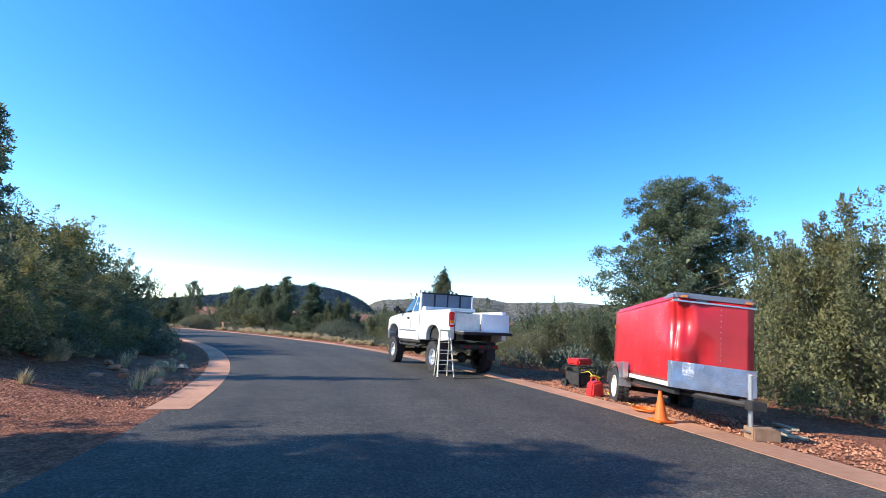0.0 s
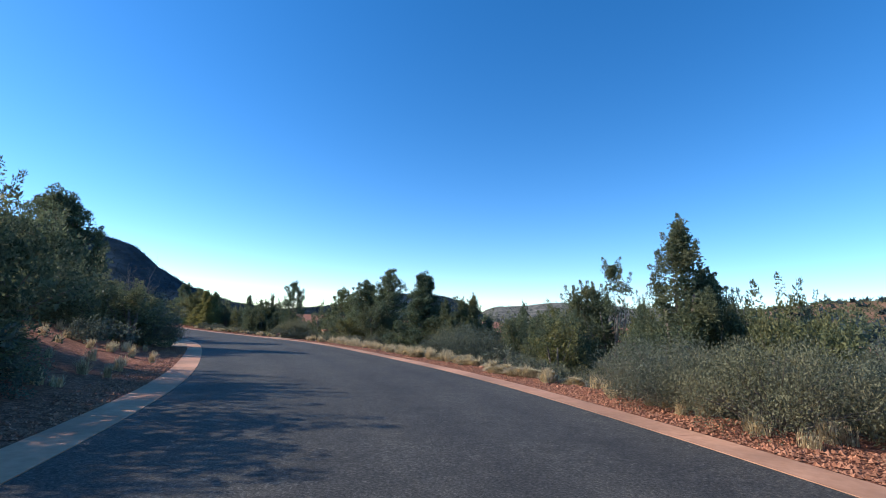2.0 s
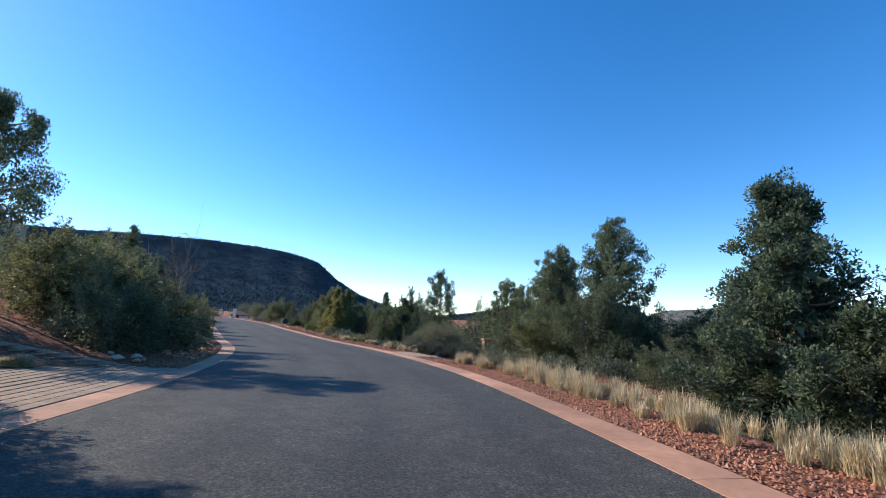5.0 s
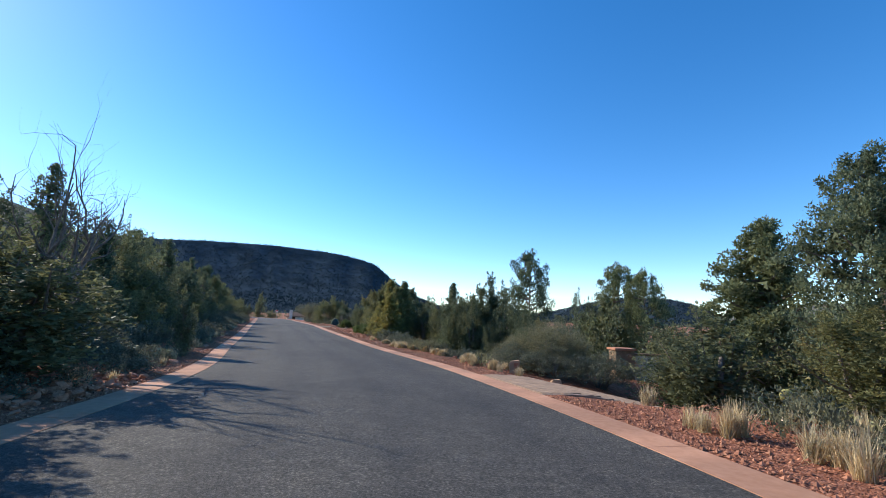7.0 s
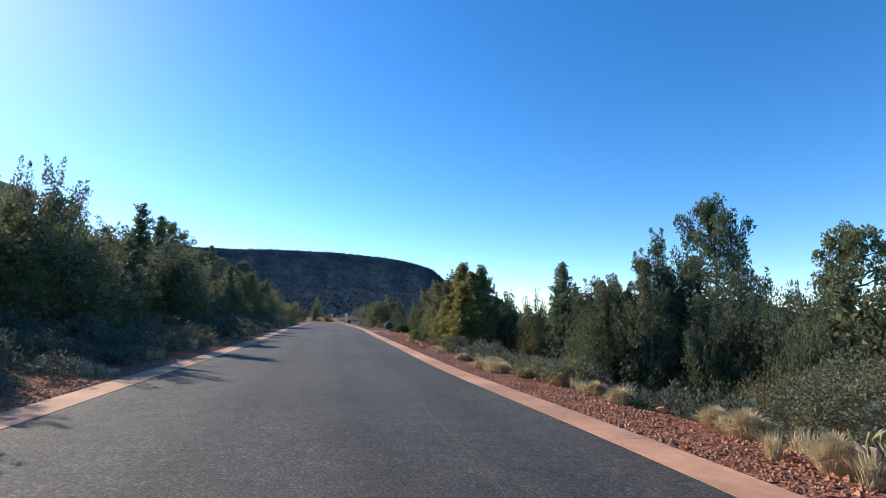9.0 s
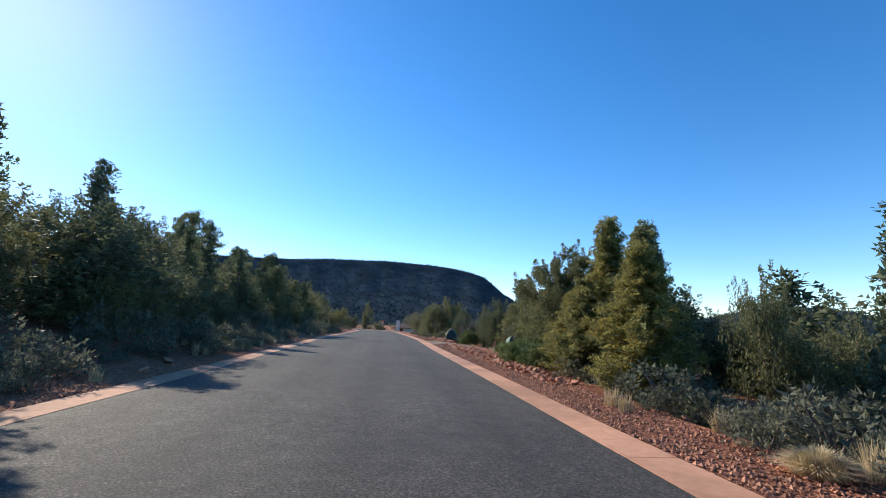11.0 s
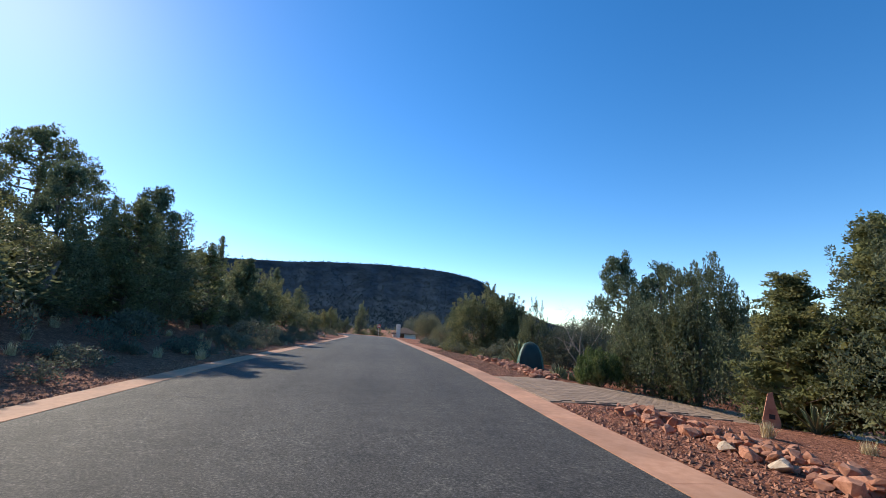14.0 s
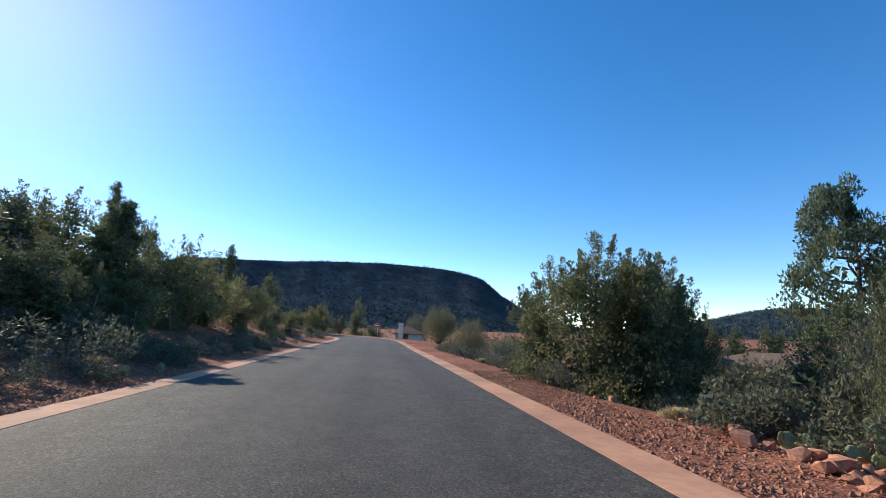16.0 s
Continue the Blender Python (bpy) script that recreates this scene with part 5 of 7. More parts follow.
def pickup():
    t = tagged(new("pickup_truck"), "lifted white extended-cab pickup with its tailgate down, parked on the asphalt", "pickup truck")
    # cab and nose
    nose = [(2.42, 0.98), (2.46, 1.30), (2.42, 1.58), (2.26, 1.67), (1.6, 1.75), (0.92, 1.80), (-0.70, 1.84), (-0.70, 0.93), (1.17, 0.90)]
    outline = nose[:-1] + [(1.22, 0.91)] + arch(1.83, 0.93, 0.58, 1.43)[::-1] + [(2.425, 0.95)]
    part("cab_body", prism(outline, -0.95, 0.95, 0.022), WHITE_PAINT, t, smooth=False)
    # roof: pillars lean inward
    bm = bmesh.new()
    low = [(-0.90, 0.90, 1.79), (0.90, 0.90, 1.79), (0.90, -0.68, 1.83), (-0.90, -0.68, 1.83)]
    top = [(-0.74, 0.16, 2.44), (0.74, 0.16, 2.44), (0.76, -0.64, 2.47), (-0.76, -0.64, 2.47)]
    vl, vt = [bm.verts.new(p) for p in low], [bm.verts.new(p) for p in top]
    bm.faces.new(list(reversed(vl)))
    bm.faces.new(vt)
    for i in range(4):
        bm.faces.new((vl[i], vl[(i + 1) % 4], vt[(i + 1) % 4], vt[i]))
    bmesh.ops.recalc_face_normals(bm, faces=bm.faces)
    bmesh.ops.bevel(bm, geom=list(bm.edges), offset=0.045, segments=3, affect="EDGES")
    part("roof", bm, WHITE_PAINT, t)

    def pane(name, corners, lift):
        b = bmesh.new()
        v = [b.verts.new(Vector(c)) for c in corners]
        f = b.faces.new(v)
        b.normal_update()
        n = f.normal.copy()
        if n.dot(Vector(lift)) < 0:
            f.normal_flip()
            n = -n
        e = bmesh.ops.extrude_face_region(b, geom=[f])
        bmesh.ops.translate(b, vec=n * 0.012, verts=[x for x in e["geom"] if isinstance(x, bmesh.types.BMVert)])
        bmesh.ops.recalc_face_normals(b, faces=b.faces)
        return part(name, b, GLASS, t)

    def on_side(sgn, y, z):
        f = (z - 1.80) / 0.66
        return (sgn * (0.905 - 0.152 * f), y, z)
    def rounded(pts, r, sg):
        """Outline with its corners cut round, laid on the cab's side."""
        out = []
        for i, p in enumerate(pts):
            a, c, b = Vector(pts[i - 1]), Vector(p), Vector(pts[(i + 1) % len(pts)])
            u, v = c + (a - c).normalized() * r, c + (b - c).normalized() * r
            for k in range(5):
                f = k / 4
                q = u * (1 - f) ** 2 + c * 2 * f * (1 - f) + v * f ** 2
                out.append(on_side(sg, q.x, q.y))
        return out

    for sg in (-1, 1):
        pane("front_window", rounded([(0.82, 1.83), (0.15, 1.84), (-0.01, 2.37), (0.14, 2.36), (0.36, 2.23)], 0.05, sg), (sg, 0, 0.3))
        rear = pane("rear_window", rounded([(0.04, 1.86), (-0.48, 1.87), (-0.57, 2.38), (-0.13, 2.38)], 0.07, sg), (sg, 0, 0.3))
        # three small flat pale patches laid on the pane
        for pts in ([(-0.19, 2.09), (-0.22, 2.07), (-0.27, 2.16), (-0.26, 2.19), (-0.22, 2.16)], [(-0.38, 1.895), (-0.43, 1.90), (-0.43, 1.94)], [(-0.48, 2.33), (-0.53, 2.34), (-0.53, 2.31)]):
            b = bmesh.new()
            b.faces.new([b.verts.new(Vector(on_side(sg, y, z)) + Vector((sg * 0.015, 0, 0.002))) for y, z in pts])
            part("sticker", b, PALE_PATCH, rear, "small pale patch on the window glass")
        # door seams, handles, strips, mirrors
        part("door_seam", box(sg * 0.951 - 0.004, sg * 0.951 + 0.004, 0.075, 0.090, 0.99, 1.82), DARK_STEEL, t)
        part("door_seam", box(sg * 0.951 - 0.004, sg * 0.951 + 0.004, 1.10, 1.113, 1.02, 1.74), DARK_STEEL, t)
        part("door_handle", box(sg * 0.965 - 0.02, sg * 0.965 + 0.02, 0.20, 0.36, 1.60, 1.68, 0.012), BLACK_PLASTIC, t, "black door handle")
        part("side_moulding", box(sg * 0.958 - 0.012, sg * 0.958 + 0.012, -0.42, 1.18, 1.20, 1.245, 0.008), GREY_PANEL, t, "grey rubbing strip")
        part("badge", box(sg * 0.955 - 0.006, sg * 0.955 + 0.006, 0.92, 1.14, 1.37, 1.40), ALUMINIUM, t)
        mirror = box(sg * 1.16 - 0.13, sg * 1.16 + 0.13, 0.87, 1.02, 1.81, 2.05, 0.07)
        box(min(sg * 0.90, sg * 1.06), max(sg * 0.90, sg * 1.06), 0.88, 0.95, 1.80, 1.90, 0.01, mirror)
        part("wing_mirror", mirror, BLACK_PLASTIC, t, "black wing mirror")
        step = tube([(sg * 0.92, 1.15, 0.80), (sg * 0.98, 0.9, 0.74), (sg * 0.98, -0.75, 0.74), (sg * 0.92, -1.0, 0.80)], 0.030, 10)
        box(min(sg * 0.80, sg * 0.92), max(sg * 0.80, sg * 0.92), -0.70, 1.2, 0.80, 0.92, 0.02, step)
        box(min(sg * 0.90, sg * 1.0), max(sg * 0.90, sg * 1.0), 0.25, 0.65, 0.765, 0.785, 0.006, step)
        for yy in (0.8, -0.1, -0.8):
            tube([(sg * 1.0, yy, 0.70), (sg * 0.6, yy, 0.80)], 0.025, 6, step)
        part("side_step", step, DARK_STEEL, t, smooth=True)
        part("front_indicator", box(sg * 0.74 - 0.1, sg * 0.74 + 0.1, 2.40, 2.475, 1.30, 1.52, 0.02), GLASS, t)
    pane("windscreen", [(-0.80, 0.84, 1.83), (0.80, 0.84, 1.83), (0.66, 0.22, 2.38), (-0.66, 0.22, 2.38)], (0, 1, 0.4))
    pane("back_window", [(-0.66, -0.70, 1.92), (0.66, -0.70, 1.92), (0.58, -0.672, 2.36), (-0.58, -0.672, 2.36)], (0, -1, 0.1))
    part("front_bumper", box(-0.94, 0.94, 2.36, 2.50, 0.84, 1.06, 0.03), ALUMINIUM, t, "chromed front bumper")
    part("grille", box(-0.62, 0.62, 2.42, 2.49, 1.16, 1.52, 0.02), DARK_STEEL, t)
    # load bed
    side = [(-0.74, 0.97), (-0.74, 1.89), (-2.96, 1.90), (-3.0, 1.80), (-3.0, 1.06), (-2.62, 0.99)] + [(y, z) for y, z in arch(-1.81, 0.97, 0.52, 1.45)][::-1]
    for sg in (-1, 1):
        part("bed_side", prism(side, sg * 0.95, sg * 0.80, 0.012), WHITE_PAINT, t)
        light = part("tail_light", box(sg * 0.89 - 0.075, sg * 0.89 + 0.075, -3.035, -2.93, 1.40, 1.83, 0.02), RED_LENS, t, "tall red tail light")
        part("reversing_lens", box(sg * 0.89 - 0.06, sg * 0.89 + 0.06, -3.045, -3.03, 1.46, 1.51), ALUMINIUM, light)
        part("indicator_lens", box(sg * 0.89 - 0.06, sg * 0.89 + 0.06, -3.045, -3.03, 1.52, 1.59), AMBER_LENS, light)
    part("bed_floor", box(-0.80, 0.80, -2.96, -0.76, 1.24, 1.32), DARK_STEEL, t)
    part("bed_front", box(-0.80, 0.80, -0.80, -0.74, 1.30, 1.89), WHITE_PAINT, t)
    part("tool_box", box(-0.93, 0.93, -1.12, -0.76, 1.90, 2.02, 0.02), WHITE_PAINT, t, "low white lid across the bed")
    part("cargo_panel", box(-0.79, 0.015, -3.04, -2.99, 1.31, 1.80, 0.015), CREAM, t, "cream panel across the back of the bed")
    part("cargo_panel", box(0.03, 1.0, -3.10, -3.05, 1.30, 1.81, 0.015), WHITE_PAINT, t, "white panel standing behind the bed")
    part("tailgate", box(-0.80, 0.80, -3.58, -3.0, 1.21, 1.29, 0.015), DARK_STEEL, t, "tailgate folded down flat")
    part("tailgate_skin", box(-0.80, 0.80, -3.57, -3.01, 1.292, 1.305), WHITE_PAINT, t)
    # rack behind the cab
    rack = bmesh.new()
    for z in (1.99, 2.47):
        box(-0.97, 0.97, -0.84, -0.79, z - 0.025, z + 0.025, bm=rack)
    for x in (-0.475, 0.0, 0.475):
        box(x - 0.02, x + 0.02, -0.845, -0.785, 1.97, 2.49, bm=rack)
    rk = part("rack_frame", rack, DARK_STEEL, t)
    for x in (-0.95, -0.475, 0.0, 0.475):
        part("rack_panel", box(x + 0.02, x + 0.455, -0.82, -0.81, 2.015, 2.445), GREY_PANEL, rk)
    for sg in (-1, 1):
        b = bmesh.new()
        v = [b.verts.new(p) for p in ((sg * 0.975, -0.85, 1.91), (sg * 0.975, -0.68, 1.91), (sg * 0.975, -0.77, 2.49), (sg * 0.975, -0.85, 2.49))]
        f = b.faces.new(v)
        e = bmesh.ops.extrude_face_region(b, geom=[f])
        bmesh.ops.translate(b, vec=(-sg * 0.02, 0, 0), verts=[x for x in e["geom"] if isinstance(x, bmesh.types.BMVert)])
        part("rack_gusset", b, WHITE_PAINT, rk)
    # running gear
    frame_bm = bmesh.new()
    for sg in (-1, 1):
        box(sg * 0.42 - 0.05, sg * 0.42 + 0.05, -3.0, 2.5, 0.76, 0.92, bm=frame_bm)
    for yy in (-2.9, -1.2, 0.4, 2.2):
        box(-0.42, 0.42, yy - 0.05, yy + 0.05, 0.78, 0.90, bm=frame_bm)
    box(-0.62, 0.62, -0.6, 2.4, 0.86, 1.3, bm=frame_bm)
    part("chassis", frame_bm, DARK_STEEL, t)
    for yy in (-1.81, 1.83):
        axle = tube([(-0.75, yy, 0.47), (0.75, yy, 0.47)], 0.06, 10)
        bmesh.ops.create_icosphere(axle, subdivisions=2, radius=0.17, matrix=Matrix.Translation((0.1, yy, 0.47)))
        part("axle", axle, DARK_STEEL, t, smooth=True)
        for sg in (-1, 1):
            wheel(t, sg * 0.80, yy, 0.475, 0.475, 0.31, 0.24, sg, ALLOY)
            part("mud_flap", box(sg * 0.80 - 0.15, sg * 0.80 + 0.15, yy - 0.60, yy - 0.58, 0.42, 0.98), BLACK_PLASTIC, t)
    for sg in (-1, 1):
        part("wheel_well", box(min(sg * 0.42, sg * 0.79), max(sg * 0.42, sg * 0.79), -2.42, -1.2, 0.99, 1.52, 0.03), DARK_STEEL, t, "black wheel well")
    for x in (-0.42, 0.05, 0.5):
        part("reflector", box(x - 0.06, x + 0.06, -3.128, -3.12, 0.85, 0.89), RED_LENS, t, "small red reflector")
    hitch = box(-0.6, 0.6, -3.12, -3.0, 0.80, 0.92, 0.01)
    box(-0.05, 0.05, -3.25, -3.1, 0.70, 0.80, bm=hitch)
    part("hitch_bar", hitch, DARK_STEEL, t)
    x, y = -0.237, 16.11
    t.matrix_basis = pose(x, y, -0.335, -0.8, 0, 25.4)


pickup()


def cargo_trailer():
    t = tagged(new("cargo_trailer"), "dented red cargo trailer with bright tread plate on the verge", "trailer")
    W, L, H = 1.18, 3.55, 1.42
    # body, its corners rounded and the near front post crumpled
    bm = bmesh.new()
    nx, nz, ny = 14, 14, 20

    def dent(x, y, z):
        a = math.exp(-((x - 0.12) / 0.16) ** 2) * math.exp(-((y - 0.0) / 0.35) ** 2)
        b = math.exp(-((x - 0.42) / 0.13) ** 2) * math.exp(-(y / 0.3) ** 2)
        wave = 0.5 + 0.5 * math.sin(z * 7 + 1)
        c = math.exp(-((x - 0.30) / 0.05) ** 2) * math.exp(-(y / 0.3) ** 2)
        return Vector((a * 0.07 * wave, (a * 0.11 * wave + b * 0.07 * (0.4 + 0.6 * math.sin(z * 5)) - c * 0.05 * wave), 0))
    made = bmesh.ops.create_cube(bm, size=1)["verts"]
    bmesh.ops.transform(bm, matrix=Matrix.Translation((W / 2, L / 2, H / 2)) @ Matrix.Diagonal((W, L, H, 1)), verts=made)
    bmesh.ops.bevel(bm, geom=list(bm.edges), offset=0.06, segments=3, affect="EDGES")
    bmesh.ops.subdivide_edges(bm, edges=[e for e in bm.edges if e.calc_length() > 0.5], cuts=13, use_grid_fill=True)
    for v in bm.verts:
        v.co += dent(*v.co) if v.co.y < 0.6 else Vector((0, 0, 0))
    part("body", bm, RED_PAINT, t, smooth=True)
    part("roof_cap", box(-0.006, W + 0.006, -0.012, 0.45, H - 0.11, H + 0.015, 0.04), GREY_PANEL, t, "dark grey front roof cap")
    trim = box(-0.012, W + 0.012, -0.02, 0.02, H - 0.135, H - 0.112, 0.004)
    part("front_trim", trim, ALUMINIUM, t)
    side_trim = box(-0.012, 0.02, 0.02, L, H - 0.10, H - 0.085)
    part("side_trim", side_trim, RED_PAINT, t)
    part("lower_rail", box(-0.015, 0.03, 0.1, L, -0.02, 0.05, 0.006), CREAM, t, "pale lower edge rail")
    # stone guard wraps the nose
    guard = box(-0.006, W + 0.004, -0.022, -0.008, -0.02, 0.37, 0.004)
    box(-0.014, -0.006, -0.01, 0.14, -0.02, 0.37, 0.003, guard)
    bmesh.ops.subdivide_edges(guard, edges=[e for e in guard.edges if e.calc_length() > 0.3], cuts=7, use_grid_fill=True)
    for v in guard.verts:
        d = dent(v.co.x, max(v.co.y, 0), v.co.z + 0.6)
        v.co += Vector((d.x * 0.15, d.y * 0.25, 0)) + Vector((0, 0.02 * noise.noise(v.co * 6), 0))
    part("stone_guard", guard, CHECKER, t, "bright tread-plate stone guard, dented")
    # rivet rows along seams
    riv = bmesh.new()
    for y in (0.62, 1.88):
        for k in range(9):
            box(-0.004, 0.0, y - 0.006, y + 0.006, 0.12 + k * 0.14, 0.132 + k * 0.14, bm=riv)
    for k in range(10):
        box(0.68, 0.69, -0.008, 0.002, 0.45 + k * 0.085, 0.462 + k * 0.085, bm=riv)
    tagged(part("rivet", riv, ALUMINIUM, t), kind="stuff")
    for x in (0.14, W - 0.10):
        part("marker_light", box(x - 0.05, x + 0.05, -0.04, -0.005, H - 0.075, H - 0.035, 0.008), AMBER_LENS, t, "amber marker light")
    part("marker_light", box(-0.03, -0.005, L - 0.16, L - 0.09, 0.98, 1.05, 0.006), AMBER_LENS, t, "amber marker light")
    # frame, tongue and jack
    fr = bmesh.new()
    for x in (0.12, W - 0.12):
        box(x - 0.04, x + 0.04, 0.1, L - 0.1, -0.12, -0.02, bm=fr)
    for y in (0.3, 1.2, 2.1, 3.0):
        box(0.12, W - 0.12, y - 0.03, y + 0.03, -0.11, -0.03, bm=fr)
    part("chassis", fr, DARK_STEEL, t)
    ton = tube([(0.15, 0.3, -0.08), (W / 2 + 0.25, -0.55, -0.10)], 0.04, 6)
    tube([(W - 0.15, 0.3, -0.08), (W / 2 + 0.3, -0.55, -0.10)], 0.04, 6, ton)
    box(W / 2 + 0.18, W / 2 + 0.36, -0.72, -0.5, -0.16, -0.03, 0.01, ton)
    part("tongue", ton, DARK_STEEL, t)
    jack = tube([(W / 2 + 0.33, -0.36, -0.44), (W / 2 + 0.33, -0.36, 0.32)], 0.032, 10)
    tube([(W / 2 + 0.33, -0.36, 0.30), (W / 2 + 0.33, -0.52, 0.30), (W / 2 + 0.33, -0.52, 0.37)], 0.012, 6, jack)
    box(W / 2 + 0.25, W / 2 + 0.41, -0.44, -0.28, -0.46, -0.44, bm=jack)
    part("tongue_jack", jack, ALUMINIUM, t, "steel tongue jack", smooth=False)
    # wheel and fender on both sides
    for sg, xx in ((-1, -0.02), (1, W + 0.02)):
        wheel(t, xx, 2.86, -0.26, 0.40, 0.24, 0.22, sg, CREAM, 8, 30, 0.21)
        fen = bmesh.new()
        pts = [(2.86 + 0.50 * math.cos(a), -0.22 + 0.44 * max(0.0, math.sin(a)) ** 0.55) for a in (math.pi * k / 10 for k in range(11))]
        for (y0, z0), (y1, z1) in zip(pts, pts[1:]):
            q = [fen.verts.new((xx + sg * o, y, z)) for o, y, z in ((0.14, y0, z0), (0.14, y1, z1), (-0.10, y1, z1), (-0.10, y0, z0))]
            fen.faces.new(q)
        bmesh.ops.remove_doubles(fen, verts=fen.verts, dist=0.001)
        e = bmesh.ops.extrude_face_region(fen, geom=list(fen.faces))
        bmesh.ops.translate(fen, vec=(0, 0, 0.02), verts=[v for v in e["geom"] if isinstance(v, bmesh.types.BMVert)])
        bmesh.ops.recalc_face_normals(fen, faces=fen.faces)
        part("fender", fen, ALUMINIUM, t, "bare metal fender")
        skirt = box(min(xx + sg * 0.02, xx + sg * 0.12), max(xx + sg * 0.02, xx + sg * 0.12), 2.16, 2.38, -0.05, 0.26, 0.01)
        part("fender_skirt", skirt, ALUMINIUM, t)
    axle = tube([(0, 2.86, -0.26), (W, 2.86, -0.26)], 0.05, 8)
    part("axle", axle, DARK_STEEL, t)
    t.matrix_basis = Matrix.Translation((3.47, 7.02, 0.50)) @ pose(0, 0, 0, 0, 0, -7.0) @ pose(0, 0, 0, -2.9, 4.5, 0)


cargo_trailer()


def stepladder():
    t = tagged(new("stepladder"), "worn yellowish fibreglass stepladder standing open behind the truck", "ladder")
    for sg in (-1, 1):
        part("front_rail", tube([(sg * 0.27, -0.36, 0.0), (sg * 0.17, 0.0, 1.42)], 0.026, 6), FIBREGLASS, t)
        part("rear_rail", tube([(sg * 0.22, 0.42, 0.0), (sg * 0.16, 0.06, 1.40)], 0.018, 6), FIBREGLASS, t)
        part("foot", box(sg * 0.27 - 0.03, sg * 0.27 + 0.03, -0.40, -0.32, 0.0, 0.05, 0.006), BLACK_PLASTIC, t)
        part("spreader", tube([(sg * 0.21, -0.17, 0.74), (sg * 0.19, 0.24, 0.70)], 0.008, 5), ALUMINIUM, t)
    for k in range(4):
        f = (k + 0.75) / 4.7
        w = 0.27 - 0.10 * f
        part("tread", box(-w, w, -0.36 + 0.36 * f - 0.05, -0.36 + 0.36 * f + 0.05, 1.42 * f - 0.012, 1.42 * f + 0.012, 0.004), ALUMINIUM, t)
    for k in range(3):
        f = (k + 1) / 4
        part("rear_brace", tube([(-0.22 + 0.06 * f, 0.42 - 0.36 * f, 1.4 * f), (0.22 - 0.06 * f, 0.42 - 0.36 * f, 1.4 * f)], 0.009, 5), FIBREGLASS, t)
    part("top_cap", box(-0.20, 0.20, -0.09, 0.11, 1.40, 1.46, 0.012), FIBREGLASS, t)
    t.matrix_basis = pose(0.06, 12.98, height(0.06, 12.98) + 0.012, 0, 0, 12) @ Matrix.Diagonal((0.86, 0.9, 0.90, 1))


stepladder()


def road_cone():
    t = tagged(new("traffic_cone"), "bright orange traffic cone on the kerb beside the trailer", "traffic cone")
    bm = bmesh.new()
    bmesh.ops.create_cone(bm, cap_ends=True, segments=24, radius1=0.125, radius2=0.028, depth=0.52, matrix=Matrix.Translation((0, 0, 0.29)))
    part("cone", bm, ORANGE, t, smooth=False)
    part("base", box(-0.18, 0.18, -0.18, 0.18, 0, 0.035, 0.01), ORANGE, t)
    t.matrix_basis = pose(3.55, 7.55, height(3.55, 7.55) + 0.02, 0, 0, 15) @ Matrix.Diagonal((0.84, 0.84, 0.86, 1))


def fuel_can(x, y):
    t = tagged(new("fuel_can"), "red plastic fuel can with a yellow spout on the verge", "fuel can")
    bm = box(-0.17, 0.17, -0.12, 0.12, 0, 0.34)
    for v in bm.verts:
        if v.co.z > 0.25:
            v.co.x *= 0.80
            v.co.z -= 0.04 if v.co.x < 0 else 0.0
    bmesh.ops.bevel(bm, geom=list(bm.edges), offset=0.035, segments=3, affect="EDGES")
    part("body", bm, CAN_RED, t)
    part("handle", tube([(-0.10, 0, 0.33), (-0.09, 0, 0.40), (0.05, 0, 0.40), (0.08, 0, 0.33)], 0.018, 8), CAN_RED, t)
    part("spout", tube([(0.10, 0, 0.33), (0.13, 0, 0.39), (0.0, 0.0, 0.44), (-0.12, 0, 0.43)], [0.035, 0.03, 0.022, 0.016], 8), YELLOW, t, "yellow spout")
    t.matrix_basis = pose(x, y, height(x, y) + 0.01, 0, 0, 20)


def generator(x, y):
    t = tagged(new("generator"), "portable generator with a red tank in a black tube frame", "generator")
    for sg in (-1, 1):
        part("frame_hoop", tube([(sg * 0.30, -0.26, 0.02), (sg * 0.30, -0.26, 0.50), (sg * 0.30, 0.26, 0.50), (sg * 0.30, 0.26, 0.02), (sg * 0.30, -0.26, 0.02)], 0.018, 8), BLACK_PLASTIC, t)
    for y0, z0 in ((-0.26, 0.5), (0.26, 0.5), (-0.26, 0.03), (0.26, 0.03)):
        part("cross_bar", tube([(-0.30, y0, z0), (0.30, y0, z0)], 0.016, 8), BLACK_PLASTIC, t)
    part("fuel_tank", box(-0.27, 0.27, -0.22, 0.22, 0.36, 0.52, 0.04), CAN_RED, t, "red fuel tank")
    eng = box(-0.28, 0.28, -0.24, 0.24, 0.06, 0.37, 0.02)
    for k in range(5):
        box(-0.27, 0.04, -0.19, 0.19, 0.12 + 0.04 * k, 0.13 + 0.04 * k, bm=eng)
    part("engine", eng, DARK_STEEL, t)
    part("alternator", lathe([(0.04, 0.02), (0.04, 0.13), (0.26, 0.13), (0.26, 0.02)], 20), ALUMINIUM, t)
    t.children[-1].location = (0, 0, 0.2)
    part("control_panel", box(-0.26, 0.26, -0.275, -0.25, 0.10, 0.33, 0.008), BLACK_PLASTIC, t)
    for sg in (-1, 1):
        w = part("wheel", lathe([(-0.03, 0.03), (-0.03, 0.10), (0.03, 0.10), (0.03, 0.03)], 18), RUBBER, t)
        w.location = (sg * 0.34, 0.2, 0.10)
    t.matrix_basis = pose(x, y, height(x, y) + 0.01, 0, 0, 30)


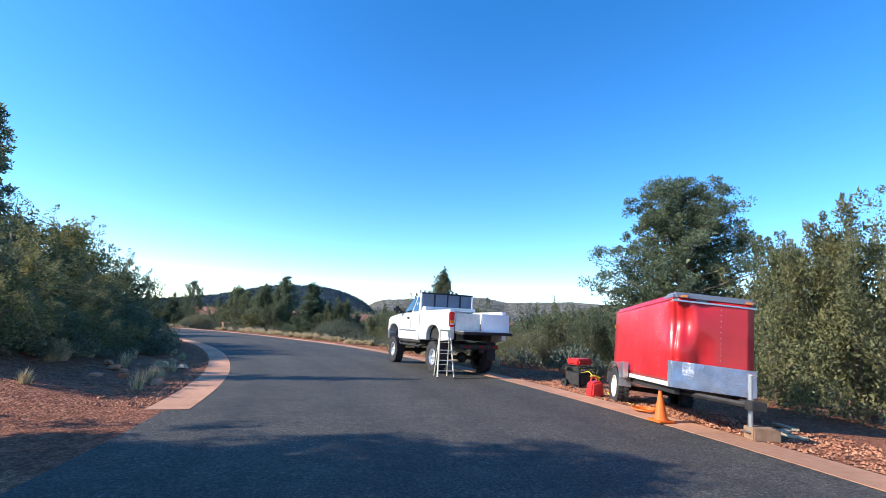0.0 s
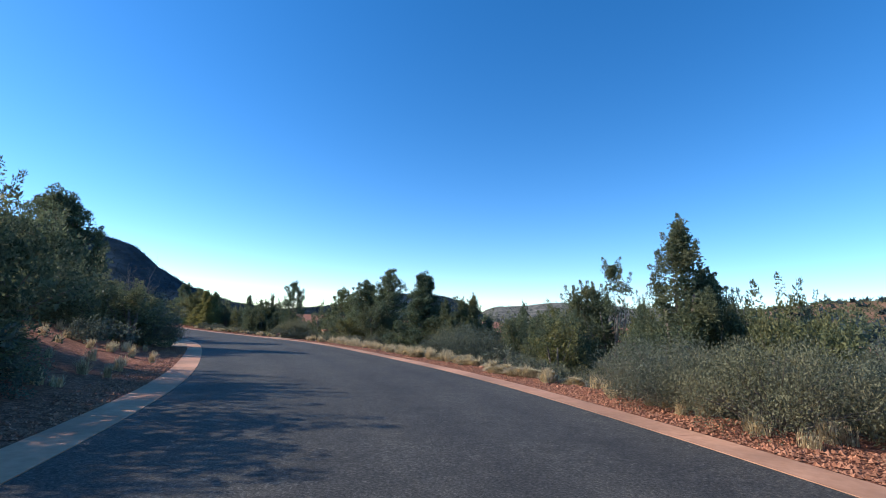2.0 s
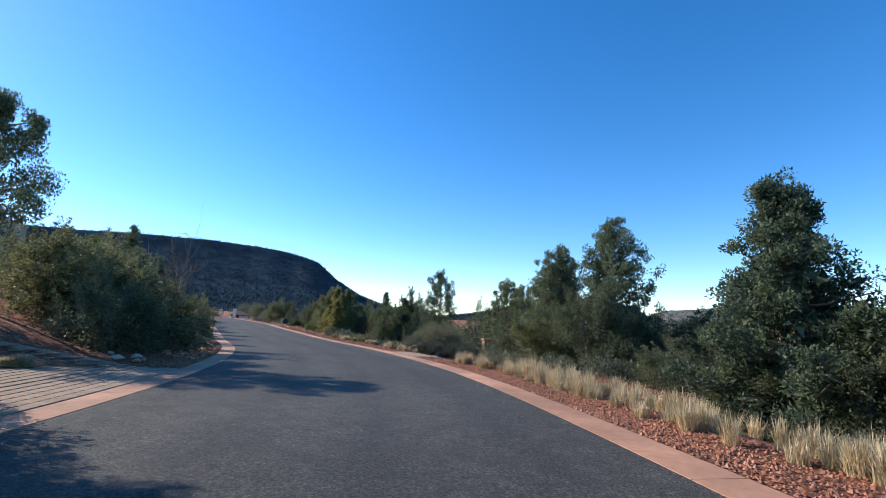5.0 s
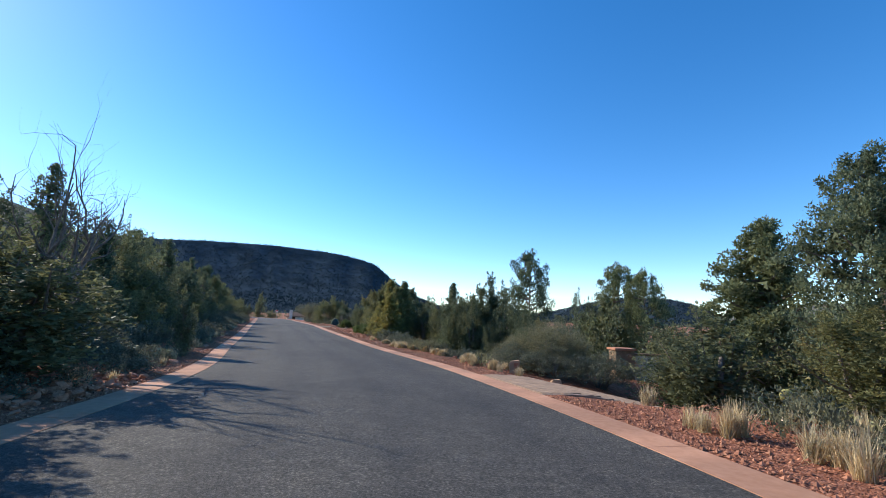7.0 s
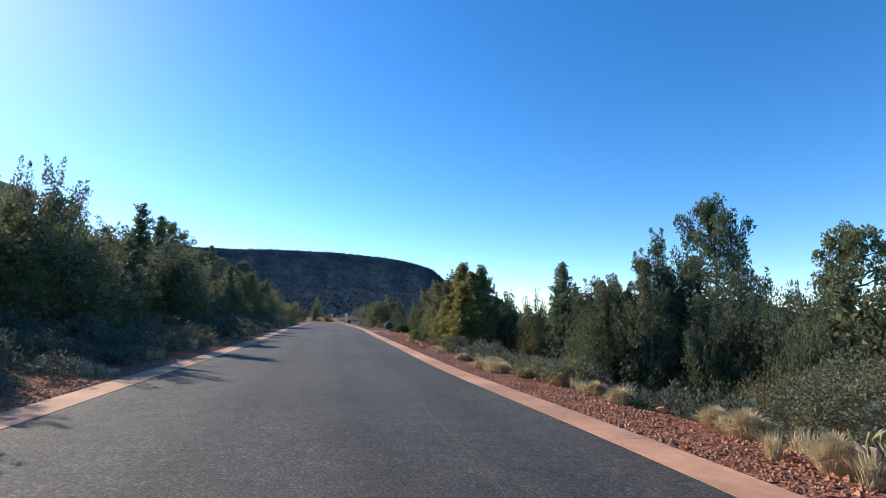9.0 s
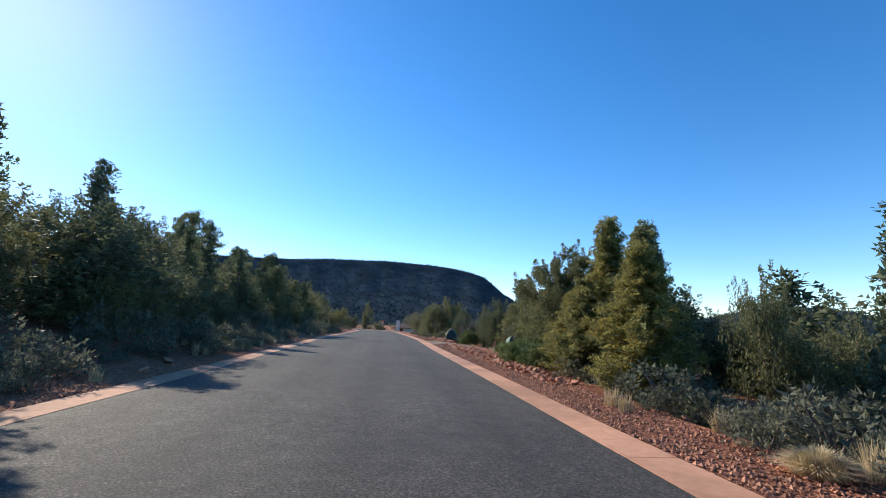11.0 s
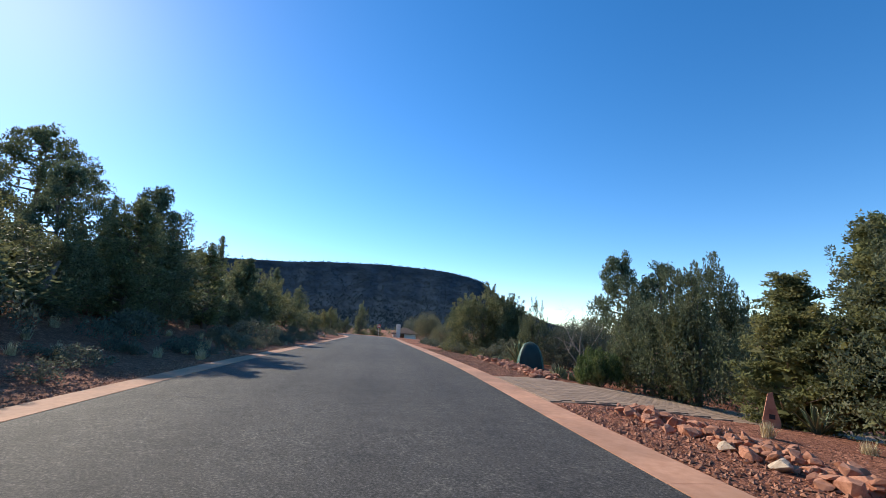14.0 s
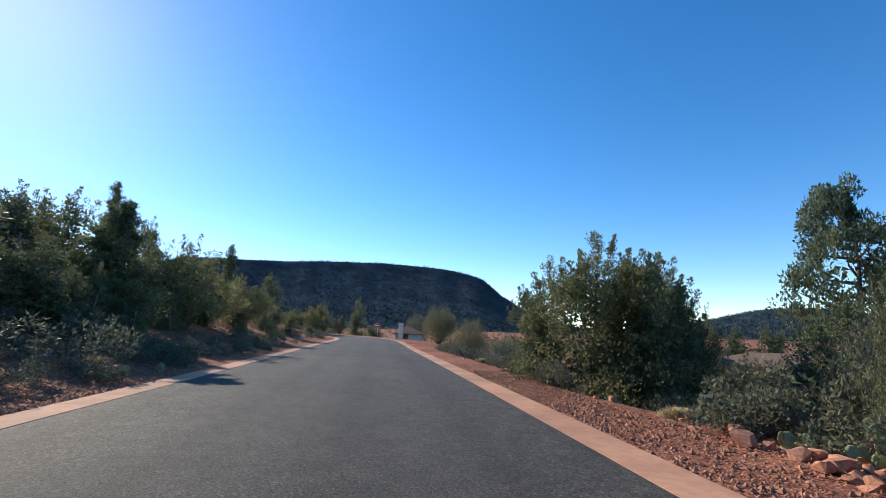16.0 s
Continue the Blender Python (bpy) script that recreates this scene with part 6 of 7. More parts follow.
def coil(name, label, x, y, mat, r0, r1, turns, z):
    pts = []
    for k in range(turns * 16 + 1):
        a = 2 * math.pi * k / 16
        r = r0 + (r1 - r0) * (k / (turns * 16)) + 0.012 * math.sin(a * 3.3)
        pts.append((math.cos(a) * r, math.sin(a) * r, 0.02 + 0.02 * (k % 7) / 7 + 0.03 * k / (turns * 16)))
    ob = part(name, tube(pts, 0.011, 6), mat, smooth=True)
    ob.matrix_basis = pose(x, y, height(x, y) + z, 0, 0, 0)
    return tagged(ob, label, "cable")


road_cone()
fuel_can(3.42, 10.35)
generator(3.62, 12.15)
coil("extension_cable", "coiled orange extension cable under the trailer", 3.75, 8.55, ORANGE, 0.10, 0.24, 7, 0.0)
lead = [(3.60, 12.0, 0.12), (3.62, 11.4, 0.22), (3.62, 10.8, 0.10), (3.68, 10.2, -0.12), (3.80, 9.7, -0.18), (3.85, 9.2, -0.18)]
lead_ob = part("power_lead", tube([(x, y, z + 0.0) for x, y, z in lead], 0.012, 6), YELLOW, smooth=True)
tagged(lead_ob, "yellow power lead running from the generator to the trailer", "cable")
block = part("wood_block", box(-0.18, 0.18, -0.12, 0.12, 0, 0.17, 0.012), TIMBER)
tagged(block, "weathered timber block under the trailer jack", "wood block")
block.matrix_basis = pose(4.45, 6.52, height(4.45, 6.52) + 0.005, 0, 0, -4)
for x, y, a, ln, wd in ((5.15, 7.05, 35, 0.5, 0.12), (5.0, 6.75, -40, 0.42, 0.09), (5.35, 7.3, 80, 0.55, 0.10)):
    b = part("loose_board", box(-ln / 2, ln / 2, -wd / 2, wd / 2, 0, 0.035, 0.004), PALE_TIMBER)
    tagged(b, "short pale wooden board lying on the gravel", "board", "loose boards by the trailer")
    b.matrix_basis = pose(x, y, height(x, y) + 0.02, 2, 3, a)

# stones, cacti, covers and paving beside the road
def rock_mesh(seed, mat, rough=0.35):
    bm = bmesh.new()
    r = random.Random(100 + seed)
    for k in range(17):
        n = Vector((r.gauss(0, 1), r.gauss(0, 1), r.gauss(0, 1))).normalized() * r.uniform(0.85 - rough * 0.3, 1.12)
        bm.verts.new((n.x, n.y, max(min(n.z, 0.62), -0.55) * 0.8))
    hull = bmesh.ops.convex_hull(bm, input=bm.verts)
    bmesh.ops.delete(bm, geom=[v for v in bm.verts if not v.link_faces], context="VERTS")
    me = bpy.data.meshes.new("rock")
    bm.to_mesh(me)
    bm.free()
    me.materials.append(mat)
    return me


ROCKS = [rock_mesh(k, ROCK, 0.6) for k in range(6)]
PALE = [rock_mesh(k + 9, PALE_ROCK, 0.6) for k in range(2)]
stone = random.Random(21)


def rock(x, y, r, flat=1.0, pale=False, sink=0.1):
    me = stone.choice(PALE if pale else ROCKS)
    ob = new("rock", me)
    ob.matrix_basis = pose(x, y, height(x, y) + r * flat * (0.52 - sink), stone.uniform(-14, 14), stone.uniform(-14, 14), stone.uniform(0, 360)) @ Matrix.Diagonal((r, r * stone.uniform(0.6, 0.95), r * flat, 1))
    tagged(ob, "pale tan sandstone rock in the edging" if pale else "rough red sandstone rock on the verge", "rock", "sandstone rocks along the verge")


def rubble(n, s0, s1, d0, d1, r0, r1, pale=0.06):
    for k in range(n):
        p = spot(stone.uniform(s0, s1), stone.uniform(d0, d1))
        rock(p.x, p.y, stone.uniform(r0, r1), stone.uniform(0.6, 1.0), stone.random() < pale)


def small_rubble(n, s0, s1, d0, d1, r0, r1):
    """Small broken stones heaped between the larger ones."""
    vs, fs = [], []
    for k in range(n):
        p = spot(stone.uniform(s0, s1), (d0 + d1) / 2 + (d1 - d0) / 2 * max(-1, min(1, stone.gauss(0, 0.5))))
        r = stone.uniform(r0, r1)
        lift = stone.choice((0.0, 0.0, 0.07))
        m = pose(p.x, p.y, height(p.x, p.y) + r * 0.3 + lift, stone.uniform(-40, 40), stone.uniform(-40, 40), stone.uniform(0, 360)) @ Matrix.Diagonal((r, r * stone.uniform(0.6, 1), r * stone.uniform(0.5, 0.9), 1))
        me = ROCKS[k % 6]
        b = len(vs)
        vs += [tuple(m @ v.co) for v in me.vertices]
        fs += [tuple(b + i for i in f.vertices) for f in me.polygons]
    tagged(new("rubble", mesh_of("rubble", vs, fs, ROCK)), "heap of small broken red sandstone along the edging", "rubble", kind="stuff")


small_rubble(760, 107.0, 126.0, 5.0, 5.9, 0.05, 0.13)
small_rubble(240, 131.5, 138.6, 5.4, 6.6, 0.04, 0.11)
small_rubble(150, 78.0, 84.0, -5.6, -4.25, 0.04, 0.12)
rubble(190, 106.8, 126.0, 5.05, 5.75, 0.07, 0.17, 0.06)
rubble(72, 131.5, 138.0, 5.45, 6.5, 0.08, 0.18, 0.03)
rubble(14, 137.5, 141.5, 5.5, 6.1, 0.10, 0.22)
rubble(30, 77.5, 84.0, -5.7, -4.4, 0.08, 0.20)
rubble(5, 74.4, 75.4, -6.4, -5.2, 0.10, 0.2, 0.5)
rubble(14, 35.0, 44.0, -6.2, -4.7, 0.08, 0.2)
rubble(10, 72.0, 78.5, 6.9, 8.4, 0.14, 0.3)
rubble(16, 84.8, 104, 5.0, 6.4, 0.06, 0.14)
rubble(20, 84, 150, -6.0, -4.5, 0.06, 0.18)
rubble(16, 141, 165, 5.1, 6.3, 0.08, 0.2)
rubble(8, 44, 58, 5.3, 6.2, 0.06, 0.13)

PAD = leaf_material("cactus_pads", (0.14, 0.17, 0.07), (0.36, 0.38, 0.20), 0.0)


def prickly_pear(x, y, n, size, seed):
    t = tagged(new("prickly_pear"), "low prickly pear cactus with pale yellow-green pads among rocks", "cactus", "prickly pears on the verge")
    r = random.Random(seed)
    base = []
    for k in range(n):
        if k < n * 0.45 or not base:
            p, z0 = Vector((r.uniform(-1, 1) * size * 2.4, r.uniform(-0.6, 0.6) * size, 0)), 0.0
        else:
            q = r.choice(base)
            p, z0 = q + Vector((r.uniform(-0.5, 0.5) * size, r.uniform(-0.3, 0.3) * size, size * 0.6)), 0
        base.append(p)
        bm = bmesh.new()
        bmesh.ops.create_icosphere(bm, subdivisions=2, radius=1)
        m = Matrix.Translation(p + Vector((0, 0, size * 0.45))) @ pose(0, 0, 0, r.uniform(-22, 22), r.uniform(-35, 35), r.uniform(-50, 50)) @ Matrix.Diagonal((size * 0.46, size * 0.075, size * 0.56, 1))
        bmesh.ops.transform(bm, matrix=m, verts=bm.verts)
        part("pad", bm, PAD, t, smooth=True)
    t.matrix_basis = pose(x, y, height(x, y) - 0.02, 0, 0, r.uniform(35, 85))


for s, d, n, size in ((137.6, 6.6, 10, 0.15), (138.7, 6.8, 26, 0.18), (138.3, 7.1, 24, 0.18), (139.4, 6.7, 20, 0.17), (138.6, 7.6, 18, 0.17), (76.5, 7.0, 9, 0.20), (77.8, 7.3, 10, 0.22), (75.4, 6.8, 7, 0.18), (60.2, 6.6, 5, 0.17),
                      (121.8, 7.6, 8, 0.2), (120.4, 8.2, 7, 0.22), (132.6, 7.2, 8, 0.18)):
    p = spot(s, d)
    prickly_pear(p.x, p.y, n, size, int(s * 10))

AGAVE_LEAF = material("agave_leaf", (0.13, 0.19, 0.12), (0.27, 0.34, 0.21), 3, 0.55)
AGAVE_EDGE = material("agave_margin", (0.52, 0.50, 0.28), (0.66, 0.64, 0.40), 5, 0.6)


def agave(x, y, size, n, seed):
    t = tagged(new("agave"), "large agave with pale-edged pointed leaves behind red rocks", "agave", "agaves by the driveway")
    r = random.Random(seed)
    for k in range(n):
        a, lean = k * 2.4, 0.12 + 0.70 * k / n
        leaf, rim = bmesh.new(), bmesh.new()
        rows = []
        for j in range(7):
            f = j / 6
            out = size * math.sin(lean) * f * (1 - 0.12 * f) + 0.05
            z = size * math.cos(lean) * f - 0.10 * size * f * f * lean
            w = size * 0.098 * (1 - f) ** 0.7 * (0.75 + 0.9 * f) + 0.002
            c = Vector((math.cos(a) * out, math.sin(a) * out, z))
            sd = Vector((-math.sin(a), math.cos(a), 0))
            up = Vector((-math.cos(a) * math.cos(lean), -math.sin(a) * math.cos(lean), math.sin(lean)))
            rows.append((c - sd * w + up * w * 0.4, c - sd * w * 0.72 + up * w * 0.25, c - up * 0.012, c + sd * w * 0.72 + up * w * 0.25, c + sd * w + up * w * 0.4))
        for b, cols in ((leaf, (1, 2, 3)), (rim, (0, 1)), (rim, (3, 4))):
            vs = [[b.verts.new(row[i]) for i in cols] for row in rows]
            for p, q in zip(vs, vs[1:]):
                for i in range(len(cols) - 1):
                    b.faces.new((p[i], p[i + 1], q[i + 1], q[i]))
        bmesh.ops.solidify(leaf, geom=list(leaf.faces), thickness=0.012)
        bmesh.ops.solidify(rim, geom=list(rim.faces), thickness=0.008)
        lf = part("leaf", leaf, AGAVE_LEAF, t, smooth=True)
        part("leaf_margin", rim, AGAVE_EDGE, lf, smooth=True)
    t.matrix_basis = pose(x, y, height(x, y) - 0.03)


for s, d, size, n in ((125.6, 8.9, 0.55, 14), (122.9, 8.4, 0.5, 14)):
    p = spot(s, d)
    agave(p.x, p.y, size, n, int(s))
agave(-75.6, 78.9, 1.08, 17, 3)
agave(-21.98, 32.75, 0.50, 13, 8)
agave(-70.75, 76.75, 0.62, 14, 5)
agave(-71.45, 76.55, 0.46, 12, 6)

GREEN_COVER = material("green_canvas", (0.016, 0.090, 0.062), (0.030, 0.135, 0.095), 3, 0.6, bump_scale=3.5, bump_by=0.03)
# darker green: painted shade for one side, and the hem's colour
GREEN_SHADE_HEM = material("dark_green_shade_hem", (0.012, 0.035, 0.028), (0.022, 0.05, 0.04), 3, 0.7)


def domed_cover(x, y, w, h, yaw, seed):
    """Green fabric pulled over a box: rounded-square plan, domed top, a seam down each corner."""
    t = tagged(new("domed_cover"), "green domed fabric cover over equipment, standing on red gravel", "equipment cover", "green covers by the driveway")
    n, m = 48, 14

    def skin(a, f):
        c, q = math.cos(a), math.sin(a)
        k = (abs(c) ** 4.2 + abs(q) ** 4.2) ** (-1 / 4.2)
        r = w / 2 * k * max(0.0, 1 - (f * 0.999) ** 2.3) ** 0.5 * (1 + 0.05 * (1 - f) ** 3)
        wr = 0.016 * noise.noise(Vector((c * 3 + seed, q * 3, f * 2.2))) + 0.010 * noise.noise(Vector((c * 9, q * 9 + seed, f * 4))) * (1 - f)
        return Vector((c * (r + wr), q * (r + wr), h * f))
    # the side away from the sun has its shade painted in darker green
    for nm, i0, i1, mat, note in (("shell", -18, 18, GREEN_COVER, ""), ("front_panel", 18, 30, GREEN_SHADE_HEM, "side of the cover, its shade painted in darker green")):
        bm = bmesh.new()
        rows = [[bm.verts.new(skin(2 * math.pi * (i + 12) / n, j / m)) for i in range(i0, i1 + 1)] for j in range(m)]
        for p, q in zip(rows, rows[1:]):
            for a, b, c, d in zip(p, p[1:], q[1:], q):
                bm.faces.new((a, b, c, d))
        top = bm.verts.new((0, 0, h * 1.005))
        for a, b in zip(rows[-1], rows[-1][1:]):
            bm.faces.new((a, b, top))
        part(nm, bm, mat, t, note, smooth=True)
    for k in range(4):
        a = math.pi / 4 + k * math.pi / 2
        part("seam", tube([skin(a, f / 12) for f in range(12)], 0.007, 5), GREEN_COVER, t, smooth=True)
    part("hem", tube([skin(2 * math.pi * i / 40, 0.012) for i in range(41)], 0.012, 5), GREEN_SHADE_HEM, t, "dark bound hem", smooth=True)
    t.matrix_basis = pose(x, y, height(x, y) - 0.02, 0, 0, yaw)


domed_cover(-60.35, 72.05, 0.88, 0.97, 64, 1.0)
domed_cover(-74.25, 78.15, 1.02, 1.08, 46, 5.0)

def standing_slab(s, d, h):
    """Upright pointed sandstone slab with a small dark panel of writing."""
    bm = bmesh.new()
    out = [(-0.17, 0), (0.15, 0), (0.17, h * 0.22), (0.06, h * 0.72), (0.02, h), (-0.06, h * 0.94), (-0.12, h * 0.45)]
    for y in (-0.05, 0.05):
        bm.faces.new([bm.verts.new((x + y * 0.3, y, z)) for x, z in out])
    a, b = list(bm.faces)
    for i in range(len(out)):
        j = (i + 1) % len(out)
        bm.faces.new((a.verts[i], a.verts[j], b.verts[j], b.verts[i]))
    bmesh.ops.recalc_face_normals(bm, faces=bm.faces)
    p = spot(s, d)
    t = tagged(new("standing_slab"), "upright pointed red sandstone slab on the gravel by the driveway", "stone marker")
    part("slab", bm, ROCK, t)
    part("lettering_bar", box(-0.05, 0.05, -0.058, -0.051, h * 0.30, h * 0.42), DARK_STEEL, t, "small dark panel")
    t.matrix_basis = pose(p.x, p.y, height(p.x, p.y) - 0.04, -4, 6, 40)


standing_slab(126.0, 8.3, 0.72)

# paving of the driveways: a bed, then pavers laid in it
BED = material("paver_joint_sand", (0.26, 0.165, 0.11), (0.36, 0.24, 0.165), 9, 0.95)


def driveway(name, s0, s1, side, reach, near):
    bed = bmesh.new()
    rows = []
    for s in np.linspace(s0, s1, 10):
        row = []
        for d in np.linspace(HALF + KERB + 0.003, reach, 24):
            p = spot(s, side * d)
            row.append(bed.verts.new((p.x, p.y, p.z + 0.004 + (height(p.x, p.y) - p.z + 0.03) * min(1, max(0, (d - 4.4) / 1.5)))))
        rows.append(row)
    for a, b in zip(rows, rows[1:]):
        for i in range(23):
            bed.faces.new((a[i], a[i + 1], b[i + 1], b[i]) if side > 0 else (a[i + 1], a[i], b[i], b[i + 1]))
    bmesh.ops.recalc_face_normals(bed, faces=bed.faces)
    if sum(f.normal.z for f in bed.faces) < 0:
        bmesh.ops.reverse_faces(bed, faces=bed.faces)
    rim = [e for e in bed.edges if e.is_boundary]
    for v in bmesh.ops.extrude_edge_only(bed, edges=rim)["geom"]:
        if isinstance(v, bmesh.types.BMVert):
            v.co.z -= 0.3
    b = part(name, bed, BED)
    tagged(b, "driveway of tan concrete pavers meeting the road edging", "driveway", kind="structure")
    proto = bmesh.new()
    box(-0.122, 0.122, -0.122, 0.122, -0.02, 0.014, bm=proto)
    bmesh.ops.bevel(proto, geom=[e for e in proto.edges if all(v.co.z > 0 for v in e.verts)], offset=0.005, segments=1, affect="EDGES")
    me = bpy.data.meshes.new("paver")
    proto.to_mesh(me)
    proto.free()
    me.materials.append(PAVER)
    many, count = [], 0
    mid = np.array([spot((s0 + s1) / 2, side * 4.0)[i] for i in range(3)])
    n_s, n_d = int((s1 - s0 - 0.1) / 0.25), int((reach - HALF - KERB - 0.1) / 0.25)
    base = [v.co.copy() for v in me.vertices]
    polys = [tuple(p.vertices) for p in me.polygons]
    vs, fs = [], []
    for j in range(n_d):
        for i in range(n_s):
            s = s0 + 0.18 + 0.25 * i + (0.12 if j % 2 else 0)
            d = HALF + KERB + 0.15 + 0.25 * j
            p = spot(s, side * d)
            q = spot(s, side * (d + 0.2))
            zz = p.z + 0.004 + (height(p.x, p.y) - p.z + 0.03) * min(1, max(0, (d - 4.4) / 1.5))
            ang = math.degrees(math.atan2(q.y - p.y, q.x - p.x))
            m = pose(p.x, p.y, zz + 0.002, 0, 0, ang)
            if count < near:
                ob = new("paver", me)
                ob.matrix_basis = m
                ob.parent = b
                count += 1
            else:
                k = len(vs)
                vs += [m @ c for c in base]
                fs += [tuple(k + x for x in f) for f in polys]
    if vs:
        rest = new("paver_field", mesh_of("paver_field", vs, fs, PAVER))
        rest.parent = b
        tagged(rest, kind="stuff")


driveway("driveway_1", 66.7, 74.1, -1, 11.0, 160)
driveway("driveway_2", 80.3, 84.1, 1, 13.0, 280)
driveway("driveway_3", 126.6, 131.1, 1, 14.0, 290)

# marker blocks by the second driveway
STUCCO = material("warm_stucco", (0.52, 0.36, 0.25), (0.64, 0.46, 0.33), 5, 0.9, bump_scale=40, bump_by=0.006, big=0.4)
STUCCO_PALE = material("pale_stucco", (0.66, 0.58, 0.48), (0.78, 0.71, 0.61), 5, 0.9, bump_scale=40, bump_by=0.006, big=0.4)
ROOF_TILE = material("brown_roof", (0.16, 0.10, 0.07), (0.25, 0.165, 0.115), 3, 0.95, bump_scale=9, bump_by=0.03, spec=0.1)


TAN_ROCK = material("tan_sandstone", (0.36, 0.21, 0.12), (0.52, 0.33, 0.20), 4, 0.9, bump_scale=18, bump_by=0.015, spread=0.1)


def marker_stone(x, y, w, h, yaw, plaque):
    """Rough-cut sandstone block with chipped corners and a sloping top."""
    bm = box(-w / 2, w / 2, -w * 0.36, w * 0.36, -0.06, h, 0.03)
    r = random.Random(int(x * 10))
    for v in bm.verts:
        f = max(v.co.z, 0) / h
        v.co.x = v.co.x * (1 - 0.12 * f) + 0.04 * w * f
        v.co.y *= 1 - 0.18 * f
        if f > 0.7:
            v.co.z -= 0.12 * h * (0.5 - v.co.x / w)
        v.co += Vector((r.uniform(-1, 1), r.uniform(-1, 1), r.uniform(-1, 1))) * 0.012
    t = tagged(new("marker_stone"), "squat tan sandstone block with a small plaque beside the driveway" if plaque else "low tan sandstone block at the driveway edge", "stone marker", "driveway markers")
    part("block", bm, TAN_ROCK, t)
    if plaque:
        part("plaque", box(-w * 0.02, w * 0.34, -w * 0.36 - 0.012, -w * 0.30, h * 0.48, h * 0.82, 0.004), ROCK, t, "dark reddish plaque")
    t.matrix_basis = pose(x, y, height(x, y), 0, 0, yaw)


marker_stone(-30.03, 53.42, 0.38, 0.47, 30, True)
p = spot(84.45, 6.9)
marker_stone(p.x, p.y, 0.34, 0.15, 50, False)

CHOLLA = material("cholla_stem", (0.15, 0.155, 0.06), (0.40, 0.36, 0.18), 14, 0.8, bump_scale=60, bump_by=0.012)


def cholla(x, y, h, w, seed):
    """Jointed cactus: short thick stems that fork upward from one foot."""
    t = tagged(new("cholla_cactus"), "small yellow-green branching cholla cactus in dry grass on the gravel", "cactus")
    r = random.Random(seed)

    def joint(p, d, ln, rad, level):
        q = p + d * ln
        part("stem_joint", tube([p, p.lerp(q, 0.15), p.lerp(q, 0.5), p.lerp(q, 0.88), q], [rad * 0.6, rad * 0.95, rad, rad * 0.85, rad * 0.35], 7), CHOLLA, t, smooth=True)
        if level < 3:
            for k in range(r.choice((1, 2, 2)) if level else 2):
                e = (d * 0.7 + Vector((r.gauss(0, 0.5), r.gauss(0, 0.5), r.uniform(0.1, 0.7)))).normalized()
                joint(q - d * ln * 0.06, e, ln * r.uniform(0.75, 1.0), rad * 0.88, level + 1)
    for k in range(6):
        a = k * 1.05 + r.uniform(-0.3, 0.3)
        joint(Vector((math.cos(a) * 0.05, math.sin(a) * 0.05, -0.03)), Vector((math.cos(a) * w / h * 0.6, math.sin(a) * w / h * 0.6, 0.8)).normalized(), h * 0.27, 0.022, 0)
    t.matrix_basis = pose(x, y, height(x, y))


cholla(-31.37, 53.42, 0.66, 0.6, 4)


def gate_wall():
    t = tagged(new("gate_wall"), "red stone gate pillars with a pale stucco wall among the trees", "garden wall")
    pil = random.Random(4)
    for x in (0.0, 2.6):
        bm = box(x - 0.42, x + 0.42, -0.40, 0.40, -1.2, 1.35)
        p = part("pillar", bm, TIMBER, t, "pillar faced with red stone")
        for k in range(26):
            zz, a = pil.uniform(-0.3, 1.2), pil.choice((0, 1, 2, 3))
            o = pil.uniform(-0.3, 0.3)
            c = ((x + o, -0.40), (x + 0.42, o), (x + o, 0.40), (x - 0.42, o))[a]
            sz = pil.uniform(0.11, 0.2)
            ob = new("stone", ROCKS[k % 6])
            ob.matrix_basis = Matrix.Translation((c[0], c[1], zz)) @ pose(0, 0, 0, 0, 0, pil.uniform(0, 360)) @ Matrix.Diagonal((sz * 0.8, sz * 0.8, sz * 0.9, 1))
            ob.parent = p
        part("pillar_cap", box(x - 0.50, x + 0.50, -0.48, 0.48, 1.35, 1.45, 0.02), ROCK, t)
    part("wall_panel", box(0.43, 2.17, -0.15, 0.15, -1.2, 1.14, 0.02), STUCCO_PALE, t, "pale stucco wall")
    part("wall_coping", box(0.43, 2.17, -0.20, 0.20, 1.14, 1.22, 0.015), ROOF_TILE, t)
    x, y = -29.0, 60.95
    t.matrix_basis = pose(x, y, -1.97, 0, 0, 42)


gate_wall()


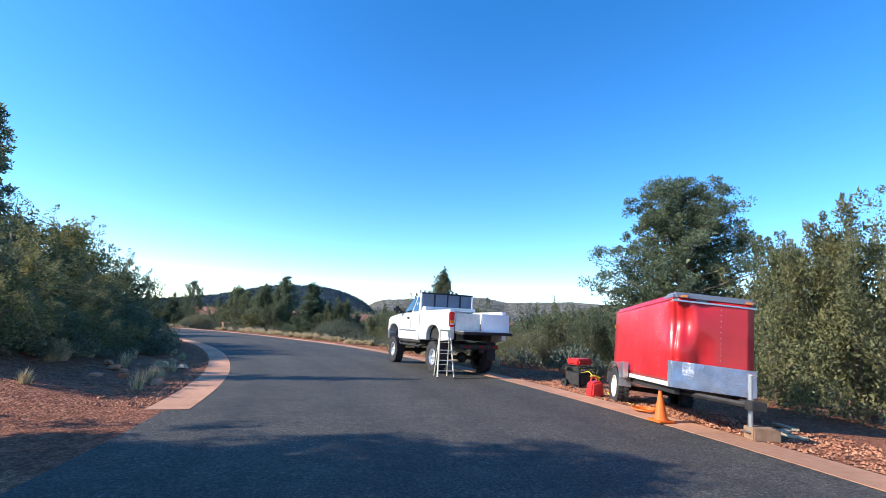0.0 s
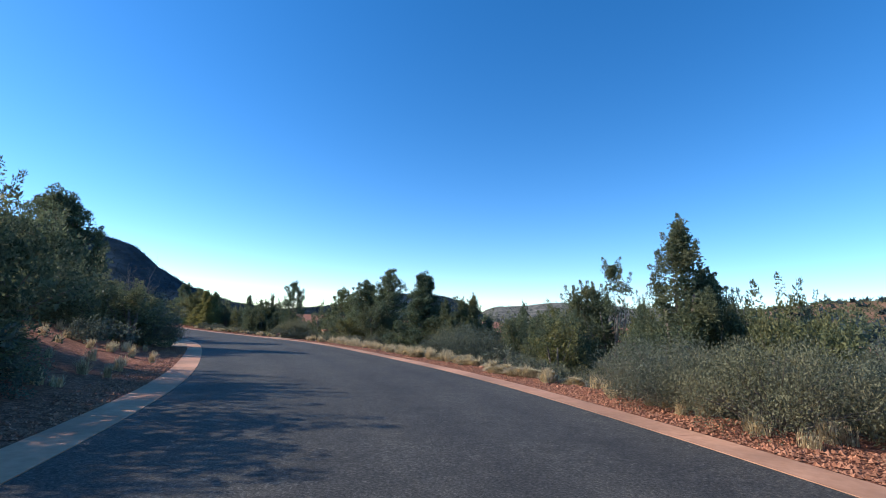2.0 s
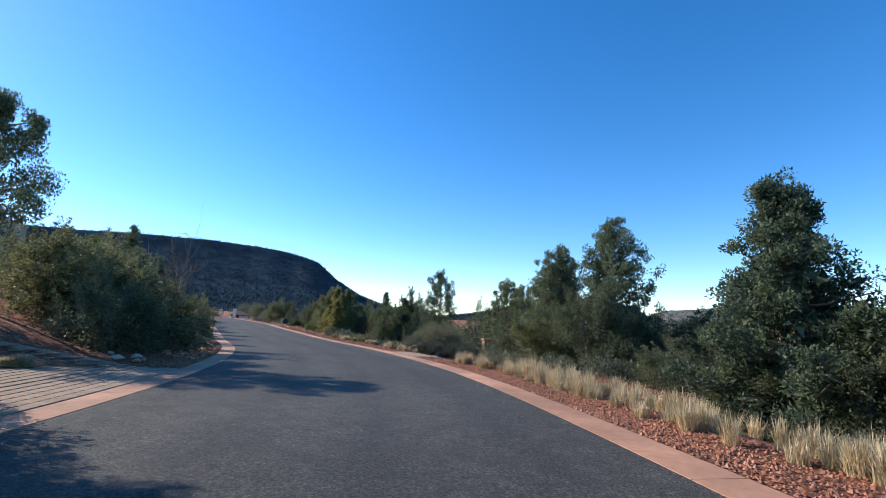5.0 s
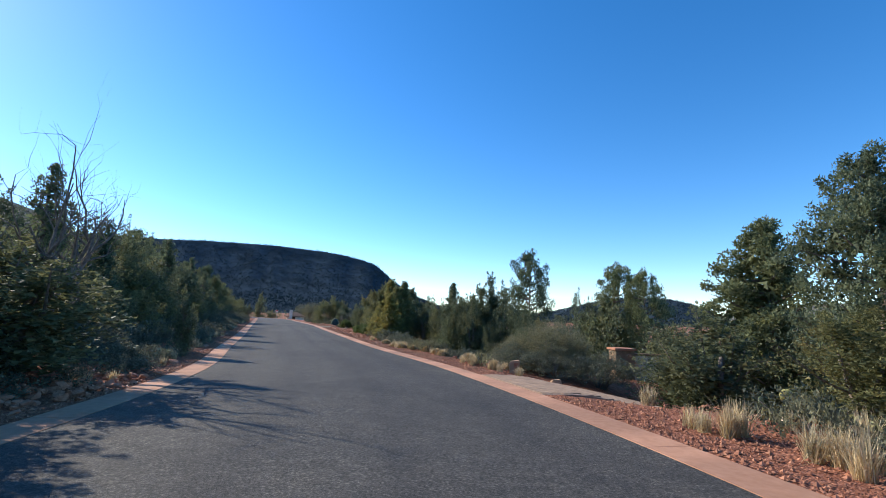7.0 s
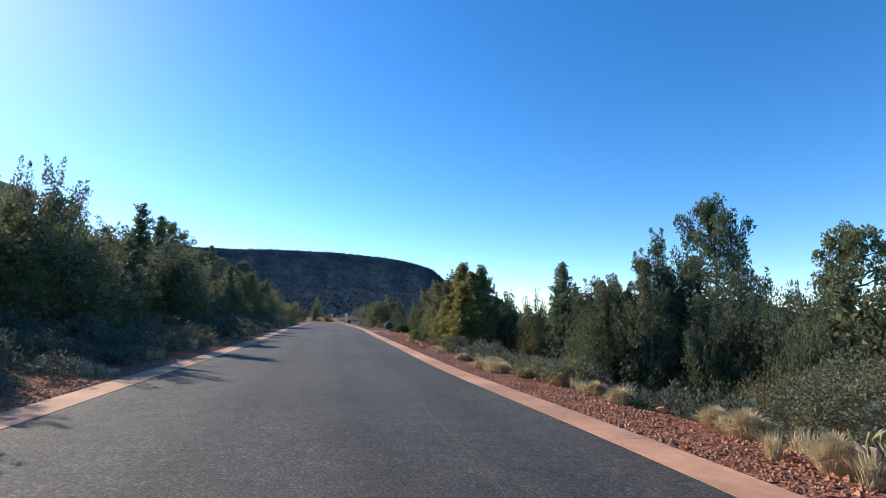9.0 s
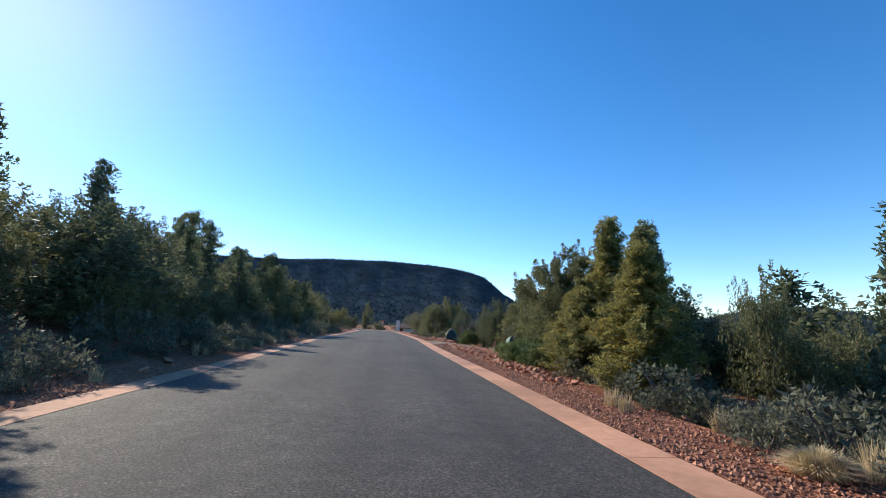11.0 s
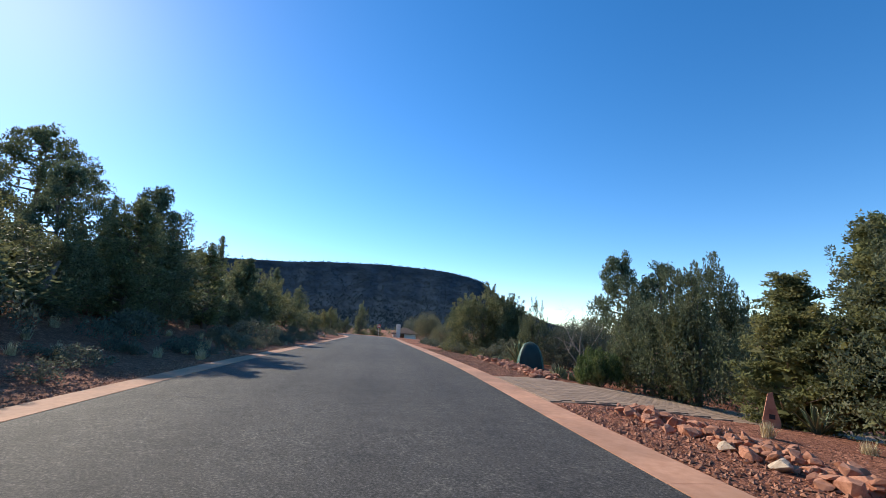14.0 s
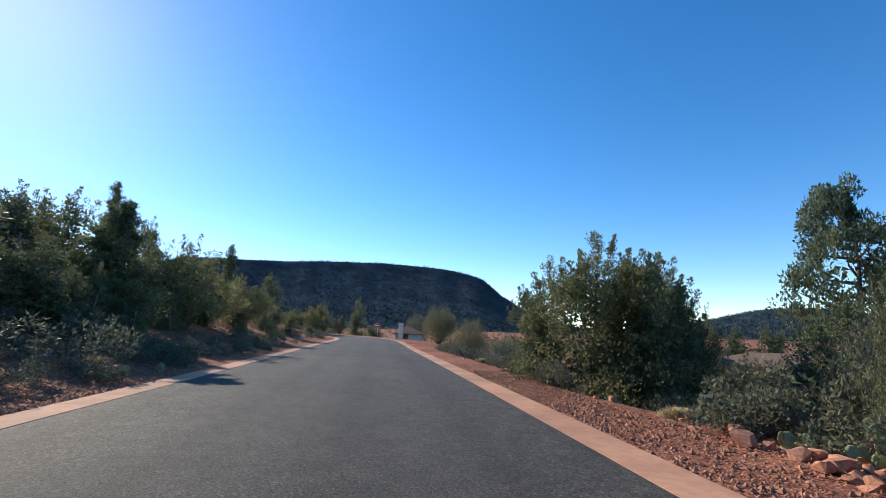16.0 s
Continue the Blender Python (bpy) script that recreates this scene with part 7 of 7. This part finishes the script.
def house(x, y, yaw, w, d, wall_h, base, mat, tower=None, roof=True, label=""):
    t = tagged(new("house"), label, "house")
    part("wall", box(-w / 2, w / 2, -d / 2, d / 2, -1.5, wall_h, 0.06), mat, t)
    if roof:
        bm = bmesh.new()
        o, r = 0.6, 1.25
        v = [bm.verts.new(p) for p in ((-w / 2 - o, -d / 2 - o, wall_h), (w / 2 + o, -d / 2 - o, wall_h), (w / 2 + o, d / 2 + o, wall_h), (-w / 2 - o, d / 2 + o, wall_h),
                                       (-w / 2 + d / 2, 0, wall_h + r), (w / 2 - d / 2, 0, wall_h + r))]
        for f in ((0, 1, 5, 4), (1, 2, 5), (2, 3, 4, 5), (3, 0, 4), (3, 2, 1, 0)):
            bm.faces.new([v[i] for i in f])
        part("roof", bm, ROOF_TILE, t, "low brown hipped roof")
        part("fascia", box(-w / 2 - o, w / 2 + o, -d / 2 - o - 0.04, -d / 2 - o, wall_h - 0.2, wall_h - 0.02), ROOF_TILE, t)
    else:
        part("parapet", box(-w / 2 - 0.1, w / 2 + 0.1, -d / 2 - 0.1, d / 2 + 0.1, wall_h + 0.003, wall_h + 0.35, 0.06), mat, t)
    for k in range(int(w / 3.5)):
        xx = -w / 2 + 1.8 + 3.5 * k
        win = part("window", box(xx - 0.6, xx + 0.6, -d / 2 - 0.03, -d / 2 + 0.02, 0.9, 2.2, 0.01), TIMBER, t)
        part("pane", box(xx - 0.53, xx + 0.53, -d / 2 - 0.04, -d / 2 - 0.032, 0.97, 2.13), GLASS, win)
    if tower:
        tx, ty, tw, th = tower
        part("chimney", box(tx - tw / 2, tx + tw / 2, ty - tw / 2, ty + tw / 2, -1.5, th, 0.08), mat, t, "stucco chimney block")
    t.matrix_basis = pose(x, y, base, 0, 0, yaw)


house(-92.5, 130.5, 17, 17, 9, 3.0, height(-92.5, 130.5) + 0.2, STUCCO, (-7.4, -4.2, 2.0, 4.0), True, "tan stucco house with a low brown roof down the slope")
house(-76.5, 40.5, 57, 9, 8, 4.6, height(-76.5, 40.5) + 0.2, STUCCO, None, False, "flat-roofed tan stucco house up the hillside")
house(-150.5, 118.5, 62, 5, 4, 2.2, -2.2, STUCCO_PALE, (-1.5, -2.6, 0.9, 4.1), True, "pale stucco house with a white chimney beyond the road's end")


def stop_sign(x, y, yaw):
    t = tagged(new("road_sign"), "red octagonal road sign on a steel post at the junction", "road sign")
    part("post", tube([(0, 0, -0.2), (0, 0, 2.5)], 0.03, 8), ALUMINIUM, t)
    for nm, r, y0, mat in (("border", 0.46, -0.035, WHITE_PAINT), ("face", 0.425, -0.042, RED_LENS)):
        bm = bmesh.new()
        bmesh.ops.create_cone(bm, cap_ends=True, segments=8, radius1=r, radius2=r, depth=0.006, matrix=Matrix.Translation((0, y0, 2.05)) @ Matrix.Rotation(radians(90), 4, "X") @ Matrix.Rotation(radians(22.5), 4, "Z"))
        part(nm, bm, mat, t)
    part("lettering_bar", box(-0.26, 0.26, -0.052, -0.046, 1.97, 2.13), WHITE_PAINT, t)
    t.matrix_basis = pose(x, y, height(x, y), 0, 0, yaw)


p = spot(213, 5.2)
stop_sign(p.x, p.y, 62)
